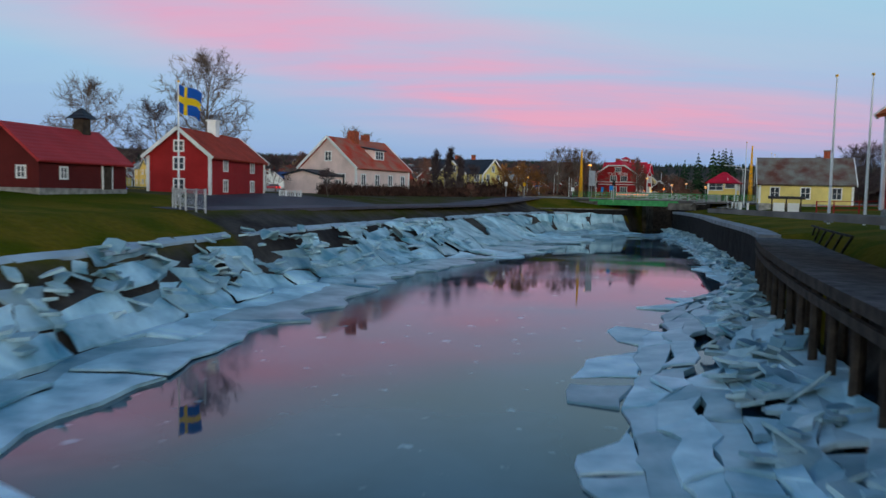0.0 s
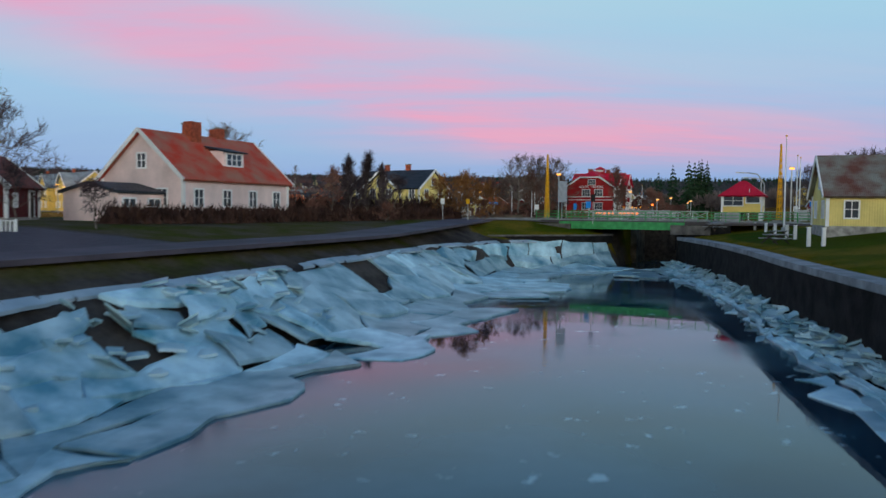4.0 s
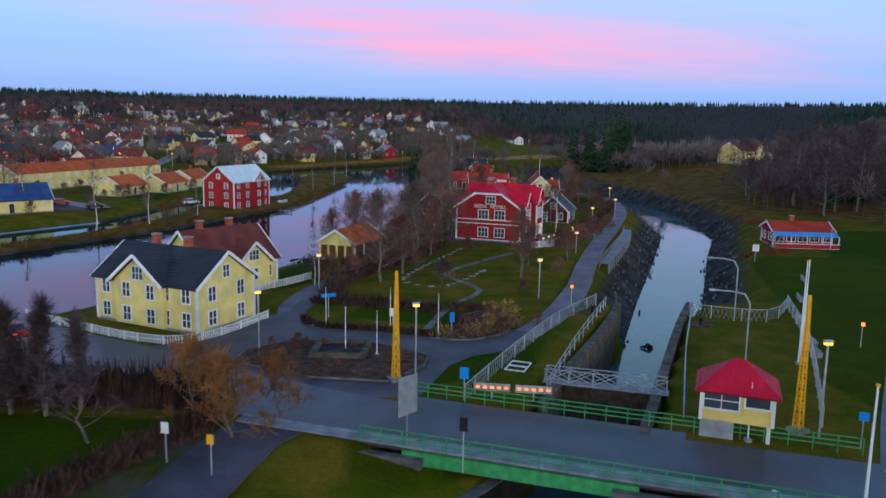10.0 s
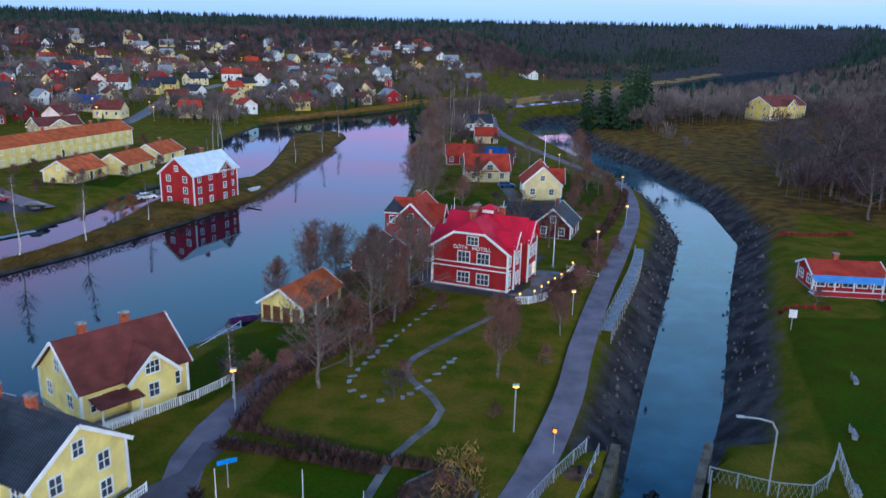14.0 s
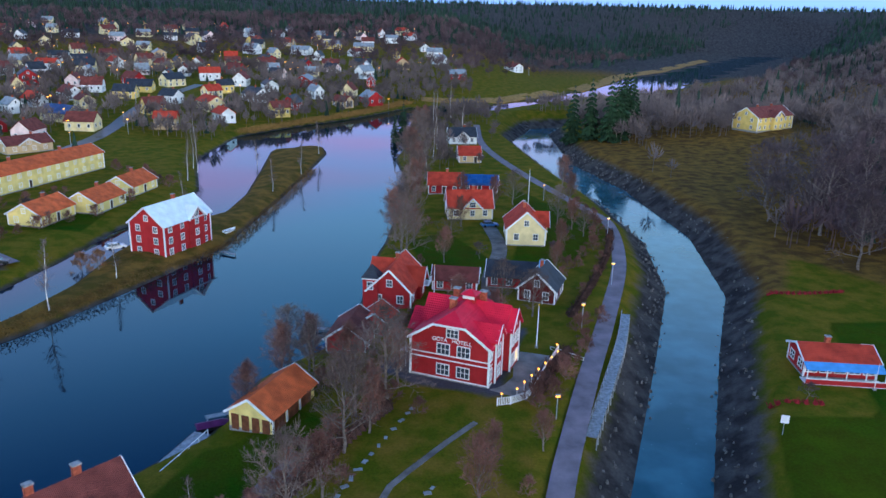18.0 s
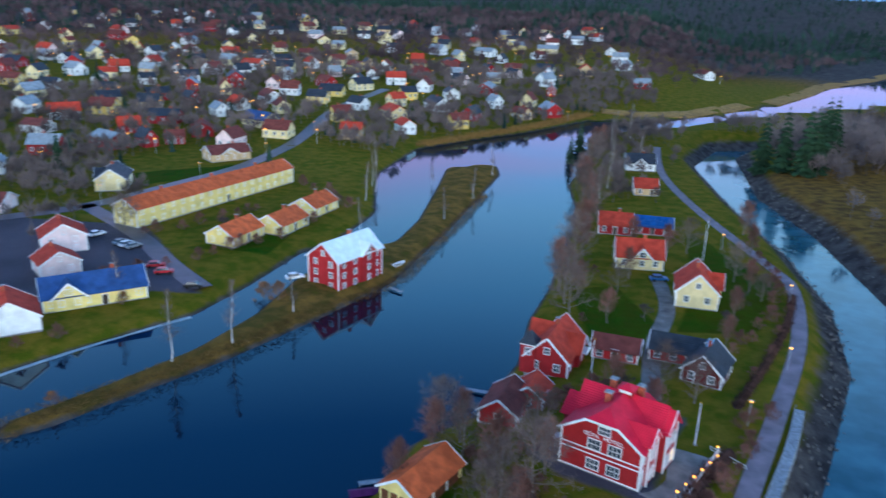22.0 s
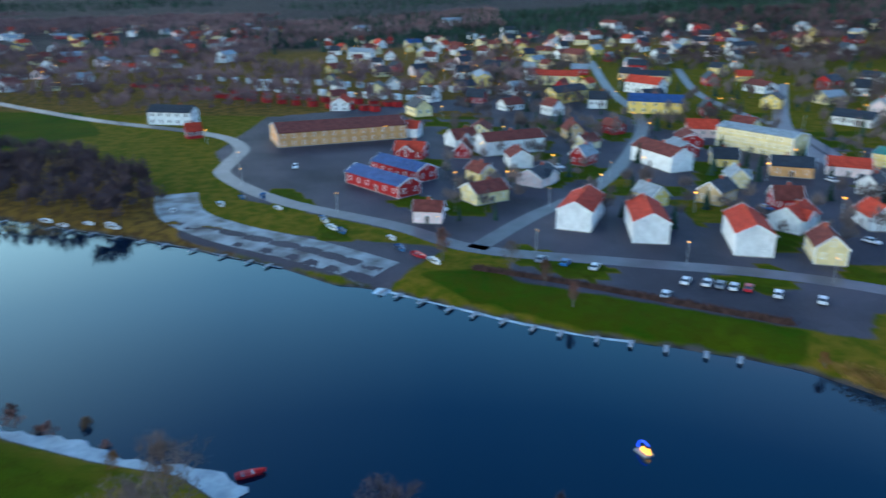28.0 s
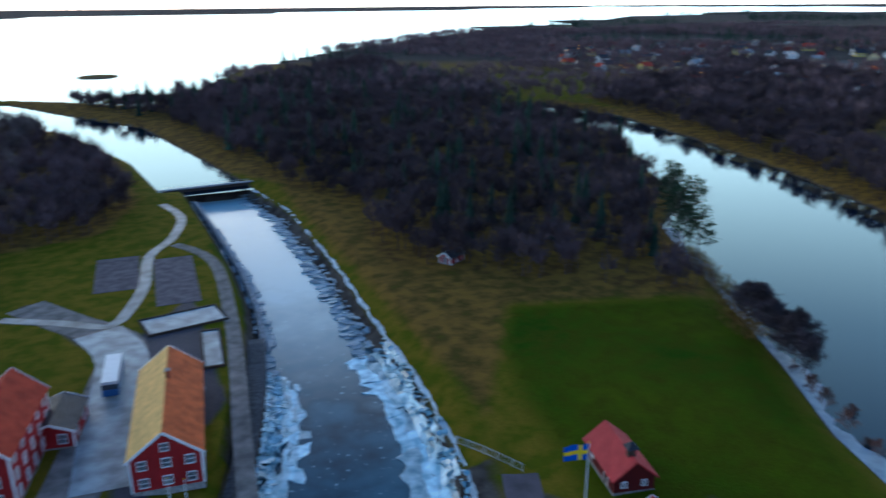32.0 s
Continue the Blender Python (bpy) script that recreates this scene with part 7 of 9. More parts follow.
def hotel():
    """Red timber hotel: clipped front gable, side gables, chimneys and a small cupola."""
    x, y, turn, W = by_corners((50.0, 247.3), (60.2, 241.6), 11.0)
    D, E, R = 11.0, 6.1, 3.9
    red, top = WALL["R"], ROOF["h"]
    h = thing("hotel", pose(x, y, 2.9, 0, 0, turn), "large red timber hotel with white trim and a crimson roof", "hotel")
    part("foundation", Shape().box(0, 0, -1.2, W + 0.15, D + 0.15, 1.6), stone, h)
    # front wall with the clipped gable
    k = 0.62
    s = Shape()
    hw, hd = W / 2, D / 2
    prof = [(-hw, 0.4), (hw, 0.4), (hw, E), (hw * (1 - k), E + R * k), (-hw * (1 - k), E + R * k), (-hw, E)]
    s.v += [(a, -hd, b) for a, b in prof] + [(a, hd, b) for a, b in prof]
    s.f += [(0, 1, 2, 3, 4, 5), (11, 10, 9, 8, 7, 6)] + [(j, j + 6, (j + 1) % 6 + 6, (j + 1) % 6) for j in range(6)]
    part("wall", s, red, h)
    s, o, t = Shape(), 0.5, 0.18
    zk = E + R * k + t
    hip = 2.2
    for sg in (-1, 1):
        low = (sg * (hw + o), E - R / hw * o + t)
        q = [(low[0], -hd - o, low[1]), (low[0], hd + o, low[1]), (sg * hw * (1 - k), hd + o, zk), (0, hd + o - hip, E + R + t), (0, -hd - o + hip, E + R + t), (sg * hw * (1 - k), -hd - o, zk)]
        s.slab(q if sg > 0 else q[::-1], t)
        e = [(hw * (1 - k), sg * (hd + o), zk), (-hw * (1 - k), sg * (hd + o), zk), (0, sg * (hd + o - hip), E + R + t)]
        s.slab(e if sg > 0 else e[::-1], t)
    part("roof", s, top, h)
    for sg in (-1, 1):
        part("bargeboard", Shape().beam((sg * (hw + o), -hd - o, E - R / hw * o + 0.05), (sg * hw * (1 - k), -hd - o, zk - 0.1), 0.1, 0.34), white, h)
        part("corner_board", Shape().box(sg * hw, -hd, 0.3, 0.3, 0.3, E - 0.4), white, h)
        part("corner_board", Shape().box(sg * hw, hd, 0.3, 0.3, 0.3, E - 0.4), white, h)
    part("bargeboard", Shape().box(0, -hd - o, zk - 0.35, 2 * hw * (1 - k) + 0.4, 0.1, 0.3), white, h)
    for z in (0.35, 3.15, 3.85):
        part("band", Shape().box(0, -hd - 0.04, z, W, 0.08, 0.16).box(hw + 0.04, 0, z, 0.08, D, 0.16), white, h)
    for px in (-0.9, 2.1):
        for z in (1.75, 4.85):
            add_window(h, px, -hd - 0.03, z, 0, 1.75, 1.5, False, cols=3)
    add_window(h, 0.4, -hd - 0.03, 7.35, 0, 1.6, 1.15, cols=3)
    text_on(h, "GÖTA   HOTELL", pose(0.35, -hd - 0.1, 6.25, 90, 0, 0), 0.8, white)
    # side wings with gables to the terrace, and one to the river
    for cy, cw, cd in ((-2.6, 2.9, 0.5), (2.4, 4.2, 1.3)):
        cx, cl, cr = (hw + cd) / 2, hw + cd, cw / 2 * 1.15
        g = part("side_gable", gable_walls(Shape(), cl, cw, 0.4, E + 0.7, cr, cx, cy), red, h)
        part("gable_roof", gable_roof(Shape(), cl + 0.2, cw, E + 0.7, cr, 0.4, x0=cx, y0=cy), top, g)
        part("bargeboard", Shape().beam((hw + cd + 0.4, cy - cw / 2 - 0.4, E + 0.4), (hw + cd + 0.4, cy, E + cr + 0.85), 0.1, 0.3).beam((hw + cd + 0.4, cy + cw / 2 + 0.4, E + 0.4), (hw + cd + 0.4, cy, E + cr + 0.85), 0.1, 0.3), white, g)
        for z in (1.9, 4.9):
            for dy in ((-0.9, 0.9) if cw > 4 else (0,)):
                add_window(h, hw + cd + 0.03, cy + dy, z, 90, 1.1, 1.7, z < 3 and dy > 0)
        add_window(h, hw + cd + 0.03, cy, E + 1.3, 90, 0.9, 1.0)
        for e in (-1, 1):
            part("corner_board", Shape().box(hw + cd, cy + e * cw / 2, 0.4, 0.24, 0.24, E + 0.4), white, g)
    for cy in (-4.7, -0.4, 5.0):
        for z in (1.9, 4.9):
            add_window(h, hw + 0.03, cy, z, 90, 1.0, 1.6)
    g = part("side_gable", gable_walls(Shape(), hw + 2.2, 5.4, 0.4, E - 1.2, 2.2, -(hw + 2.2) / 2, 2.6), red, h)
    part("gable_roof", gable_roof(Shape(), hw + 2.6, 5.4, E - 1.2, 2.2, 0.4, x0=-(hw + 2.2) / 2, y0=2.6), top, g)
    for cy in (-3.8, -1.6, 1.4, 3.8):
        for z in (1.9, 4.6):
            add_window(h, -hw - 0.03 - (2.2 if cy > 0 else 0), cy, z, -90, 1.0, 1.5)
    # cross ridge over the rear, chimneys and the railed lookout
    part("cross_roof", gable_roof(Shape(), W + 0.4, 5.2, E + 0.6, 2.9, 0.4, x0=0.0, y0=2.4), top, h)
    for cx, cy in ((-1.4, -0.6), (1.6, 4.0), (-2.4, 3.6)):
        c = part("chimney", Shape().box(cx, cy, E + R - 1.6, 0.9, 0.8, 2.2), brickm, h)
        part("chimney_cap", Shape().box(cx, cy, E + R + 0.6, 1.1, 1.0, 0.15), stone, c)
    c = part("cupola", Shape().box(0.2, 2.2, E + R - 0.5, 1.8, 1.8, 1.2), red, h)
    part("cupola_roof", pyramid(0.2, 2.2, E + R + 0.7, 2.5, 0.7), top, c)
    part("railing", Shape().box(0.2, 1.27, E + R + 0.1, 1.8, 0.06, 0.45), white, c)
    # fire stair on the river corner
    f = part("fire_stair", Shape().box(-hw - 0.9, -hd + 1.0, 3.3, 1.6, 2.0, 0.1), steel, h)
    for dx, dy in ((-1.6, 0.1), (-1.6, 1.9), (-0.2, 0.1)):
        part("stair_post", Shape().box(-hw + dx, -hd + dy, -0.6, 0.09, 0.09, 5.0), steel, f)
    part("stair_flight", Shape().slab([(-hw - 1.6, -hd + 2.0, 3.3), (-hw - 0.2, -hd + 2.0, 3.3), (-hw - 0.2, -hd + 6.0, 0.0), (-hw - 1.6, -hd + 6.0, 0.0)], 0.15), steel, f)
    return h


hotel()


slat_cache = {}


def slat_mesh(height, material):
    key = (round(height, 2), material.name)
    if key not in slat_cache:
        slat_cache[key] = Shape().box(0, 0, 0, 0.09, 0.05, height - 0.12).mesh("slat", material)
    return slat_cache[key]


def fence(name, line, height, spacing, label, post_mat, rails, panel=None, base=None, category="fence", panel_mat=None):
    """Posts with rails, and slats or mesh between them; line is in plan, base a height or None for the ground."""
    pts = along(line, spacing)
    f = thing(name, pose(0, 0, 0), label, category)
    zs = [float(ground_z(p.x, p.y)) if base is None else base for p in pts]
    for p, z in zip(pts, zs):
        part("post", Shape().box(p.x, p.y, z - 0.2, 0.09, 0.09, height + 0.25), post_mat, f)
    for (p, z), (q, z2) in zip(zip(pts, zs), zip(pts[1:], zs[1:])):
        for r in rails:
            part("rail", Shape().beam((p.x, p.y, z + height * r), (q.x, q.y, z2 + height * r), 0.06), panel_mat or post_mat, f)
        if panel == "slats":
            n, ang = max(1, int((q - p).length / 0.22)), math.degrees(math.atan2(q.y - p.y, q.x - p.x))
            for j in range(n):
                c = p.lerp(q, (j + 0.5) / n)
                part("slat", slat_mesh(height, panel_mat or post_mat), None, f, at=pose(c.x, c.y, z + 0.08, 0, 0, ang))
        if panel == "mesh":
            n, s = max(2, int((q - p).length / 0.45)), Shape()
            for j in range(n):
                a, b = p.lerp(q, j / n), p.lerp(q, (j + 1) / n)
                s.beam((a.x, a.y, z + 0.1), (b.x, b.y, z2 + height), 0.02).beam((a.x, a.y, z + height), (b.x, b.y, z2 + 0.1), 0.02)
            tagged(part("wire_mesh", s, panel_mat or post_mat, f), kind="stuff")
    return f


# hotel terrace
part_deck = solid("hotel_terrace", Shape().add([(60.3, 241.2, 3.05), (64.8, 238.0, 3.05), (72.5, 251.0, 3.05), (65.6, 254.0, 3.05), (60.3, 241.2, 1.6), (64.8, 238.0, 1.6), (72.5, 251.0, 1.6), (65.6, 254.0, 1.6)],
                                               [(0, 1, 2, 3), (7, 6, 5, 4), (0, 4, 5, 1), (1, 5, 6, 2), (2, 6, 7, 3), (3, 7, 4, 0)]), gravel, "gravel terrace beside the red hotel", "terrace", kind="structure")
fence("balustrade", [(60.5, 236.8), (64.8, 238.2), (69.2, 245.6), (73.3, 252.6)], 1.15, 1.6, "white wooden balustrade round the hotel terrace", white, (0.97, 0.12), "slats", 3.0)
for k in range(9):
    lp = Vector((61.2, 237.4, 0)).lerp(Vector((73.0, 252.4, 0)), k / 8)
    bulb = thing("terrace_lantern", pose(lp.x + (0.9 if 0 < k < 8 else 0), lp.y - (0.6 if 0 < k < 8 else 0), 3.0), "small warm lantern on the terrace balustrade", "lantern", "terrace lanterns")
    part("post", Shape().box(0, 0, 0, 0.06, 0.06, 1.3), white, bulb)
    part("globe", Shape().tube([(0, 0, 1.3), (0, 0, 1.42), (0, 0, 1.54)], [0.08, 0.16, 0.06], 7), lampglow, bulb)
fence("stair_rail", [(72.5, 254.0), (76.4, 249.6)], 1.0, 1.4, "white stair railing down from the terrace", white, (0.97, 0.5), None, 2.4)


def pole(x, y, height, label, name="flagpole", category="flagpole", z=None, r=0.09, cap=True):
    z = float(ground_z(x, y)) if z is None else z
    p = thing(name, pose(x, y, z), label, category)
    part("shaft", Shape().tube([(0, 0, -0.3), (0, 0, height * 0.5), (0, 0, height)], [r, r * 0.85, r * 0.5], 8), white, p)
    if cap:
        part("ball", Shape().box(0, 0, height, r * 1.6, r * 1.6, r * 1.6), yellowpaint, p)
    part("base", Shape().box(0, 0, -0.2, 0.4, 0.4, 0.45), concrete, p)
    return p


flag_blue = mat("flag_blue", (0.01, 0.09, 0.42), 0.8, 0.12, 2.0, 0.0)
flag_yellow = mat("flag_yellow", (0.80, 0.55, 0.02), 0.8, 0.12, 2.0, 0.0)


def flag(pole_ob, height, length=2.6, drop=1.6, turn=60):
    """A limp blue flag with a yellow cross, in folds."""
    n, m = 12, 8
    blue, yel = Shape(), Shape()

    def at(u, v):
        w = 0.16 * math.sin(u * 9 + v * 2) * u
        return (u * length * 0.82, w, height - 0.1 - v * drop - u * 0.9 - 0.1 * math.sin(u * 7))

    for i in range(n):
        for j in range(m):
            u0, u1, v0, v1 = i / n, (i + 1) / n, j / m, (j + 1) / m
            s = yel if i in (3, 4) or j in (3, 4) else blue
            s.slab([at(u0, v0), at(u0, v1), at(u1, v1), at(u1, v0)], 0.012)
    f = part("flag", blue, flag_blue, pole_ob, "blue and yellow cross flag", pose(0, 0, 0, 0, 0, turn))
    part("cross", yel, flag_yellow, f)


flag(pole(-12.8, 89.2, 9.5, "white flagpole with a blue and yellow flag", z=1.5), 9.5, 3.6, 2.2, turn=-35)
pole(70.2, 175.7, 9.4, "white flagpole on the lock lawn")
pole(71.4, 177.2, 9.2, "white flagpole on the lock lawn")
pole(53.9, 145.2, 9.7, "tall white flagpole on the quay lawn", z=1.6)
pole(70.4, 254.7, 7.0, "white flagpole on the hotel terrace", z=3.0)
pole(33.6, 76.5, 9.0, "white flagpole beside the quay", z=1.5)
pole(35.4, 75.6, 9.0, "white flagpole beside the quay", z=1.5)
pole(56.5, 273.0, 8.0, "white flagpole beside the red villa")
pole(91, 345, 11.0, "tall white flagpole in a villa garden")
for x, y in ((27.8, 191.9), (34.4, 191.3), (39, 188.1), (29.7, 183.2), (32.5, 181.4), (56.5, 160.0), (116, 238)):
    pole(x, y, 4.2, "thin white signal pole by the lane", "signal_pole", "pole", r=0.05, cap=False)


def street_lamp(x, y, height, label, arm=2.2, turn=180, lit=True, z=None, colour=None):
    z = float(ground_z(x, y)) if z is None else z
    p = thing("street_lamp", pose(x, y, z, 0, 0, turn), label, "street lamp")
    pts = [(0, 0, -0.3), (0, 0, height * 0.85), (arm * 0.15, 0, height * 0.97), (arm * 0.5, 0, height), (arm, 0, height + 0.05)] if arm else [(0, 0, -0.3), (0, 0, height)]
    part("post", Shape().tube(pts, [0.08] * len(pts), 7), steel, p)
    part("head", Shape().box(arm, 0, height - 0.02, 0.6, 0.25, 0.16), steel, p)
    if lit:
        part("lens", Shape().box(arm, 0, height - 0.18, 0.5, 0.3, 0.16), lampglow, p)
    return p


street_lamp(72.4, 191.2, 6.9, "grey street lamp with a long curved arm", 3.0, 165, False)
street_lamp(64.7, 175.1, 6.9, "grey street lamp with a long curved arm", 3.2, 165, False)
for x, y, h in ((26.7, 209.1, 4.6), (53.4, 203.2, 4.8), (61.8, 160.1, 6.8), (35.3, 174.3, 6.5), (67.5, 233, 3.4), (80, 262, 4.5), (93, 284, 4.5), (104, 318, 4.5), (98, 355, 4.5), (-9, 186, 5), (22, 182, 6)):
    street_lamp(x, y, h, "lit street lamp on a thin grey post", 0.0, 0)
TOWN_LAMPS = [(-62, 232), (-70, 252), (-92, 262), (-90, 274), (-118, 290), (-140, 300), (-160, 292), (-185, 300), (-210, 292), (-235, 299), (-262, 288), (-112, 322), (-104, 345), (-82, 364), (-66, 400), (-56, 440), (-50, 490), (-58, 545), (-122, 240), (-132, 210), (-140, 175), (-150, 150),
              (-172, 120), (-200, 84), (-225, 76), (-180, 182), (-215, 206), (-260, 226), (-310, 236), (-360, 244), (-420, 246), (-300, 305), (-345, 288), (-400, 290)]
for x, y in TOWN_LAMPS:
    street_lamp(x, y, 6.0, "lit street lamp in the town", 0.0, 0)

for x, y in ((-92, 262), (-118, 290), (-140, 300), (-70, 252)):
    glow = new("street_light", bpy.data.lights.new("street_light", "POINT"))
    glow.data.energy, glow.data.color, glow.data.shadow_soft_size = 1500, (1.0, 0.42, 0.08), 0.25
    glow.location = (x, y, float(ground_z(x, y)) + 5.4)

far_lamps, far_lenses = Shape(), Shape()
lr = random.Random(3)
for sx, sy in far_spots + [(o.location.x, o.location.y) for o in scene.objects if o.type == "EMPTY" and o.name.startswith("house") and o.location.x < -100]:
    if lr.random() < 0.6:
        lx, ly = sx + lr.uniform(9, 14) * lr.choice((-1, 1)), sy + lr.uniform(9, 14) * lr.choice((-1, 1))
        lz = float(land_z(lx, ly))
        far_lamps.box(lx, ly, lz - 0.3, 0.14, 0.14, 6.2)
        far_lenses.box(lx, ly, lz + 5.8, 0.6, 0.6, 0.25)
lamp_rows = tagged(new("far_street_lamps"), "distant lit street lamps among the houses", "street lamps", kind="structure")
tagged(part("post", far_lamps, steel, lamp_rows), kind="stuff")
tagged(part("lens", far_lenses, lampglow, lamp_rows), kind="stuff")

# ---- lattice masts, keeper's kiosk, swing bridge ----


def mast(x, y, height, label):
    m = thing("lattice_mast", pose(x, y, float(ground_z(x, y)), 0, 0, 20), label, "mast")
    for sx, sy in ((-1, -1), (1, -1), (1, 1), (-1, 1)):
        part("leg", Shape().beam((sx * 0.25, sy * 0.25, -0.2), (sx * 0.05, sy * 0.05, height), 0.09), yellowpaint, m)
    for k in range(12):
        z0, z1 = height * k / 12, height * (k + 1) / 12
        w0, w1 = 0.25 - 0.20 * z0 / height, 0.25 - 0.20 * z1 / height
        s = Shape()
        for a, b, c, d in ((-1, -1, 1, -1), (1, -1, 1, 1), (1, 1, -1, 1), (-1, 1, -1, -1)):
            s.beam((a * w0, b * w0, z0), (c * w1, d * w1, z1), 0.05).beam((a * w1, b * w1, z1), (c * w1, d * w1, z1), 0.05)
        part("brace", s, yellowpaint, m)
    part("base", Shape().box(0, 0, -0.3, 1.1, 1.1, 0.6), concrete, m)


mast(33.7, 174.5, 9.2, "yellow lattice signal mast by the bridge")
mast(60.9, 161.2, 9.8, "yellow lattice signal mast beside the kiosk")


def kiosk():
    k = thing("bridge_kiosk", pose(56.6, 162.0, 2.2, 0, 0, -28), "yellow bridge-keeper's kiosk with a red hipped roof", "kiosk")
    L, W = 4.6, 3.8
    part("plinth", Shape().box(-1.2, 0, -0.3, 2.2, W, 1.5), concrete, k)
    part("stilt", Shape().box(L / 2 - 0.2, -W / 2 + 0.2, -0.3, 0.25, 0.25, 1.6), white, k)
    part("stilt", Shape().box(L / 2 - 0.2, W / 2 - 0.2, -0.3, 0.25, 0.25, 1.6), white, k)
    part("wall", Shape().box(0, 0, 1.15, L, W, 2.3), WALL["Y"], k)
    part("roof", gable_roof(Shape(), L, W, 3.45, 1.5, 0.45, hip=2.4), ROOF["h"], k)
    for sx in (-1, 1):
        for sy in (-1, 1):
            part("corner_board", Shape().box(sx * L / 2, sy * W / 2, 1.15, 0.22, 0.22, 2.25), white, k)
    add_window(k, -1.0, -W / 2 - 0.02, 2.65, 0, 2.2, 1.2)
    add_window(k, 1.3, -W / 2 - 0.02, 2.75, 0, 1.5, 0.7, rows=1, cols=1)
    add_window(k, -L / 2 - 0.02, 0, 2.65, -90, 2.2, 1.2)
    add_window(k, L / 2 + 0.02, 0, 2.65, 90, 2.0, 1.1)


kiosk()
bd = Vector((17.0, -8.3, 0)).normalized()
bt = math.degrees(math.atan2(bd.y, bd.x))
bridge = thing("swing_bridge", pose(41.8, 161.8, 2.3, 0, 0, bt), "green steel road bridge across the canal lock", "bridge")
part("deck", Shape().box(0, 0.2, -0.35, 20.0, 9.0, 0.3), asphalt, bridge)
part("girder", Shape().box(0, -4.4, -1.1, 15.0, 0.3, 0.9), greenpaint, bridge)
part("girder", Shape().box(0, 4.8, -1.1, 15.0, 0.3, 0.9), greenpaint, bridge)
for sx in (-1, 1):
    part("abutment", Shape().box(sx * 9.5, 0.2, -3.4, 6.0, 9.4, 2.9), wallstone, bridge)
    part("bearing_stone", Shape().box(sx * 8.2, -4.7, -1.6, 4.4, 0.9, 1.1), rock, bridge)
for sy, mt in ((-4.5, greenpaint), (4.9, greenpaint)):
    for k in range(-7, 15):
        part("rail_post", Shape().box(k * 1.5, sy, -0.1, 0.07, 0.07, 1.15), mt, bridge)
    for z in (0.35, 0.68, 1.02):
        part("rail", Shape().box(5.25, sy, z, 31.5, 0.06, 0.07), mt, bridge)
part("kerb", Shape().box(0, -3.4, -0.06, 40.0, 0.3, 0.16), concrete, bridge)
part("footway", Shape().box(0, -4.0, -0.06, 40.0, 0.9, 0.12), concrete, bridge)
for k in range(7):
    tagged(part("crossing_stripe", Shape().box(62.6 + k * 0.35 * 1.2 - 1.2, 151.6 + k * 0.75 - 2.4, 2.275, 3.2, 0.42, 0.012, -28), white), "white painted crossing stripe", "road marking", "crossing stripes", "structure")

# river road bridge on stone piers
rb = Vector((-31.5, 26.0, 0)).normalized()
rt = math.degrees(math.atan2(rb.y, rb.x))
river_bridge = thing("river_bridge", pose(-32.5, 216.5, 0, 0, 0, rt), "long stone road bridge over the river with rounded piers", "bridge")
part("deck", Shape().box(0, 0, 1.9, 66, 7.6, 0.28), concrete, river_bridge)
for sy in (-1, 1):
    part("parapet", Shape().box(0, sy * 3.75, 2.2, 66, 0.25, 0.55), concrete, river_bridge)
for k in range(-4, 5):
    s = Shape()
    for sy in (-1, 1):
        ring = [(k * 6.6 + 1.15 * math.cos(a), sy * (3.3 + 1.3 * math.sin(a)), 0) for a in (0, 0.5, 1.05, 1.57, 2.1, 2.64, 3.1416)]
        ring = [(a, b, z) for z in (-2.2, 1.5) for a, b, _ in ring] + [(k * 6.6, sy * 3.4, 1.9)]
        s.add(ring, [(i, i + 1, i + 8, i + 7) for i in range(6)] + [(7 + i, 8 + i, 14) for i in range(6)])
    s.box(k * 6.6, 0, -2.2, 2.3, 6.6, 4.2)
    part("pier", s, concrete, river_bridge)

# lock: gates, footbridge and railings
gate = thing("lock_gate", pose(50.6, 171.6, 2.35, 0, 0, -24), "green-grey lock gate with a railed footbridge", "lock gate")
part("leaf", Shape().box(0, 0, -5.8, 9.2, 0.5, 5.7), darkwood, gate)
part("walkway", Shape().box(0, -0.5, -0.1, 10.0, 1.1, 0.15), greywood, gate)
for sy in (-1.0, 0.0):
    for k in range(6):
        part("rail_post", Shape().box(-4.8 + k * 1.92, sy, 0.0, 0.07, 0.07, 1.1), steel, gate)
        if k < 5:
            a, b = -4.8 + k * 1.92, -4.8 + (k + 1) * 1.92
            part("cross_brace", Shape().beam((a, sy, 0.1), (b, sy, 1.05), 0.05).beam((a, sy, 1.05), (b, sy, 0.1), 0.05), steel, gate)
    part("handrail", Shape().box(0, sy, 1.08, 9.8, 0.07, 0.07), steel, gate)
fence("lock_railing", [(45.4, 170.6), (52.5, 184.5), (60.2, 198.5)], 1.1, 2.2, "grey steel railing along the lock", steel, (0.97, 0.5))
fence("lock_railing", [(54.0, 164.5), (61.5, 180), (68.5, 193.5)], 1.1, 2.2, "grey steel railing along the lock", steel, (0.97, 0.5))
fence("mesh_fence", [(38.6, 169.3), (45, 180), (52.5, 191.4), (59.2, 199)], 1.4, 2.6, "grey wire mesh fence beside the lane", steel, (0.98,), "mesh")
fence("mesh_fence", [(68.4, 193.7), (75.7, 190.3), (81.8, 196.2)], 1.4, 2.6, "grey wire mesh fence on the lock lawn", steel, (0.98,), "mesh")
fence("mesh_fence", [(81.8, 196.2), (74, 180), (63.1, 161.7)], 1.6, 2.6, "grey wire mesh fence on the lock lawn", steel, (0.98,), "mesh")
fence("white_fence", [(-3.5, 197.8), (10.2, 187.6), (16.2, 187.4), (21.6, 195.8)], 0.9, 2.0, "low white garden fence round the villa", white, (0.95, 0.5), "slats")
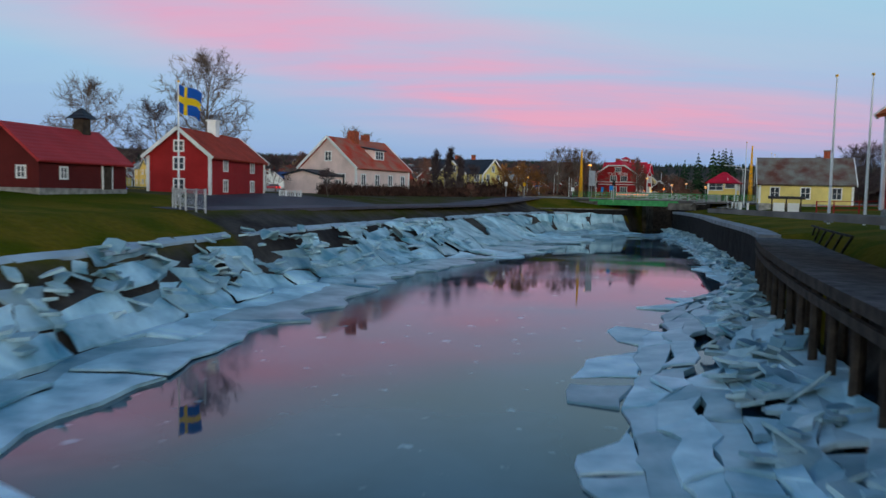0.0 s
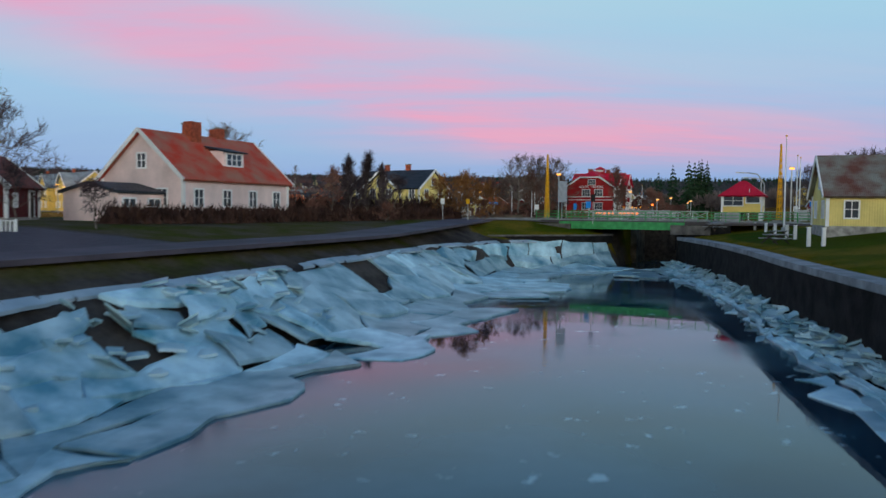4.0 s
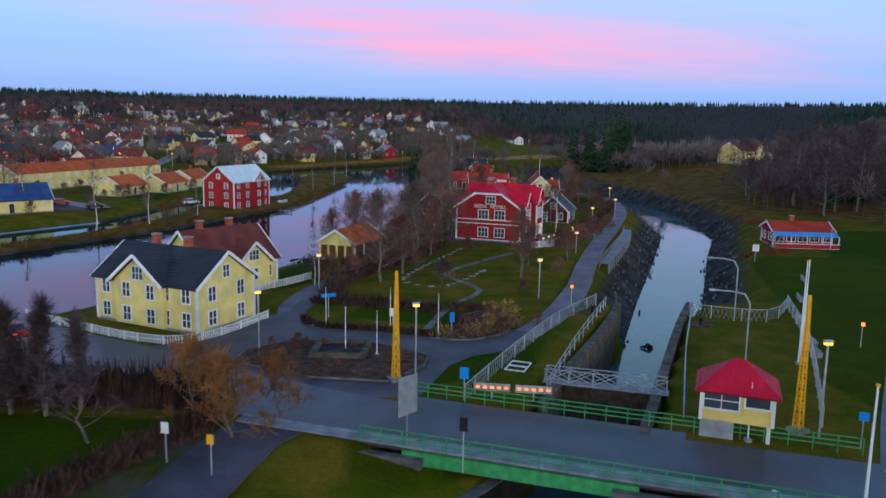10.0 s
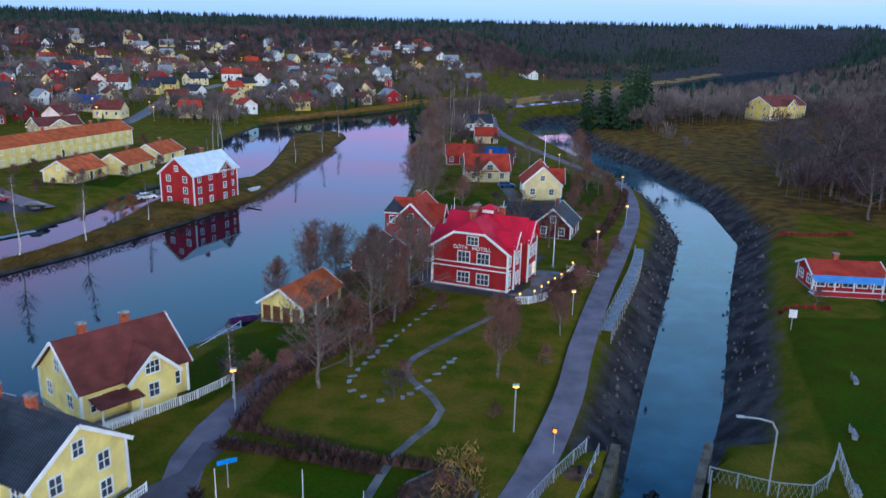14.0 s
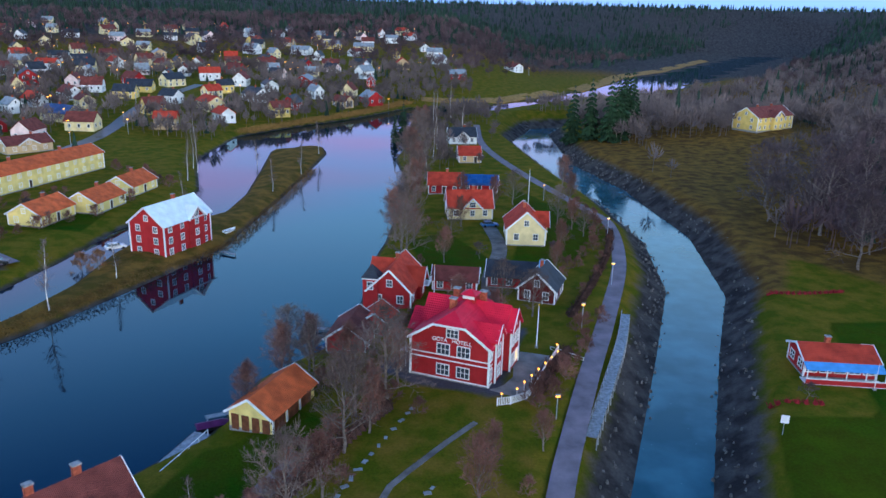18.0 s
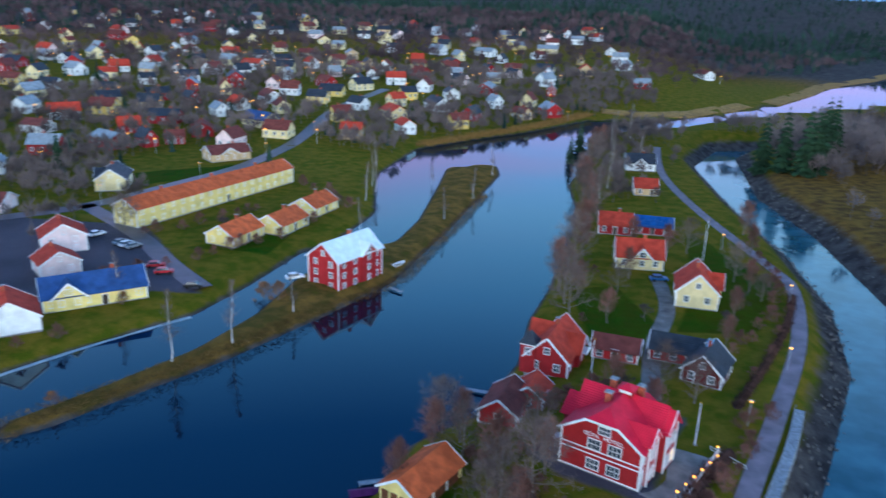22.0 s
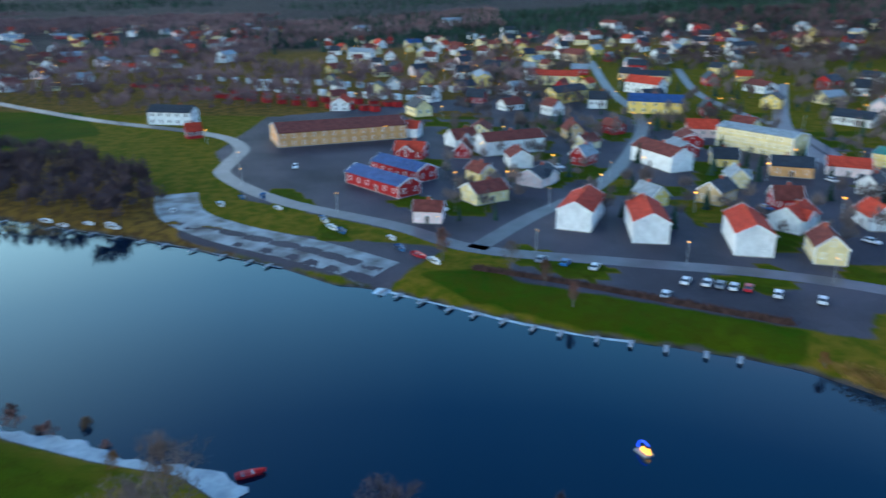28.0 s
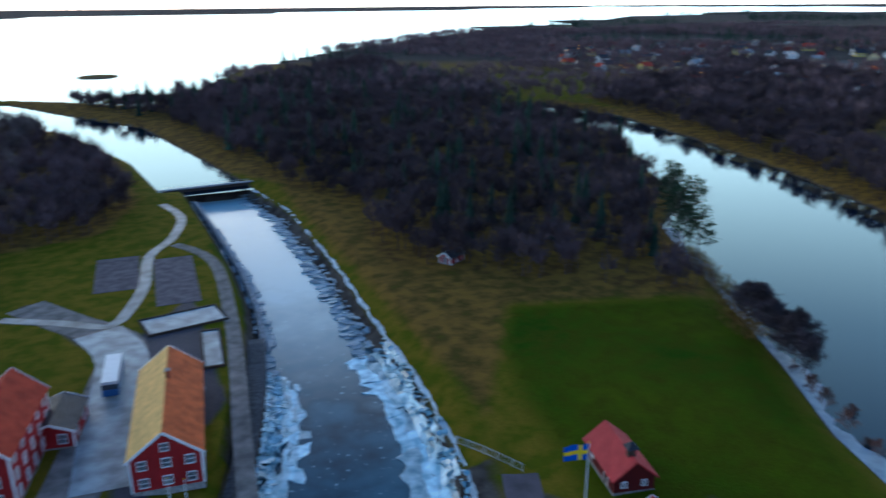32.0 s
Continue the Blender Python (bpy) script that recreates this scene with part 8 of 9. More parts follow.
fence("bar_fence", [(14.5, 205.0), (22.5, 212.4), (25.5, 216.5)], 1.0, 2.0, "white slatted fence beside the porch", white, (0.95,), "slats")
fence("site_fence", [(-9.5, 79), (-6.5, 73), (-4, 69)], 1.1, 2.0, "galvanised wire fence by the canal road", steel, (0.98, 0.05), "mesh", 1.4)
fence("red_railing", [(44.5, 101.5), (50, 99.5), (56, 97.5)], 1.2, 1.5, "dark red timber railing beside the quay lawn", WALL["R"], (0.97, 0.6, 0.3), None)
fence("white_gate", [(-8.8, 107.6), (-7.0, 110.0)], 0.9, 0.9, "white slatted garden gate", white, (0.95,), "slats", 1.6)


def sign(x, y, height, w, h, material, label, turn=0, z=None):
    z = float(ground_z(x, y)) if z is None else z
    p = thing("road_sign", pose(x, y, z, 0, 0, turn), label, "sign")
    part("post", Shape().box(0, 0, -0.2, 0.08, 0.08, height + 0.2), steel, p)
    part("plate", Shape().box(0, -0.07, height - h, w, 0.05, h), material, p)
    return p


blue_paint = mat("blue_sign_paint", (0.02, 0.22, 0.62), 0.5, 0.1, 2.0, 0.0)
sign(38.6, 169.8, 2.6, 0.7, 0.9, blue_paint, "blue road sign on a grey post", -20)
sign(63.4, 158.0, 2.6, 0.6, 0.6, blue_paint, "blue crossing sign on a grey post", -20)
sign(33.4, 161.2, 5.0, 1.7, 2.6, steel, "tall grey back of a road direction board", 40)
sign(95.8, 227.8, 2.6, 1.0, 1.1, white, "white canal sign with a dark arrow", -20)
sign(36.6, 158.0, 3.4, 0.5, 0.9, blackm, "black traffic signal on a post", -20)
sign(21.5, 158.5, 2.6, 0.45, 0.6, yellowpaint, "yellow road sign on a thin post", -20)
sign(18.5, 160.5, 2.6, 0.5, 0.7, white, "white road sign on a thin post", -20)
sign(34.6, 190.5, 2.2, 0.7, 0.8, white, "white notice board on a post", 0)
sign(40.3, 187.6, 2.4, 0.5, 1.0, blue_paint, "blue parking sign on a post", 0)
sign(28.0, 196.0, 2.6, 1.6, 0.4, blue_paint, "blue street name arrow on a post", 20)
amber = lamp_mat("amber_signal", (1.0, 0.16, 0.02), 2.5)
for x, y in ((79.7, 180.3), (56.2, 199.0)):
    s_ = sign(x, y, 2.6, 0.5, 0.5, blackm, "lit amber signal lamp on a post", -20)
    part("lens", Shape().box(0, -0.12, 2.18, 0.34, 0.05, 0.34), amber, s_)
barrier = thing("road_barrier", pose(42.3, 169.2, 2.3, 0, 0, -15), "road barrier with a row of orange warning lamps", "barrier")
for sx in (-1.6, 1.6):
    part("panel", Shape().box(sx, 0, 0.5, 2.8, 0.08, 0.6), steel, barrier)
    part("foot", Shape().box(sx, 0, 0, 0.1, 0.5, 0.5), steel, barrier)
    for k in range(5):
        part("lamp", Shape().box(sx - 1.1 + k * 0.55, -0.06, 0.72, 0.26, 0.05, 0.16), amber, barrier)
rs0 = random.Random(44)
ISLAND = [(19.8, 180.2), (20.7, 183.8), (24.7, 186.6), (32.6, 185.2), (37.2, 180.8), (36.4, 177.8), (33.1, 173.9), (26.5, 175.6)]
BED = [(39.4, 185.7), (42.7, 195.3), (46.5, 198.0), (48.4, 193.4), (45.7, 187.3), (42.0, 185.4)]
for ring, mt, lb in ((ISLAND[::-1], leafy, "dark soil island with clipped shrubs and posts"), (BED[::-1], leafy, "leafy brown planting bed beside the path")):
    zz = 2.36
    cx, cy = sum(p[0] for p in ring) / len(ring), sum(p[1] for p in ring) / len(ring)
    isl = thing("planting_island", pose(0, 0, 0), lb, "planting bed")
    m = len(ring)
    part("soil", Shape().add([(x, y, zz) for x, y in ring] + [(x, y, zz - 0.4) for x, y in ring], [tuple(range(m)), tuple(range(2 * m - 1, m - 1, -1))] + [(i, i + m, (i + 1) % m + m, (i + 1) % m) for i in range(m)]), mt, isl)
    for i in range(m):
        (ax, ay), (bx, by) = ring[i], ring[(i + 1) % m]
        part("kerb", Shape().beam((ax, ay, zz - 0.02), (bx, by, zz - 0.02), 0.2, 0.16), rock, isl)
    for k in range(16):
        i, u, w = rs0.randrange(m), rs0.random(), rs0.uniform(0.55, 0.9)
        x, y = [ring[i][c] + (ring[(i + 1) % m][c] - ring[i][c]) * u for c in (0, 1)]
        tree("bush", cx + (x - cx) * w, cy + (y - cy) * w, rs0.uniform(0.3, 0.5), z=zz - 0.05)
ruin = thing("stone_basin", pose(29.3, 182.8, 2.2, 0, 0, -10), "low square stone basin with dark planting", "basin")
for dx, dy, sx, sy in ((0, -2.2, 5.0, 0.5), (0, 2.2, 5.0, 0.5), (-2.3, 0, 0.5, 4.0), (2.3, 0, 0.5, 4.0)):
    part("side", Shape().box(dx, dy, -0.2, sx, sy, 0.75), lockstone, ruin)
part("bed", Shape().box(0, 0, -0.2, 4.3, 3.9, 0.45), soil, ruin)


# ---- hedges, reeds and rough planting ----


def hedge(name, line, w, h, material, label, density=26, kind="stuff", category="hedge", core=True):
    """A clipped but ragged row of twigs."""
    rng = random.Random(int(line[0][0] * 17 + line[0][1]))
    s = Shape()
    for p in along(line, 0.9):
        z = float(land_z(p.x, p.y))
        for _ in range(density):
            a = Vector((p.x + rng.uniform(-w, w) / 2, p.y + rng.uniform(-w, w) / 2, z + rng.uniform(0, h * 0.5)))
            e = a + Vector((rng.uniform(-0.5, 0.5), rng.uniform(-0.5, 0.5), rng.uniform(0.4, 1.0) * (h * 0.65)))
            sd = Vector((rng.uniform(-1, 1), rng.uniform(-1, 1), 0)).normalized() * 0.09
            s.add([a + sd, a - sd, e], [(0, 1, 2)])
        k = 0.36 * w
        if core:
            s.add([(p.x - k, p.y - k, z), (p.x + k, p.y - k, z), (p.x + k, p.y + k, z), (p.x - k, p.y + k, z), (p.x, p.y, z + h * 0.8)], [(0, 1, 4), (1, 2, 4), (2, 3, 4), (3, 0, 4)])
    return solid(name, s, material, label, category, kind=kind)


red_hedge = mat("red_twig_hedge", (0.22, 0.02, 0.025), 0.95, 0.4, 0.8, 0.0, rnd=0.2)
hedge("hedge", [(-6.5, 122), (-1.5, 131), (3.0, 141), (8.5, 150), (15, 159.5), (20, 166)], 2.0, 1.7, hedgem, "bare brown hedge along the canal road", 80)
hedge("hedge", [(-14, 176), (-4, 171.5), (4, 172), (12, 171.5), (20, 170)], 3.0, 3.6, hedgem, "tall dense dark hedge behind the garden lawn", 60)
hedge("hedge", [(-14, 188), (-6, 184), (2, 181)], 2.2, 3.0, hedgem, "tall bare hedge beside the road")
hedge("hedge", [(27.5, 206.5), (33, 203), (39, 199.5), (45, 197.5)], 1.3, 1.1, hedgem, "low bare hedge across the park")
hedge("hedge", [(28, 206), (30, 214), (35, 222), (40, 230), (46, 238)], 2.4, 1.6, hedgem, "bare brown hedge beside the garden lane")
hedge("hedge", [(25.6, 195), (27, 192), (34.2, 189.8), (38.2, 187.6)], 1.0, 0.7, hedgem, "low bare hedge round the small lawn", 60)
hedge("hedge", [(26.5, 202.6), (33, 200.4), (40, 197.4)], 1.4, 1.0, hedgem, "low bare hedge across the park", 60)
hedge("hedge", [(40.8, 187.5), (42.4, 194)], 1.1, 0.9, hedgem, "low bare hedge beside the path")
hedge("hedge", [(66.5, 240), (70.5, 247), (75, 253)], 2.6, 1.4, hedgem, "reddish shrubs under the terrace")
hedge("hedge", [(80, 268), (90, 286), (100, 306), (106, 322)], 1.8, 1.3, hedgem, "bare reddish hedge along the lane")
for line in ([(122.3, 277.4), (129.3, 276.5), (137.2, 277.0)], [(99.2, 236.2), (102.4, 235.3), (105.6, 234.6)]):
    hedge("hedge", line, 0.9, 0.8, red_hedge, "clipped red hedge on the pavilion lawn")
hedge("hedge", [(-128, 160), (-120, 180), (-108, 205), (-100, 222)], 2.6, 1.4, hedgem, "bare shrubs between the park and the car park")
hedge("reed_bed", [(40, 187.8), (43.5, 189), (47, 193.5), (47.5, 199)], 4.0, 0.75, reeds, "dry ochre grasses beside the path", 70, category="reeds", core=False)
hedge("reed_bed", [(-64, 239), (-74, 232), (-82, 226)], 6.5, 1.2, reeds, "dry ochre reeds beside the road bridge", 130, category="reeds", core=False)
for k, line in enumerate(([(-210, -190), (-202, -110), (-186, -45), (-168, 14), (-158, 42)], [(-95, 8), (-84, 32), (-72, 56)], [(80, 600), (50, 552), (22, 518), (0, 490)])):
    hedge("reed_bed", line, 9.0, 1.8, reeds, "dry ochre reeds along the river bank", 90, category="reeds", core=False)
for line in ([(212, 700), (260, 775), (300, 842), (368, 920), (520, 1130)], [(90, 612), (130, 618), (190, 680)]):
    tagged(part("reed_bank", ribbon(line, 11, 0.3, z=lambda x, y: max(0.3, float(land_z(x, y))), step=12.0, thick=1.2), reeds), "ochre reed bank along the far river", "reeds", kind="structure")
hedge("bank_scrub", [(-34, 246), (-25, 257), (-12, 276), (0, 297), (14, 322), (19, 347), (24, 372), (30, 408)], 6.0, 0.7, mat("dry_bank_grass", (0.13, 0.075, 0.022), 0.95, 0.4, 0.5, 0.0), "dry grass on the narrow river spit", 70, category="grass", core=False)

# ---- broken ice ----


rng = random.Random(77)
west_ice = tagged(new("slab_field_west"), "broken blue-white ice sheets sagging off the canal bank", "ice", kind="structure")
east_ice = tagged(new("slab_field_east"), "broken blue-white ice slabs under the quay", "ice", kind="structure")


def plate_shape(ring, thick, shrink, lift=0.0, tilt=0.0):
    """One ice plate over a ring of points: jagged rim, own tilt, bevelled edge."""
    c = sum(ring, Vector()) / len(ring)
    pts = []
    for k, p in enumerate(ring):
        q = ring[(k + 1) % len(ring)]
        pts += [p, p.lerp(q, rng.uniform(0.35, 0.65)) + Vector((rng.uniform(-1, 1), rng.uniform(-1, 1), 0)) * 0.12 * (q - p).length]
    ax = Vector((rng.uniform(-1, 1), rng.uniform(-1, 1), 0))
    pts = [c + (p - c) * shrink for p in pts]
    pts = [Vector((p.x, p.y, p.z + lift + tilt * ax.dot(p - c))) for p in pts]
    if sum(p.x * q.y - q.x * p.y for p, q in zip(pts, pts[1:] + pts[:1])) < 0:
        pts = pts[::-1]
    n = len(pts)
    inner = [p.lerp(c, 0.03) for p in pts]
    v = inner + [p - Vector((0, 0, thick * 0.3)) for p in pts] + [p - Vector((0, 0, thick)) for p in pts]
    f = [tuple(range(n))] + [(k + n, (k + 1) % n + n, (k + 1) % n, k) for k in range(n)] + [(k + 2 * n, (k + 1) % n + 2 * n, (k + 1) % n + n, k + n) for k in range(n)]
    return Shape().add(v, f)


def plate_grid(parent, stations, rows, height, big, skip, tilt, surface=None):
    """Plates between cross rows; rows(p) gives distances from the line, height(p, d) the level."""
    nodes = []
    for k, p in enumerate(stations):
        t = (stations[min(k + 1, len(stations) - 1)] - stations[max(k - 1, 0)]).normalized()
        out = Vector((-t.y, t.x, 0))
        ds = rows(p)
        col = []
        for j, d in enumerate(ds):
            gap = abs(ds[min(j + 1, len(ds) - 1)] - ds[max(j - 1, 0)]) / 2
            dd = d + rng.uniform(-0.36, 0.36) * gap + (rng.uniform(-1.3, 1.3) if j == 0 else 0)
            q = p + out * dd + t * rng.uniform(-1.0, 1.0)
            col.append(Vector((q.x, q.y, height(p, dd))))
        nodes.append(col)
    for j in range(len(nodes[0]) - 1):
        k = rng.randrange(2)
        while k < len(nodes) - 1:
            span = min(rng.choice(big[j]), len(nodes) - 1 - k)
            ring = [nodes[i][j] for i in range(k, k + span + 1)] + [nodes[i][j + 1] for i in range(k + span, k - 1, -1)]
            k += span
            if rng.random() < skip[j]:
                continue
            part("ice_slab", plate_shape(ring, rng.uniform(0.10, 0.24), rng.uniform(0.975, 0.995) if j < 2 else rng.uniform(0.92, 1.08), rng.uniform(0, 0.05 if j < 2 else 0.18), rng.uniform(0, tilt[j])), surface or slab_ice, parent)


def slope_w(y):
    return float(np.interp(y, [60, 80, 95, 138, 147], [2.6, 3.4, 4.6, 4.6, 1.5]))


westline = [p for p in along(CANAL_W, 2.3) if p.y > 27]
plate_grid(west_ice, along([(10.3, 102), (16.5, 121), (20.6, 134), (22.4, 142), (24.6, 148.2), (28.2, 151.6), (32.6, 153.2), (36.8, 155.0), (39.2, 157.0)], 2.2), lambda p: [float(np.interp(p.y, [104, 122, 135, 150], [-5, -7, -8.5, -6])), -3.0, -0.3, slope_w(p.y) * 0.5, slope_w(p.y) * 1.0],
           lambda p, d: -3.38 + 0.10 * max(0, d + 3) if d < 0 else -3.1 + 2.8 * d / slope_w(p.y), ((2, 3), (2, 3), (1, 2, 2), (1, 2)), (0.06, 0.02, 0.04, 0.1), (0.03, 0.05, 0.1, 0.12))
plate_grid(west_ice, [p for p in westline if p.y < 104], lambda p: [float(np.interp(p.y, [60, 84, 106, 122, 135, 150], [-4.6, -4.2, -2.6, -6.5, -9, -5])), -1.9 if p.y < 122 else -4.0, -0.5] + [slope_w(p.y) * u for u in (0.28, 0.55, 0.8, 1.0)],
           lambda p, d: -3.40 + 0.10 * max(0, d + 3) if d < 0 else -3.1 + 2.85 * d / slope_w(p.y), ((4, 6), (3, 5), (1, 2, 3), (1, 2), (1, 1, 2), (1, 2)), (0.02, 0.02, 0.06, 0.16, 0.3, 0.42), (0.02, 0.04, 0.1, 0.16, 0.2, 0.18))
# plates in mid-channel below the bridge
mid = along([(38, 143), (40, 148), (42, 156)], 2.2)
plate_grid(east_ice, mid, lambda p: [-4.2, -2.0, 0.5, 2.6], lambda p, d: -3.38, ((2, 3), (1, 2, 3), (2, 3)), (0.35, 0.25, 0.35), (0.04, 0.05, 0.06))
DOCK_LINE = [(29.5, 77), (25.8, 67), (22.2, 55), (18.9, 42), (16.4, 30)]
eastline = along(DOCK_LINE[::-1] + [tuple(p) for p in EAST_QUAY[::-1][1:]], 1.7)
reach = lambda p: float(np.interp(p.y, [20, 50, 60, 69, 80, 120, 155], [5, 6.5, 6.2, 5.0, 2.3, 2.2, 3.4]))
plate_grid(east_ice, eastline, lambda p: [reach(p) * u for u in (1.0, 0.86, 0.72, 0.58, 0.45, 0.32, 0.2, 0.1, -0.1 if p.y < 76 else 0.03)],
           lambda p, d: (-3.40 if d < 0.7 * reach(p) else -3.465) + 0.75 * max(0, 1 - d / reach(p)) ** 1.6 * (1.0 if p.y < 80 else 0.5), ((1, 2, 3), (1, 2, 3), (1, 2), (1, 2), (1, 2), (1, 1, 2), (1, 1, 2), (1, 1)), (0.5, 0.3, 0.12, 0.1, 0.1, 0.1, 0.12, 0.15), (0.02, 0.04, 0.08, 0.12, 0.16, 0.2, 0.24, 0.26), crust_ice)
# shards heaped between the plates
shards = Shape()
for k in range(620):
    west = k < 220
    p = rng.choice([q for q in westline if q.y < 108] if west else eastline)
    i = (westline if west else eastline).index(p)
    nx = (westline if west else eastline)[min(i + 1, len(westline if west else eastline) - 1)]
    t = (nx - p).normalized() if (nx - p).length > 0 else Vector((0, 1, 0))
    d = rng.uniform(0.1, 1.0) * slope_w(p.y) if west else rng.uniform(0.0, 0.45) * reach(p)
    z = -3.0 + 2.85 * d / slope_w(p.y) if west else -3.25 + 0.7 * max(0, 1 - d / reach(p)) ** 1.6
    c = p + Vector((-t.y, t.x, 0)) * d + t * rng.uniform(-1.2, 1.2) + Vector((0, 0, z + rng.uniform(0, 0.3)))
    r, a0 = rng.uniform(0.2, 0.55), rng.uniform(0, 6)
    s = plate_shape([c + Vector((r * 1.4 * math.cos(a0 + i * 1.57), r * math.sin(a0 + i * 1.57), 0)) for i in range(4)], 0.12, 1.0, 0, rng.uniform(0.1, 0.9))
    shards.add(s.v, s.f)
solid("ice_shards", shards, slab_ice, "small broken shards between the ice sheets", "ice", kind="stuff")
# smaller floes farther down both banks
floes = Shape()
for line, sg, lo in ((CANAL_W, 1, -3.0), (CANAL_E[::-1], -1, -2.0)):
    pts = along(line, 1.1)
    for k, p in enumerate(pts[:-1]):
        if p.y > 30:
            continue
        t = (pts[k + 1] - p).normalized()
        out = Vector((-t.y, t.x, 0)) * sg
        for _ in range(2):
            d, r = rng.uniform(lo, 1.6), rng.uniform(0.5, 1.3)
            c = p + out * d + Vector((0, 0, -3.3 + max(0, d) * 0.9 + rng.uniform(0, 0.2)))
            a0 = rng.uniform(0, 6)
            s = plate_shape([c + Vector((r * 1.3 * math.cos(a0 + i * 1.257), r * math.sin(a0 + i * 1.257), 0)) for i in range(5)], 0.2, 1.0, 0, rng.uniform(0, 0.3))
            floes.add(s.v, s.f)
solid("ice_floes", floes, snow, "small pale ice floes along the canal edges", "ice", kind="stuff")
# the rim of ice left at the old water line on the bank
rim = Shape()
rimline = along(CANAL_W, 1.5)
rl = []
for k, p in enumerate(rimline):
    t = (rimline[min(k + 1, len(rimline) - 1)] - rimline[max(k - 1, 0)]).normalized()
    rl.append((p + Vector((-t.y, t.x, 0)) * (slope_w(p.y) + 0.25 + 0.2 * math.sin(k * 0.9) + rng.uniform(-0.1, 0.1)), Vector((-t.y, t.x, 0))))
for k, ((p, o), (q, o2)) in enumerate(zip(rl[2:-9], rl[3:-8])):
    w = 0.34 + 0.16 * math.sin(k * 0.7) + 0.1 * math.sin(k * 2.1)
    if rng.random() < 0.05:
        continue
    rim.add([(*(p - o * w).xy, -0.22), (*(q - o2 * w).xy, -0.22), (*(q + o2 * w).xy, 0.0), (*(p + o * w).xy, 0.0), (*(p - o * w).xy, -0.36), (*(q - o2 * w).xy, -0.36)], [(0, 1, 2, 3), (4, 5, 1, 0)])
solid("ice_rim", rim, snow, "white rim of ice at the old water line", "ice", kind="structure")
# ice along the river's field bank and shore edges
edge_ice = tagged(new("shore_ice"), "pale ice shelf along the river bank", "ice", kind="structure")
for line, w in (([(-44, 126), (-50, 118), (-53, 104), (-58, 88), (-68, 69), (-81, 40), (-93, 12), (-104, -10)], 3.4), ([(-132, 113), (-148, 79), (-161, 42)], 0.8), ([(-119, 139), (-110, 155), (-99, 177), (-95, 190)], 0.5), ([(-58, 243), (-51, 254), (-43, 268), (-32, 283), (-24, 293)], 0.5)):
    pts = along(line, 1.6)
    s = Shape()
    for k, p in enumerate(pts):
        t = (pts[min(k + 1, len(pts) - 1)] - pts[max(k - 1, 0)]).normalized()
        o = Vector((-t.y, t.x, 0))
        a, b = p + o * w * (0.35 + 0.25 * math.sin(k * 0.6)), p - o * w * (0.75 + 0.35 * math.sin(k * 0.37 + 1) + 0.15 * math.sin(k * 1.9))
        s.v += [(a.x, a.y, 0.22), (b.x, b.y, 0.09), (b.x, b.y, -0.1)]
        if k:
            n = 3 * k
            s.f += [(n - 3, n - 2, n + 1, n), (n - 2, n - 1, n + 2, n + 1)]
    part("ice_shelf", s, snow, edge_ice)

# timber landing stage on piles at the start of the quay
dock = thing("landing_stage", pose(0, 0, 0), "dark timber landing stage on piles above the ice", "landing stage")
DL = along([(29.3, 77), (25.8, 67), (22.2, 55), (18.9, 42), (16.4, 30), (14.6, 19)], 2.4)
for k, (p, q) in enumerate(zip(DL, DL[1:])):
    t = (q - p).normalized()
    o = Vector((-t.y, t.x, 0)) * 1.0
    o = o if o.x > 0 else -o
    for j in range(7):
        a = p.lerp(q, (j + 0.5) / 7) + o * 1.5
        part("plank", Shape().box(a.x, a.y, 0.12, 3.2, 0.29, 0.09, math.degrees(math.atan2(o.y, o.x))), old_planks, dock)
    part("edge_beam", Shape().beam((p.x, p.y, 0.02), (q.x, q.y, 0.02), 0.22, 0.34), darkwood, dock)
    part("edge_beam", Shape().beam((p.x, p.y, -0.5), (q.x, q.y, -0.5), 0.16, 0.3), darkwood, dock)
    for d in (0.15, 1.6, 3.0):
        a = p + o * d
        part("post", Shape().tube([(a.x, a.y, -4.6), (a.x, a.y, 0.1)], [0.16, 0.15], 7), darkwood, dock)
    if k < 6:
        a = p + o * 3.2
        b = q + o * 3.2
        part("rail", Shape().beam((a.x, a.y, 0.2), (b.x, b.y, 1.1), 0.09).beam((a.x, a.y, 1.1), (b.x, b.y, 1.1), 0.1), darkwood, dock)

# boardwalk by the upper canal
walkway = thing("boardwalk", pose(0, 0, 0), "grey timber boardwalk and landing by the canal", "boardwalk")
BW = along([(71.5, 230.5), (79.5, 246), (86, 259), (91, 270.5)], 2.0)
for p, q in zip(BW, BW[1:]):
    part("deck", Shape().beam((p.x, p.y, 1.5), (q.x, q.y, 1.5), 1.5, 0.12), greywood, walkway)
    for e in (-1, 1):
        t = (q - p).normalized()
        o = Vector((-t.y, t.x, 0)) * e * 0.75
        part("post", Shape().tube([(p.x + o.x, p.y + o.y, -3.6), (p.x + o.x, p.y + o.y, 2.4 if e > 0 else 1.5)], [0.09, 0.08], 6), greywood, walkway)
    part("rail", Shape().beam((p.x - 0.67, p.y + 0.33, 2.35), (q.x - 0.67, q.y + 0.33, 2.35), 0.08), greywood, walkway)

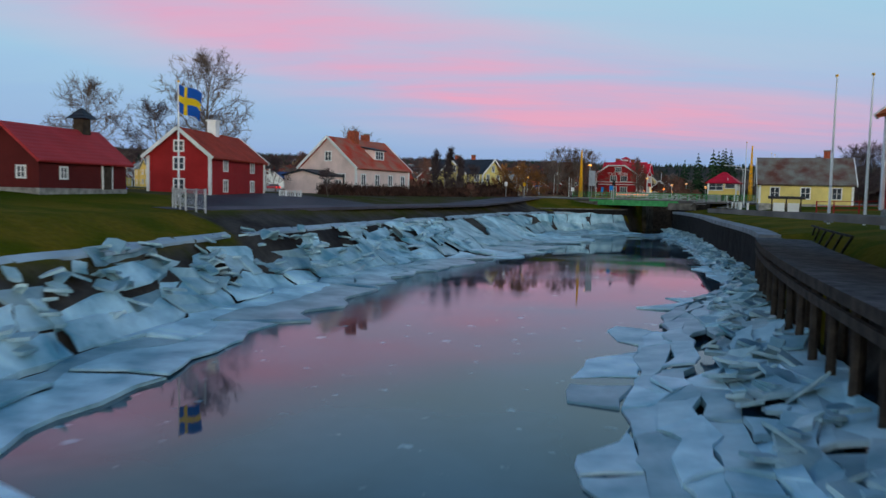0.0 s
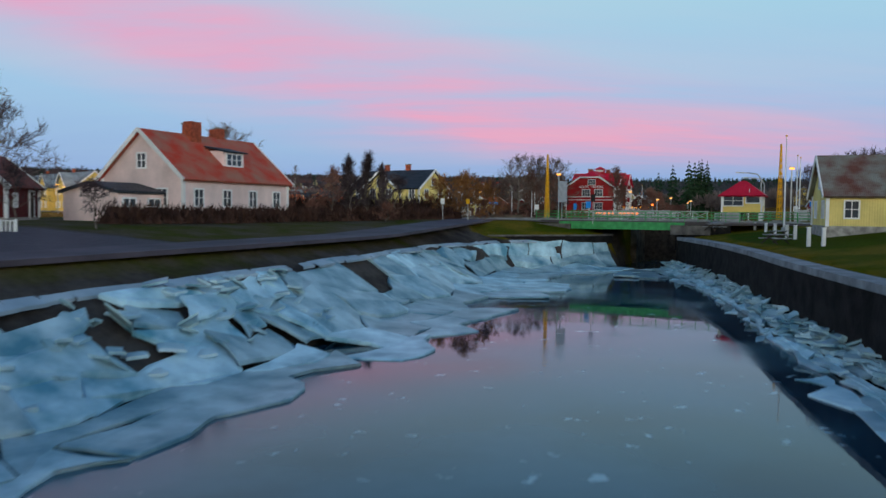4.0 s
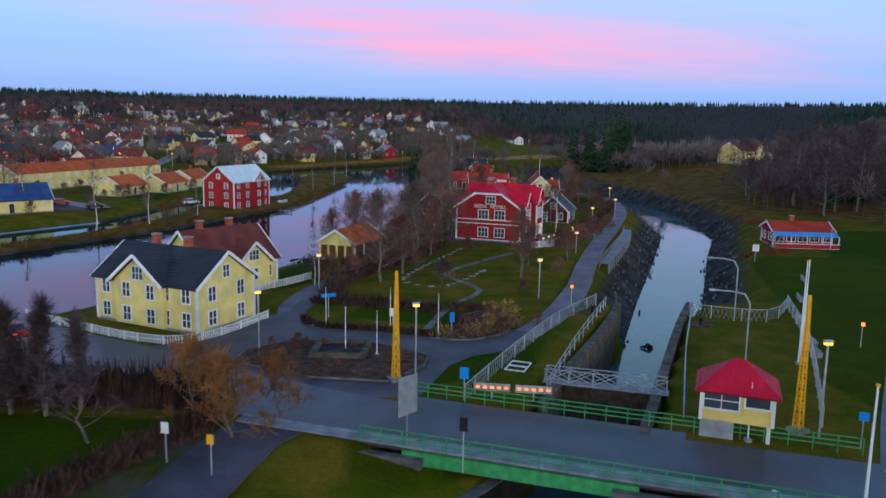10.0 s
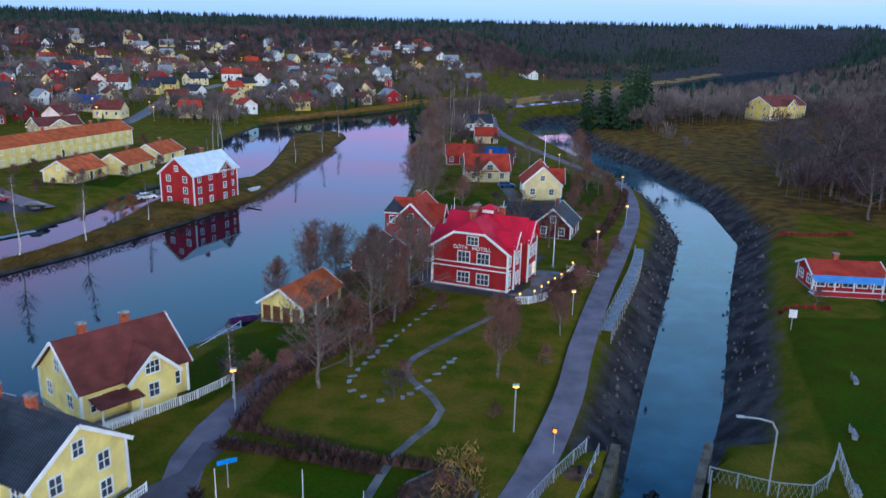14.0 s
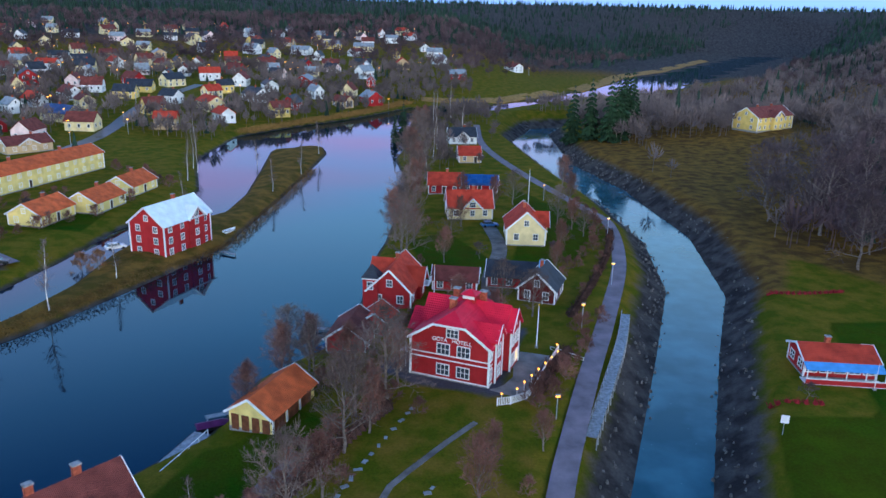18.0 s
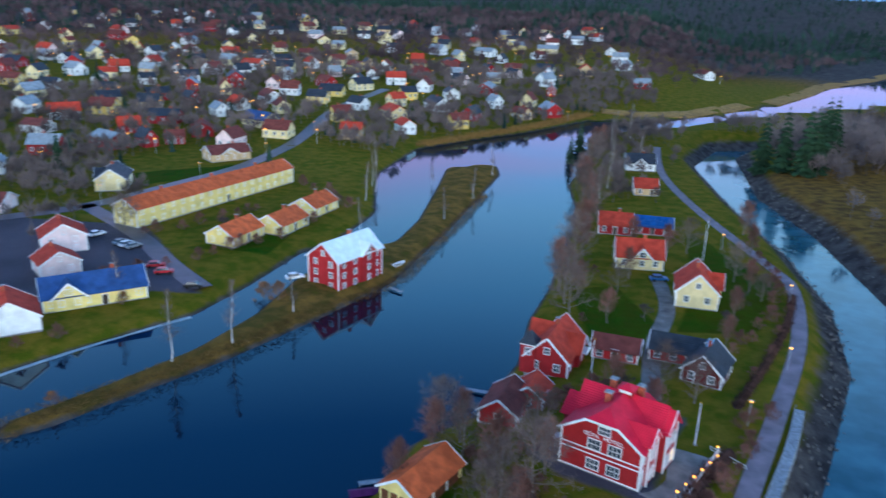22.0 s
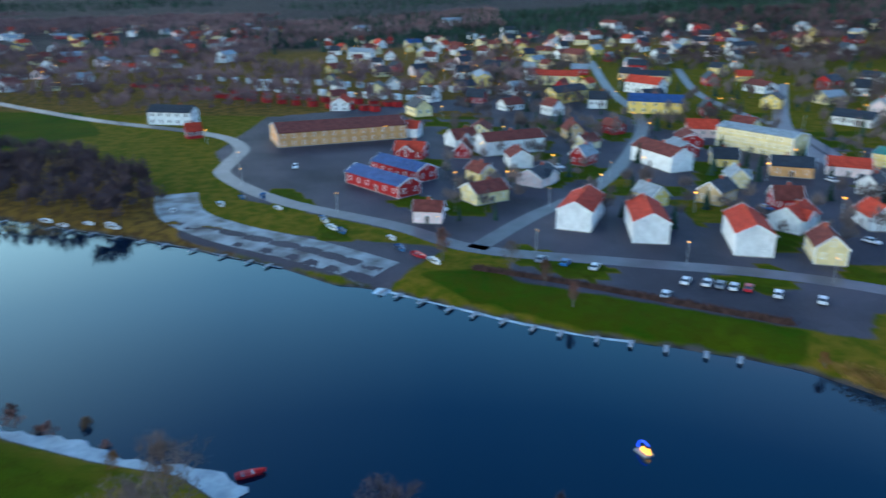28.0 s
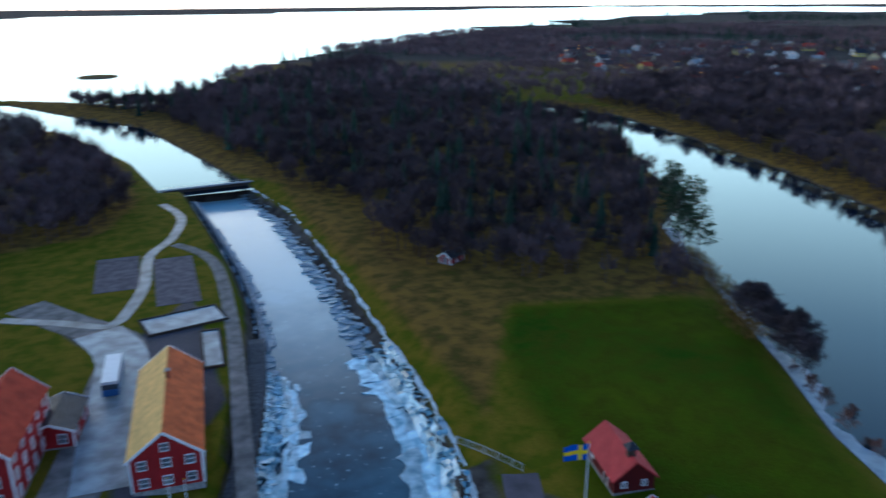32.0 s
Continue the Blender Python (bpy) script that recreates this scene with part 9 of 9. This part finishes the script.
# stones along the upper canal banks
stones_bm = Shape()
rr = random.Random(5)
for line, sg in ((UPPER_E[1:8], 1), (UPPER_W[4:], -1)):
    for p in along(line, 1.3):
        for _ in range(3):
            a, d = rr.uniform(0, 6.28), rr.uniform(0.0, 6.5) if sg > 0 else rr.uniform(0, 5)
            c = Vector((p.x + sg * d * 0.86 + rr.uniform(-1, 1), p.y - sg * d * 0.5 + rr.uniform(-1, 1), 0))
            z = -3.75 + d * (0.72 if sg > 0 else 0.66)
            r = rr.uniform(0.1, 0.32)
            ring = [(c.x + r * math.cos(a + k * 1.257) * rr.uniform(0.7, 1.2), c.y + r * math.sin(a + k * 1.257) * rr.uniform(0.7, 1.2), z - 0.2) for k in range(5)]
            top = [(x * 0.6 + c.x * 0.4, y * 0.6 + c.y * 0.4, z + r * rr.uniform(0.6, 1.1)) for x, y, _ in ring]
            stones_bm.add(ring + top, [(k, (k + 1) % 5, 5 + (k + 1) % 5, 5 + k) for k in range(5)] + [(5, 6, 7, 8, 9)])
solid("bank_stones", stones_bm, rock, "dark stones on the drained canal banks", "stones", kind="stuff")

# ---- cars, boats, jetties and small things ----
CAR_PAINT = {"white": mat("white_car_paint", (0.70, 0.72, 0.74), 0.3, 0.05, 1.0, 0.0, spec=0.6), "grey": mat("grey_car_paint", (0.22, 0.24, 0.27), 0.3, 0.05, 1.0, 0.0, spec=0.6), "blue": mat("blue_car_paint", (0.03, 0.12, 0.30), 0.3, 0.05, 1.0, 0.0, spec=0.6),
             "red": mat("red_car_paint", (0.45, 0.02, 0.03), 0.3, 0.05, 1.0, 0.0, spec=0.6), "black": mat("black_car_paint", (0.02, 0.02, 0.025), 0.3, 0.05, 1.0, 0.0, spec=0.6)}
rubber = mat("tyre_rubber", (0.02, 0.02, 0.02), 0.9, 0.2, 3.0, 0.0)
head_glow, tail_glow = lamp_mat("headlight_glow", (1.0, 0.78, 0.4), 12.0), lamp_mat("tail_light_glow", (1.0, 0.03, 0.02), 5.0)


def car(x, y, turn, colour, lights=False, z=None):
    z = float(ground_z(x, y)) + 0.08 if z is None else z
    c = thing("car", pose(x, y, z, 0, 0, turn), f"{colour} parked car on wet asphalt" if not lights else f"{colour} car with its headlights on", "car")
    body = Shape()
    prof = [(-2.1, 0.35), (-2.15, 0.75), (-1.9, 0.92), (1.0, 0.95), (2.0, 0.78), (2.15, 0.6), (2.1, 0.35)]
    n = len(prof)
    body.add([(a, -0.85, b) for a, b in prof] + [(a, 0.85, b) for a, b in prof], [tuple(range(n)), tuple(range(2 * n - 1, n - 1, -1))] + [(k, k + n, (k + 1) % n + n, (k + 1) % n) for k in range(n)])
    part("body", body, CAR_PAINT[colour], c)
    part("cabin", Shape().add([(-1.75, -0.78, 0.92), (1.05, -0.78, 0.92), (1.05, 0.78, 0.92), (-1.75, 0.78, 0.92), (-1.3, -0.64, 1.42), (0.3, -0.64, 1.42), (0.3, 0.64, 1.42), (-1.3, 0.64, 1.42)], [(0, 1, 5, 4), (1, 2, 6, 5), (2, 3, 7, 6), (3, 0, 4, 7)]), glassm, c)
    part("car_roof", Shape().box(-0.5, 0, 1.41, 1.75, 1.36, 0.05), CAR_PAINT[colour], c)
    for sx in (-1.35, 1.35):
        for sy in (-0.8, 0.8):
            ring = [(sx + 0.33 * math.cos(k * 0.785), 0.33 + 0.33 * math.sin(k * 0.785)) for k in range(8)]
            part("wheel", Shape().add([(a, sy - 0.1, b) for a, b in ring] + [(a, sy + 0.1, b) for a, b in ring], [tuple(range(8)), tuple(range(15, 7, -1))] + [(k, k + 8, (k + 1) % 8 + 8, (k + 1) % 8) for k in range(8)]), rubber, c)
    if lights:
        for sy in (-0.6, 0.6):
            part("headlight", Shape().box(2.12, sy, 0.6, 0.1, 0.32, 0.16), head_glow, c)
            part("tail_light", Shape().box(-2.14, sy, 0.62, 0.08, 0.3, 0.14), tail_glow, c)
    return c


for x, y, col in ((-133.5, 175.7, "grey"), (-131.4, 181.3, "blue"), (-128.8, 187.9, "white"), (-120.7, 206.9, "white"), (-119.8, 211.3, "white"), (-118.7, 213.9, "grey"), (-117.6, 216.5, "white"), (-113.8, 224.7, "white"), (-110.7, 232.8, "white"), (-112.6, 200.5, "white"), (-117, 219.5, "red")):
    car(x, y, 155, col)
for x, y, turn, col in ((-67, 334.5, 60, "white"), (-57.6, 329.3, 60, "grey"), (-55.4, 328, 60, "white"), (-53.2, 327, 60, "grey"), (-41.5, 314.7, 20, "red"), (-37.8, 311, 20, "red"), (-27.6, 303.8, 10, "black"), (-7.5, 313, 30, "white"), (77.0, 327.5, 5, "blue"), (-88, 296, 130, "grey"), (-80, 310, 130, "white"), (-150, 262, 40, "white"),
                        (-160, 250, 40, "blue"), (-168, 240, 40, "white"), (-200, 262, 30, "white"), (-190, 252, 30, "grey"), (-180, 246, 30, "blue"), (-165, 214, 70, "grey"), (-175, 150, 70, "white"), (-230, 190, 50, "white"), (-226, 96, 10, "white"), (41.5, 26, 80, "white"), (-214, 280, 20, "white")):
    car(x, y, turn, col)
for x, y, turn, col in ((-62.5, 244.5, -40, "blue"), (-56.6, 239.2, -40, "blue"), (-112, 281, -30, "white"), (-36, 218.5, 140, "red"), (-2, 189.5, 140, "red"), (-150, 294, -10, "white"), (-128, 300, -60, "white")):
    car(x, y, turn, col, True, 2.4 if y < 240 else None)


def jetty(x, y, turn, length, label="small timber jetty on posts by the river bank"):
    j = thing("jetty", pose(x, y, 0, 0, 0, turn), label, "jetty", "river jetties")
    part("deck", Shape().box(length / 2, 0, 0.42, length, 0.9, 0.1), greywood, j)
    for px in (0.5, length - 0.2):
        part("post", Shape().tube([(px, 0.3, -1.4), (px, 0.3, 0.75)], [0.09, 0.08], 6), greywood, j)


landing = thing("river_landing", pose(20.4, 232.6, 0, 0, 0, 66), "pale timber landing with a white railing on the river", "landing stage")
for k in range(18):
    part("plank", Shape().box(-5.1 + k * 0.6, 0, 0.5, 0.54, 2.3, 0.09), greywood, landing)
for k in range(6):
    for sy in (-1.0, 1.0):
        part("post", Shape().tube([(-5 + 2 * k, sy, -1.4), (-5 + 2 * k, sy, 1.45 if sy < 0 else 0.6)], [0.08, 0.07], 6), white if sy < 0 else darkwood, landing)
part("rail", Shape().box(0, -1.0, 1.38, 10.2, 0.08, 0.08), white, landing)
part("fender", Shape().box(0, 1.22, 0.2, 10.6, 0.16, 0.35), blackm, landing)
cover = thing("covered_boat", pose(23.4, 239.6, 0.15, 0, 0, 20), "boat under a purple cover at the landing", "boat")
part("hull", Shape().add([(-2, -0.9, 0.5), (1.6, -0.9, 0.5), (2.4, 0, 0.55), (1.6, 0.9, 0.5), (-2, 0.9, 0.5), (-1.8, -0.6, -0.2), (1.2, -0.6, -0.2), (1.9, 0, -0.1), (1.2, 0.6, -0.2), (-1.8, 0.6, -0.2)], [(0, 5, 6, 1), (1, 6, 7, 2), (2, 7, 8, 3), (3, 8, 9, 4), (4, 9, 5, 0), (9, 8, 7, 6, 5)]), blackm, cover)
part("cover", Shape().add([(-2.05, -0.95, 0.5), (1.6, -0.95, 0.5), (2.45, 0, 0.55), (1.6, 0.95, 0.5), (-2.05, 0.95, 0.5), (-1.8, 0, 0.95), (1.3, 0, 0.9)], [(0, 1, 6, 5), (1, 2, 6), (2, 3, 6), (3, 4, 5, 6), (4, 0, 5)]), mat("purple_tarpaulin", (0.10, 0.02, 0.09), 0.5, 0.2, 1.0, 0.2), cover)

PARK_SHORE = along([(-119, 140), (-110, 155), (-99, 177), (-95, 190), (-89, 209), (-85, 218)], 5.0)
for k, p in enumerate(PARK_SHORE[:-1]):
    t = PARK_SHORE[k + 1] - p
    jetty(p.x, p.y, math.degrees(math.atan2(t.y, t.x)) - 90, 3.0)
for p in along([(-134, 110), (-148, 79), (-161, 42), (-168, 20)], 7.0):
    jetty(p.x, p.y, -28, 2.6)
jetty(26, 243, 200, 4), jetty(40, 270, 170, 5, "wooden bathing jetty below the red villa"), jetty(14.0, 316, -35, 4)
ramp = solid("boat_ramp", Shape().slab([(-117.5, 136.5, 0.0), (-116.0, 139.5, 0.0), (-127.5, 145.5, 1.6), (-129.0, 142.5, 1.6)], 0.3), snow, "icy pale boat ramp into the river", "ramp", kind="structure")

HULL = {"white": CAR_PAINT["white"], "red": CAR_PAINT["red"], "blue": CAR_PAINT["blue"]}


def boat(x, y, z, turn, colour, size=1.0):
    b = thing("boat", pose(x, y, z, 0, 0, turn) @ Matrix.Diagonal((size, size, size, 1)), f"{colour} rowing boat laid up on the bank", "boat")
    out, inn = Shape(), Shape()
    st = [(-2.0, 0.62, 0.0), (-1.0, 0.78, -0.02), (0.3, 0.78, -0.02), (1.5, 0.5, 0.03), (2.3, 0.05, 0.15)]
    v = []
    for px, w, z0 in st:
        v += [(px, -w, 0.55 + z0), (px, -w * 0.6, z0), (px, w * 0.6, z0), (px, w, 0.55 + z0)]
    f = [(4 * k + j, 4 * k + j + 1, 4 * k + j + 5, 4 * k + j + 4) for k in range(4) for j in range(3)] + [(0, 3, 2, 1)]
    part("hull", out.add(v, f), HULL[colour], b)
    for px in (-1.0, 0.4):
        part("thwart", Shape().box(px, 0, 0.36, 0.25, 1.3, 0.05), greywood, b)


for x, y, turn, col in ((-50.5, 127.5, 115, "red"), (-161.5, 44, 60, "white"), (-160.5, 52, 60, "white"), (-159.8, 58.5, 60, "white"), (-171, 72, 20, "white"), (-175, 102, 40, "white"), (-166, 117, 30, "blue"), (-163, 118, 30, "white"), (-149, 138, 30, "white"), (-186, 88, 30, "blue"), (14.0, 330, 60, "white"), (37, 262, 40, "blue")):
    boat(x, y, max(float(land_z(x, y)), 0.05), turn, col)

raft = thing("lit_raft", pose(-58.1, 184.5, 0.0, 0, 0, 30), "floating raft with a glowing blue and yellow light figure", "raft")
part("float", Shape().box(0, 0, -0.1, 2.4, 1.6, 0.35), greywood, raft)
blue_glow, gold_glow = lamp_mat("blue_light_tube", (0.03, 0.08, 1.0), 0.9), lamp_mat("gold_light_tube", (1.0, 0.42, 0.03), 1.6)
part("blue_arc", Shape().tube([(1.3 * math.cos(a), 0, 0.6 + 1.3 * math.sin(a)) for a in np.linspace(0.9, 3.3, 10)], [0.13] * 10, 6), blue_glow, raft)
part("gold_figure", Shape().tube([(-0.6, 0, 0.3), (-0.2, 0, 0.9), (0.3, 0, 0.7), (0.9, 0, 1.1), (1.3, 0, 0.5), (0.6, 0, 0.3), (-0.4, 0, 0.3)], [0.16] * 7, 6), gold_glow, raft)

frame_box = thing("cold_frame", pose(44.6, 177.0, 2.2, 0, 0, 62), "white wooden frame lying on the lock grass", "frame")
for sg in (-1, 0, 1):
    part("cross_bar", Shape().box(sg * 1.3, 0, 0.05, 0.1, 1.6, 0.12), white, frame_box)
for sg in (-1, 1):
    part("side_bar", Shape().box(0, sg * 0.85, 0.05, 2.7, 0.1, 0.12), white, frame_box)
for x, y in ((57.6, 195.6), (67.7, 189.6)):
    ring = [(1.5 * math.cos(k * 0.524), 1.1 * math.sin(k * 0.524)) for k in range(12)]
    bed = thing("capstan_bed", pose(x, y, float(land_z(x, y)), 0, 0, 20), "round bare soil bed with an iron capstan by the lock", "capstan")
    part("soil", Shape().add([(a, b, -0.2) for a, b in ring] + [(a, b, 0.09) for a, b in ring], [tuple(range(12, 24))] + [(k, (k + 1) % 12, (k + 1) % 12 + 12, k + 12) for k in range(12)]), leafy, bed)
    part("drum", Shape().tube([(0, 0, 0), (0, 0, 0.35), (0, 0, 0.75), (0, 0, 0.85)], [0.22, 0.16, 0.24, 0.05], 10), blackm, bed)
for x, y in ((80.1, 190.8), (75.5, 181.4), (73.7, 178.0), (93.9, 211.5), (86.0, 200.0)):
    seat = thing("park_bench", pose(x, y, float(land_z(x, y)), 0, 0, 68), "grey slatted park bench on the lock lawn", "bench", "lock lawn benches")
    for dy in (-0.16, 0.0, 0.16):
        part("seat_slat", Shape().box(0, dy, 0.43, 1.7, 0.13, 0.05), greywood, seat)
    for dz in (0.6, 0.78):
        part("back_slat", Shape().box(0, 0.3, dz, 1.7, 0.05, 0.13), greywood, seat)
    for sx in (-0.7, 0.7):
        part("leg", Shape().box(sx, 0.05, -0.1, 0.08, 0.5, 0.55), concrete, seat)
        part("back_post", Shape().box(sx, 0.34, 0.3, 0.07, 0.05, 0.65), steel, seat)
driftwood = solid("ice_debris", Shape().tube([(66.0, 199.6, -3.45), (66.6, 200.4, -3.2), (67.2, 200.2, -3.4)], [0.2, 0.35, 0.12], 6).tube([(65.7, 200.5, -3.4), (66.8, 199.9, -3.1)], [0.15, 0.1], 5), darkwood, "dark driftwood frozen into the canal ice", "driftwood")
# benches and posts on the quay lawn
def picnic_table(x, y, z, turn):
    b = thing("picnic_table", pose(x, y, z, 0, 0, turn), "wooden picnic table with benches on the grass", "picnic table", "quay picnic tables")
    part("tabletop", Shape().box(0, 0, 0.72, 1.9, 0.75, 0.06), greywood, b)
    for sy in (-0.75, 0.75):
        part("bench", Shape().box(0, sy, 0.42, 1.9, 0.28, 0.05), greywood, b)
    for sx in (-0.7, 0.7):
        part("leg", Shape().beam((sx, -0.8, 0), (sx, 0.25, 0.72), 0.08), darkwood, b)
        part("leg", Shape().beam((sx, 0.8, 0), (sx, -0.25, 0.72), 0.08), darkwood, b)


for x, y, z in ((48.6, 150.5, 1.3), (46.9, 131.6, 1.0), (44.8, 127.6, 0.8)):
    picnic_table(x, y, z, 25)
for x, y in ((54.2, 152.9), (52.9, 147.2), (51.8, 142.7), (49.6, 135.6), (48.6, 132.0), (45.0, 122.6), (45.4, 121.2)):
    pst = thing("marker_post", pose(x, y, 1.0), "short white wooden marker post on the grass", "post", "marker posts")
    part("shaft", Shape().box(0, 0, -0.3, 0.22, 0.22, 1.5), white, pst)
    part("cap", Shape().box(0, 0, 1.2, 0.26, 0.26, 0.06), white, pst)
board = thing("notice_board", pose(44.6, 108.5, 0.9, 0, 0, -20), "roofed dark notice board with white sheets", "notice board")
for sx in (-1.4, 0, 1.4):
    part("post", Shape().box(sx, 0, -0.3, 0.14, 0.14, 2.4), darkwood, board)
for sx in (-0.7, 0.7):
    part("sheet", Shape().box(sx, -0.09, 0.6, 1.1, 0.04, 0.9), white, board)
part("roof", Shape().slab([(-1.8, -0.5, 2.0), (1.8, -0.5, 2.0), (1.8, 0.5, 2.2), (-1.8, 0.5, 2.2)], 0.1), darkwood, board)

# inn veranda, dam gate, yard things
ver = thing("inn_veranda", pose(-57.5, 259.0, 2.2, 0, 0, 48), "glazed white veranda with a green roof", "veranda")
part("wall", Shape().box(0, 0, -0.3, 16, 6.5, 2.9), WALL["W"], ver)
part("roof", gable_roof(Shape(), 16, 6.5, 2.6, 0.9, 0.3), ROOF["n"], ver)
for k in range(10):
    add_window(ver, -7.2 + k * 1.6, -3.27, 1.45, 0, 1.2, 1.3)
for sx in (-1, 1):
    part("corner_pavilion", Shape().box(sx * 7.2, -3.0, -0.3, 2.6, 2.6, 3.2).add([(sx * 7.2 - 1.6, -4.6, 2.9), (sx * 7.2 + 1.6, -4.6, 2.9), (sx * 7.2 + 1.6, -1.4, 2.9), (sx * 7.2 - 1.6, -1.4, 2.9), (sx * 7.2, -3.0, 4.0)], [(0, 1, 4), (1, 2, 4), (2, 3, 4), (3, 0, 4)]), WALL["P"], ver)
dam = thing("dam_gate", pose(10, -112, 0, 0, 0, 5), "dark timber dam gate across the canal with a walkway", "dam")
part("gate_leaf", Shape().box(0, 0, -5, 30, 1.2, 6.0), darkwood, dam)
part("walkway", Shape().box(0, -0.2, 1.0, 32, 1.8, 0.25), greywood, dam)
for k in range(9):
    part("rail_post", Shape().box(-14 + k * 3.5, 0.6, 1.2, 0.1, 0.1, 1.0), steel, dam)
part("handrail", Shape().box(0, 0.6, 2.15, 29, 0.08, 0.08), steel, dam)
bus = thing("bus", pose(41.5, 31.5, 2.3, 0, 0, 85), "blue and white bus parked in the yard", "bus")
part("body", Shape().box(0, 0, 0.45, 10.5, 2.5, 1.1), CAR_PAINT["blue"], bus)
part("upper_body", Shape().box(0, 0, 2.5, 10.5, 2.5, 0.5), CAR_PAINT["white"], bus)
part("window_band", Shape().box(0, 0, 1.55, 10.3, 2.46, 0.95), glassm, bus)
for sx in (-3.3, 3.3):
    for sy in (-1.1, 1.1):
        ring = [(sx + 0.5 * math.cos(k * 0.785), 0.5 + 0.5 * math.sin(k * 0.785)) for k in range(8)]
        part("wheel", Shape().add([(a, sy - 0.15, b) for a, b in ring] + [(a, sy + 0.15, b) for a, b in ring], [tuple(range(8)), tuple(range(15, 7, -1))] + [(k, k + 8, (k + 1) % 8 + 8, (k + 1) % 8) for k in range(8)]), rubber, bus)
for x, y, trn, bl, bw in ((28.4, 8.6, 10, 15, 8.5), (24.8, 24.0, 86, 16, 3.4)):
    fr = thing("planting_bed", pose(x, y, 2.2, 0, 0, trn), "walled gravel planting bed with an icy surface", "bed")
    for sg in (-1, 1):
        part("edge", Shape().box(0, sg * bw / 2, -0.1, bl + 0.4, 0.4, 0.5), darkwood, fr)
        part("edge", Shape().box(sg * bl / 2, 0, -0.1, 0.4, bw - 0.4, 0.5), darkwood, fr)
    part("bed", Shape().box(0, 0, -0.2, bl - 0.4, bw - 0.4, 0.4), icy_gravel, fr)
court_gravel = mat("court_gravel", (0.13, 0.105, 0.11), 0.95, 0.3, 0.5, 0.4)
for x, y, turn, sx, sy in ((27.8, -17, -2, 9, 32), (40, -26, -2, 9.5, 24)):
    solid("gravel_court", Shape().box(x, y, 2.15, sx, sy, 0.1, turn), court_gravel, "grey gravel sports court", "court", kind="structure")
tagged(part("ice_track", ribbon([(62, -6), (50, 1), (42, 6), (38, -2), (34.5, -16), (32.5, -36), (26, -50), (22, -70), (26, -88)], 2.6, 0.09), icy_gravel), "track of trodden ice through the yard", "path", kind="structure")
tagged(part("ice_yard", ribbon([(43, 62), (42, 45), (40, 22), (44, 8)], 9.0, 0.085), icy_gravel), "icy yard between the mill and the warehouse", "yard", kind="structure")
tagged(part("ice_beach", ribbon([(-126, 138), (-140, 118), (-153, 94), (-168, 76), (-190, 66)], 13.0, 0.05, z=lambda x, y: float(land_z(x, y))), icy_beach), "pale icy gravel beach with laid-up boats", "beach", kind="structure")
for x, y, turn, cl in ((-132, 150, 30, "white"), (-136, 146, 40, "red"), (-141, 141, 25, "blue"), (-154, 124, 30, "blue"), (-157, 121, 35, "white"), (-178, 84, 30, "white"), (-188, 94, 10, "blue"), (-158, 60, 60, "white"), (-164, 38, 60, "white")):
    boat(x, y, float(land_z(x, y)), turn, cl, 1.25)
house(-34.5, -2.5, 30, 5, 3.2, 2.0, 1.0, "R", "k", "small dark shed on the meadow", name="shed", category="shed", cols=1, gcols=1, chimneys=(), attic=False)
rs = random.Random(8)
for k in range(26):
    u = k / 25
    p = along([(49.3, 237.2), (44.5, 229), (41.1, 222.8), (37.8, 215.2), (39.3, 211.6), (43.3, 210.9), (49.9, 220.1)], 1.6)
    q = p[int(u * (len(p) - 1))]
    tagged(solid("edging_stone", Shape().box(q.x, q.y, float(ground_z(q.x, q.y)) - 0.1, rs.uniform(0.6, 1.1), rs.uniform(0.35, 0.6), rs.uniform(0.14, 0.22), rs.uniform(0, 90)), concrete, "flat grey edging stone in the park grass", "stone", "park edging stones"))
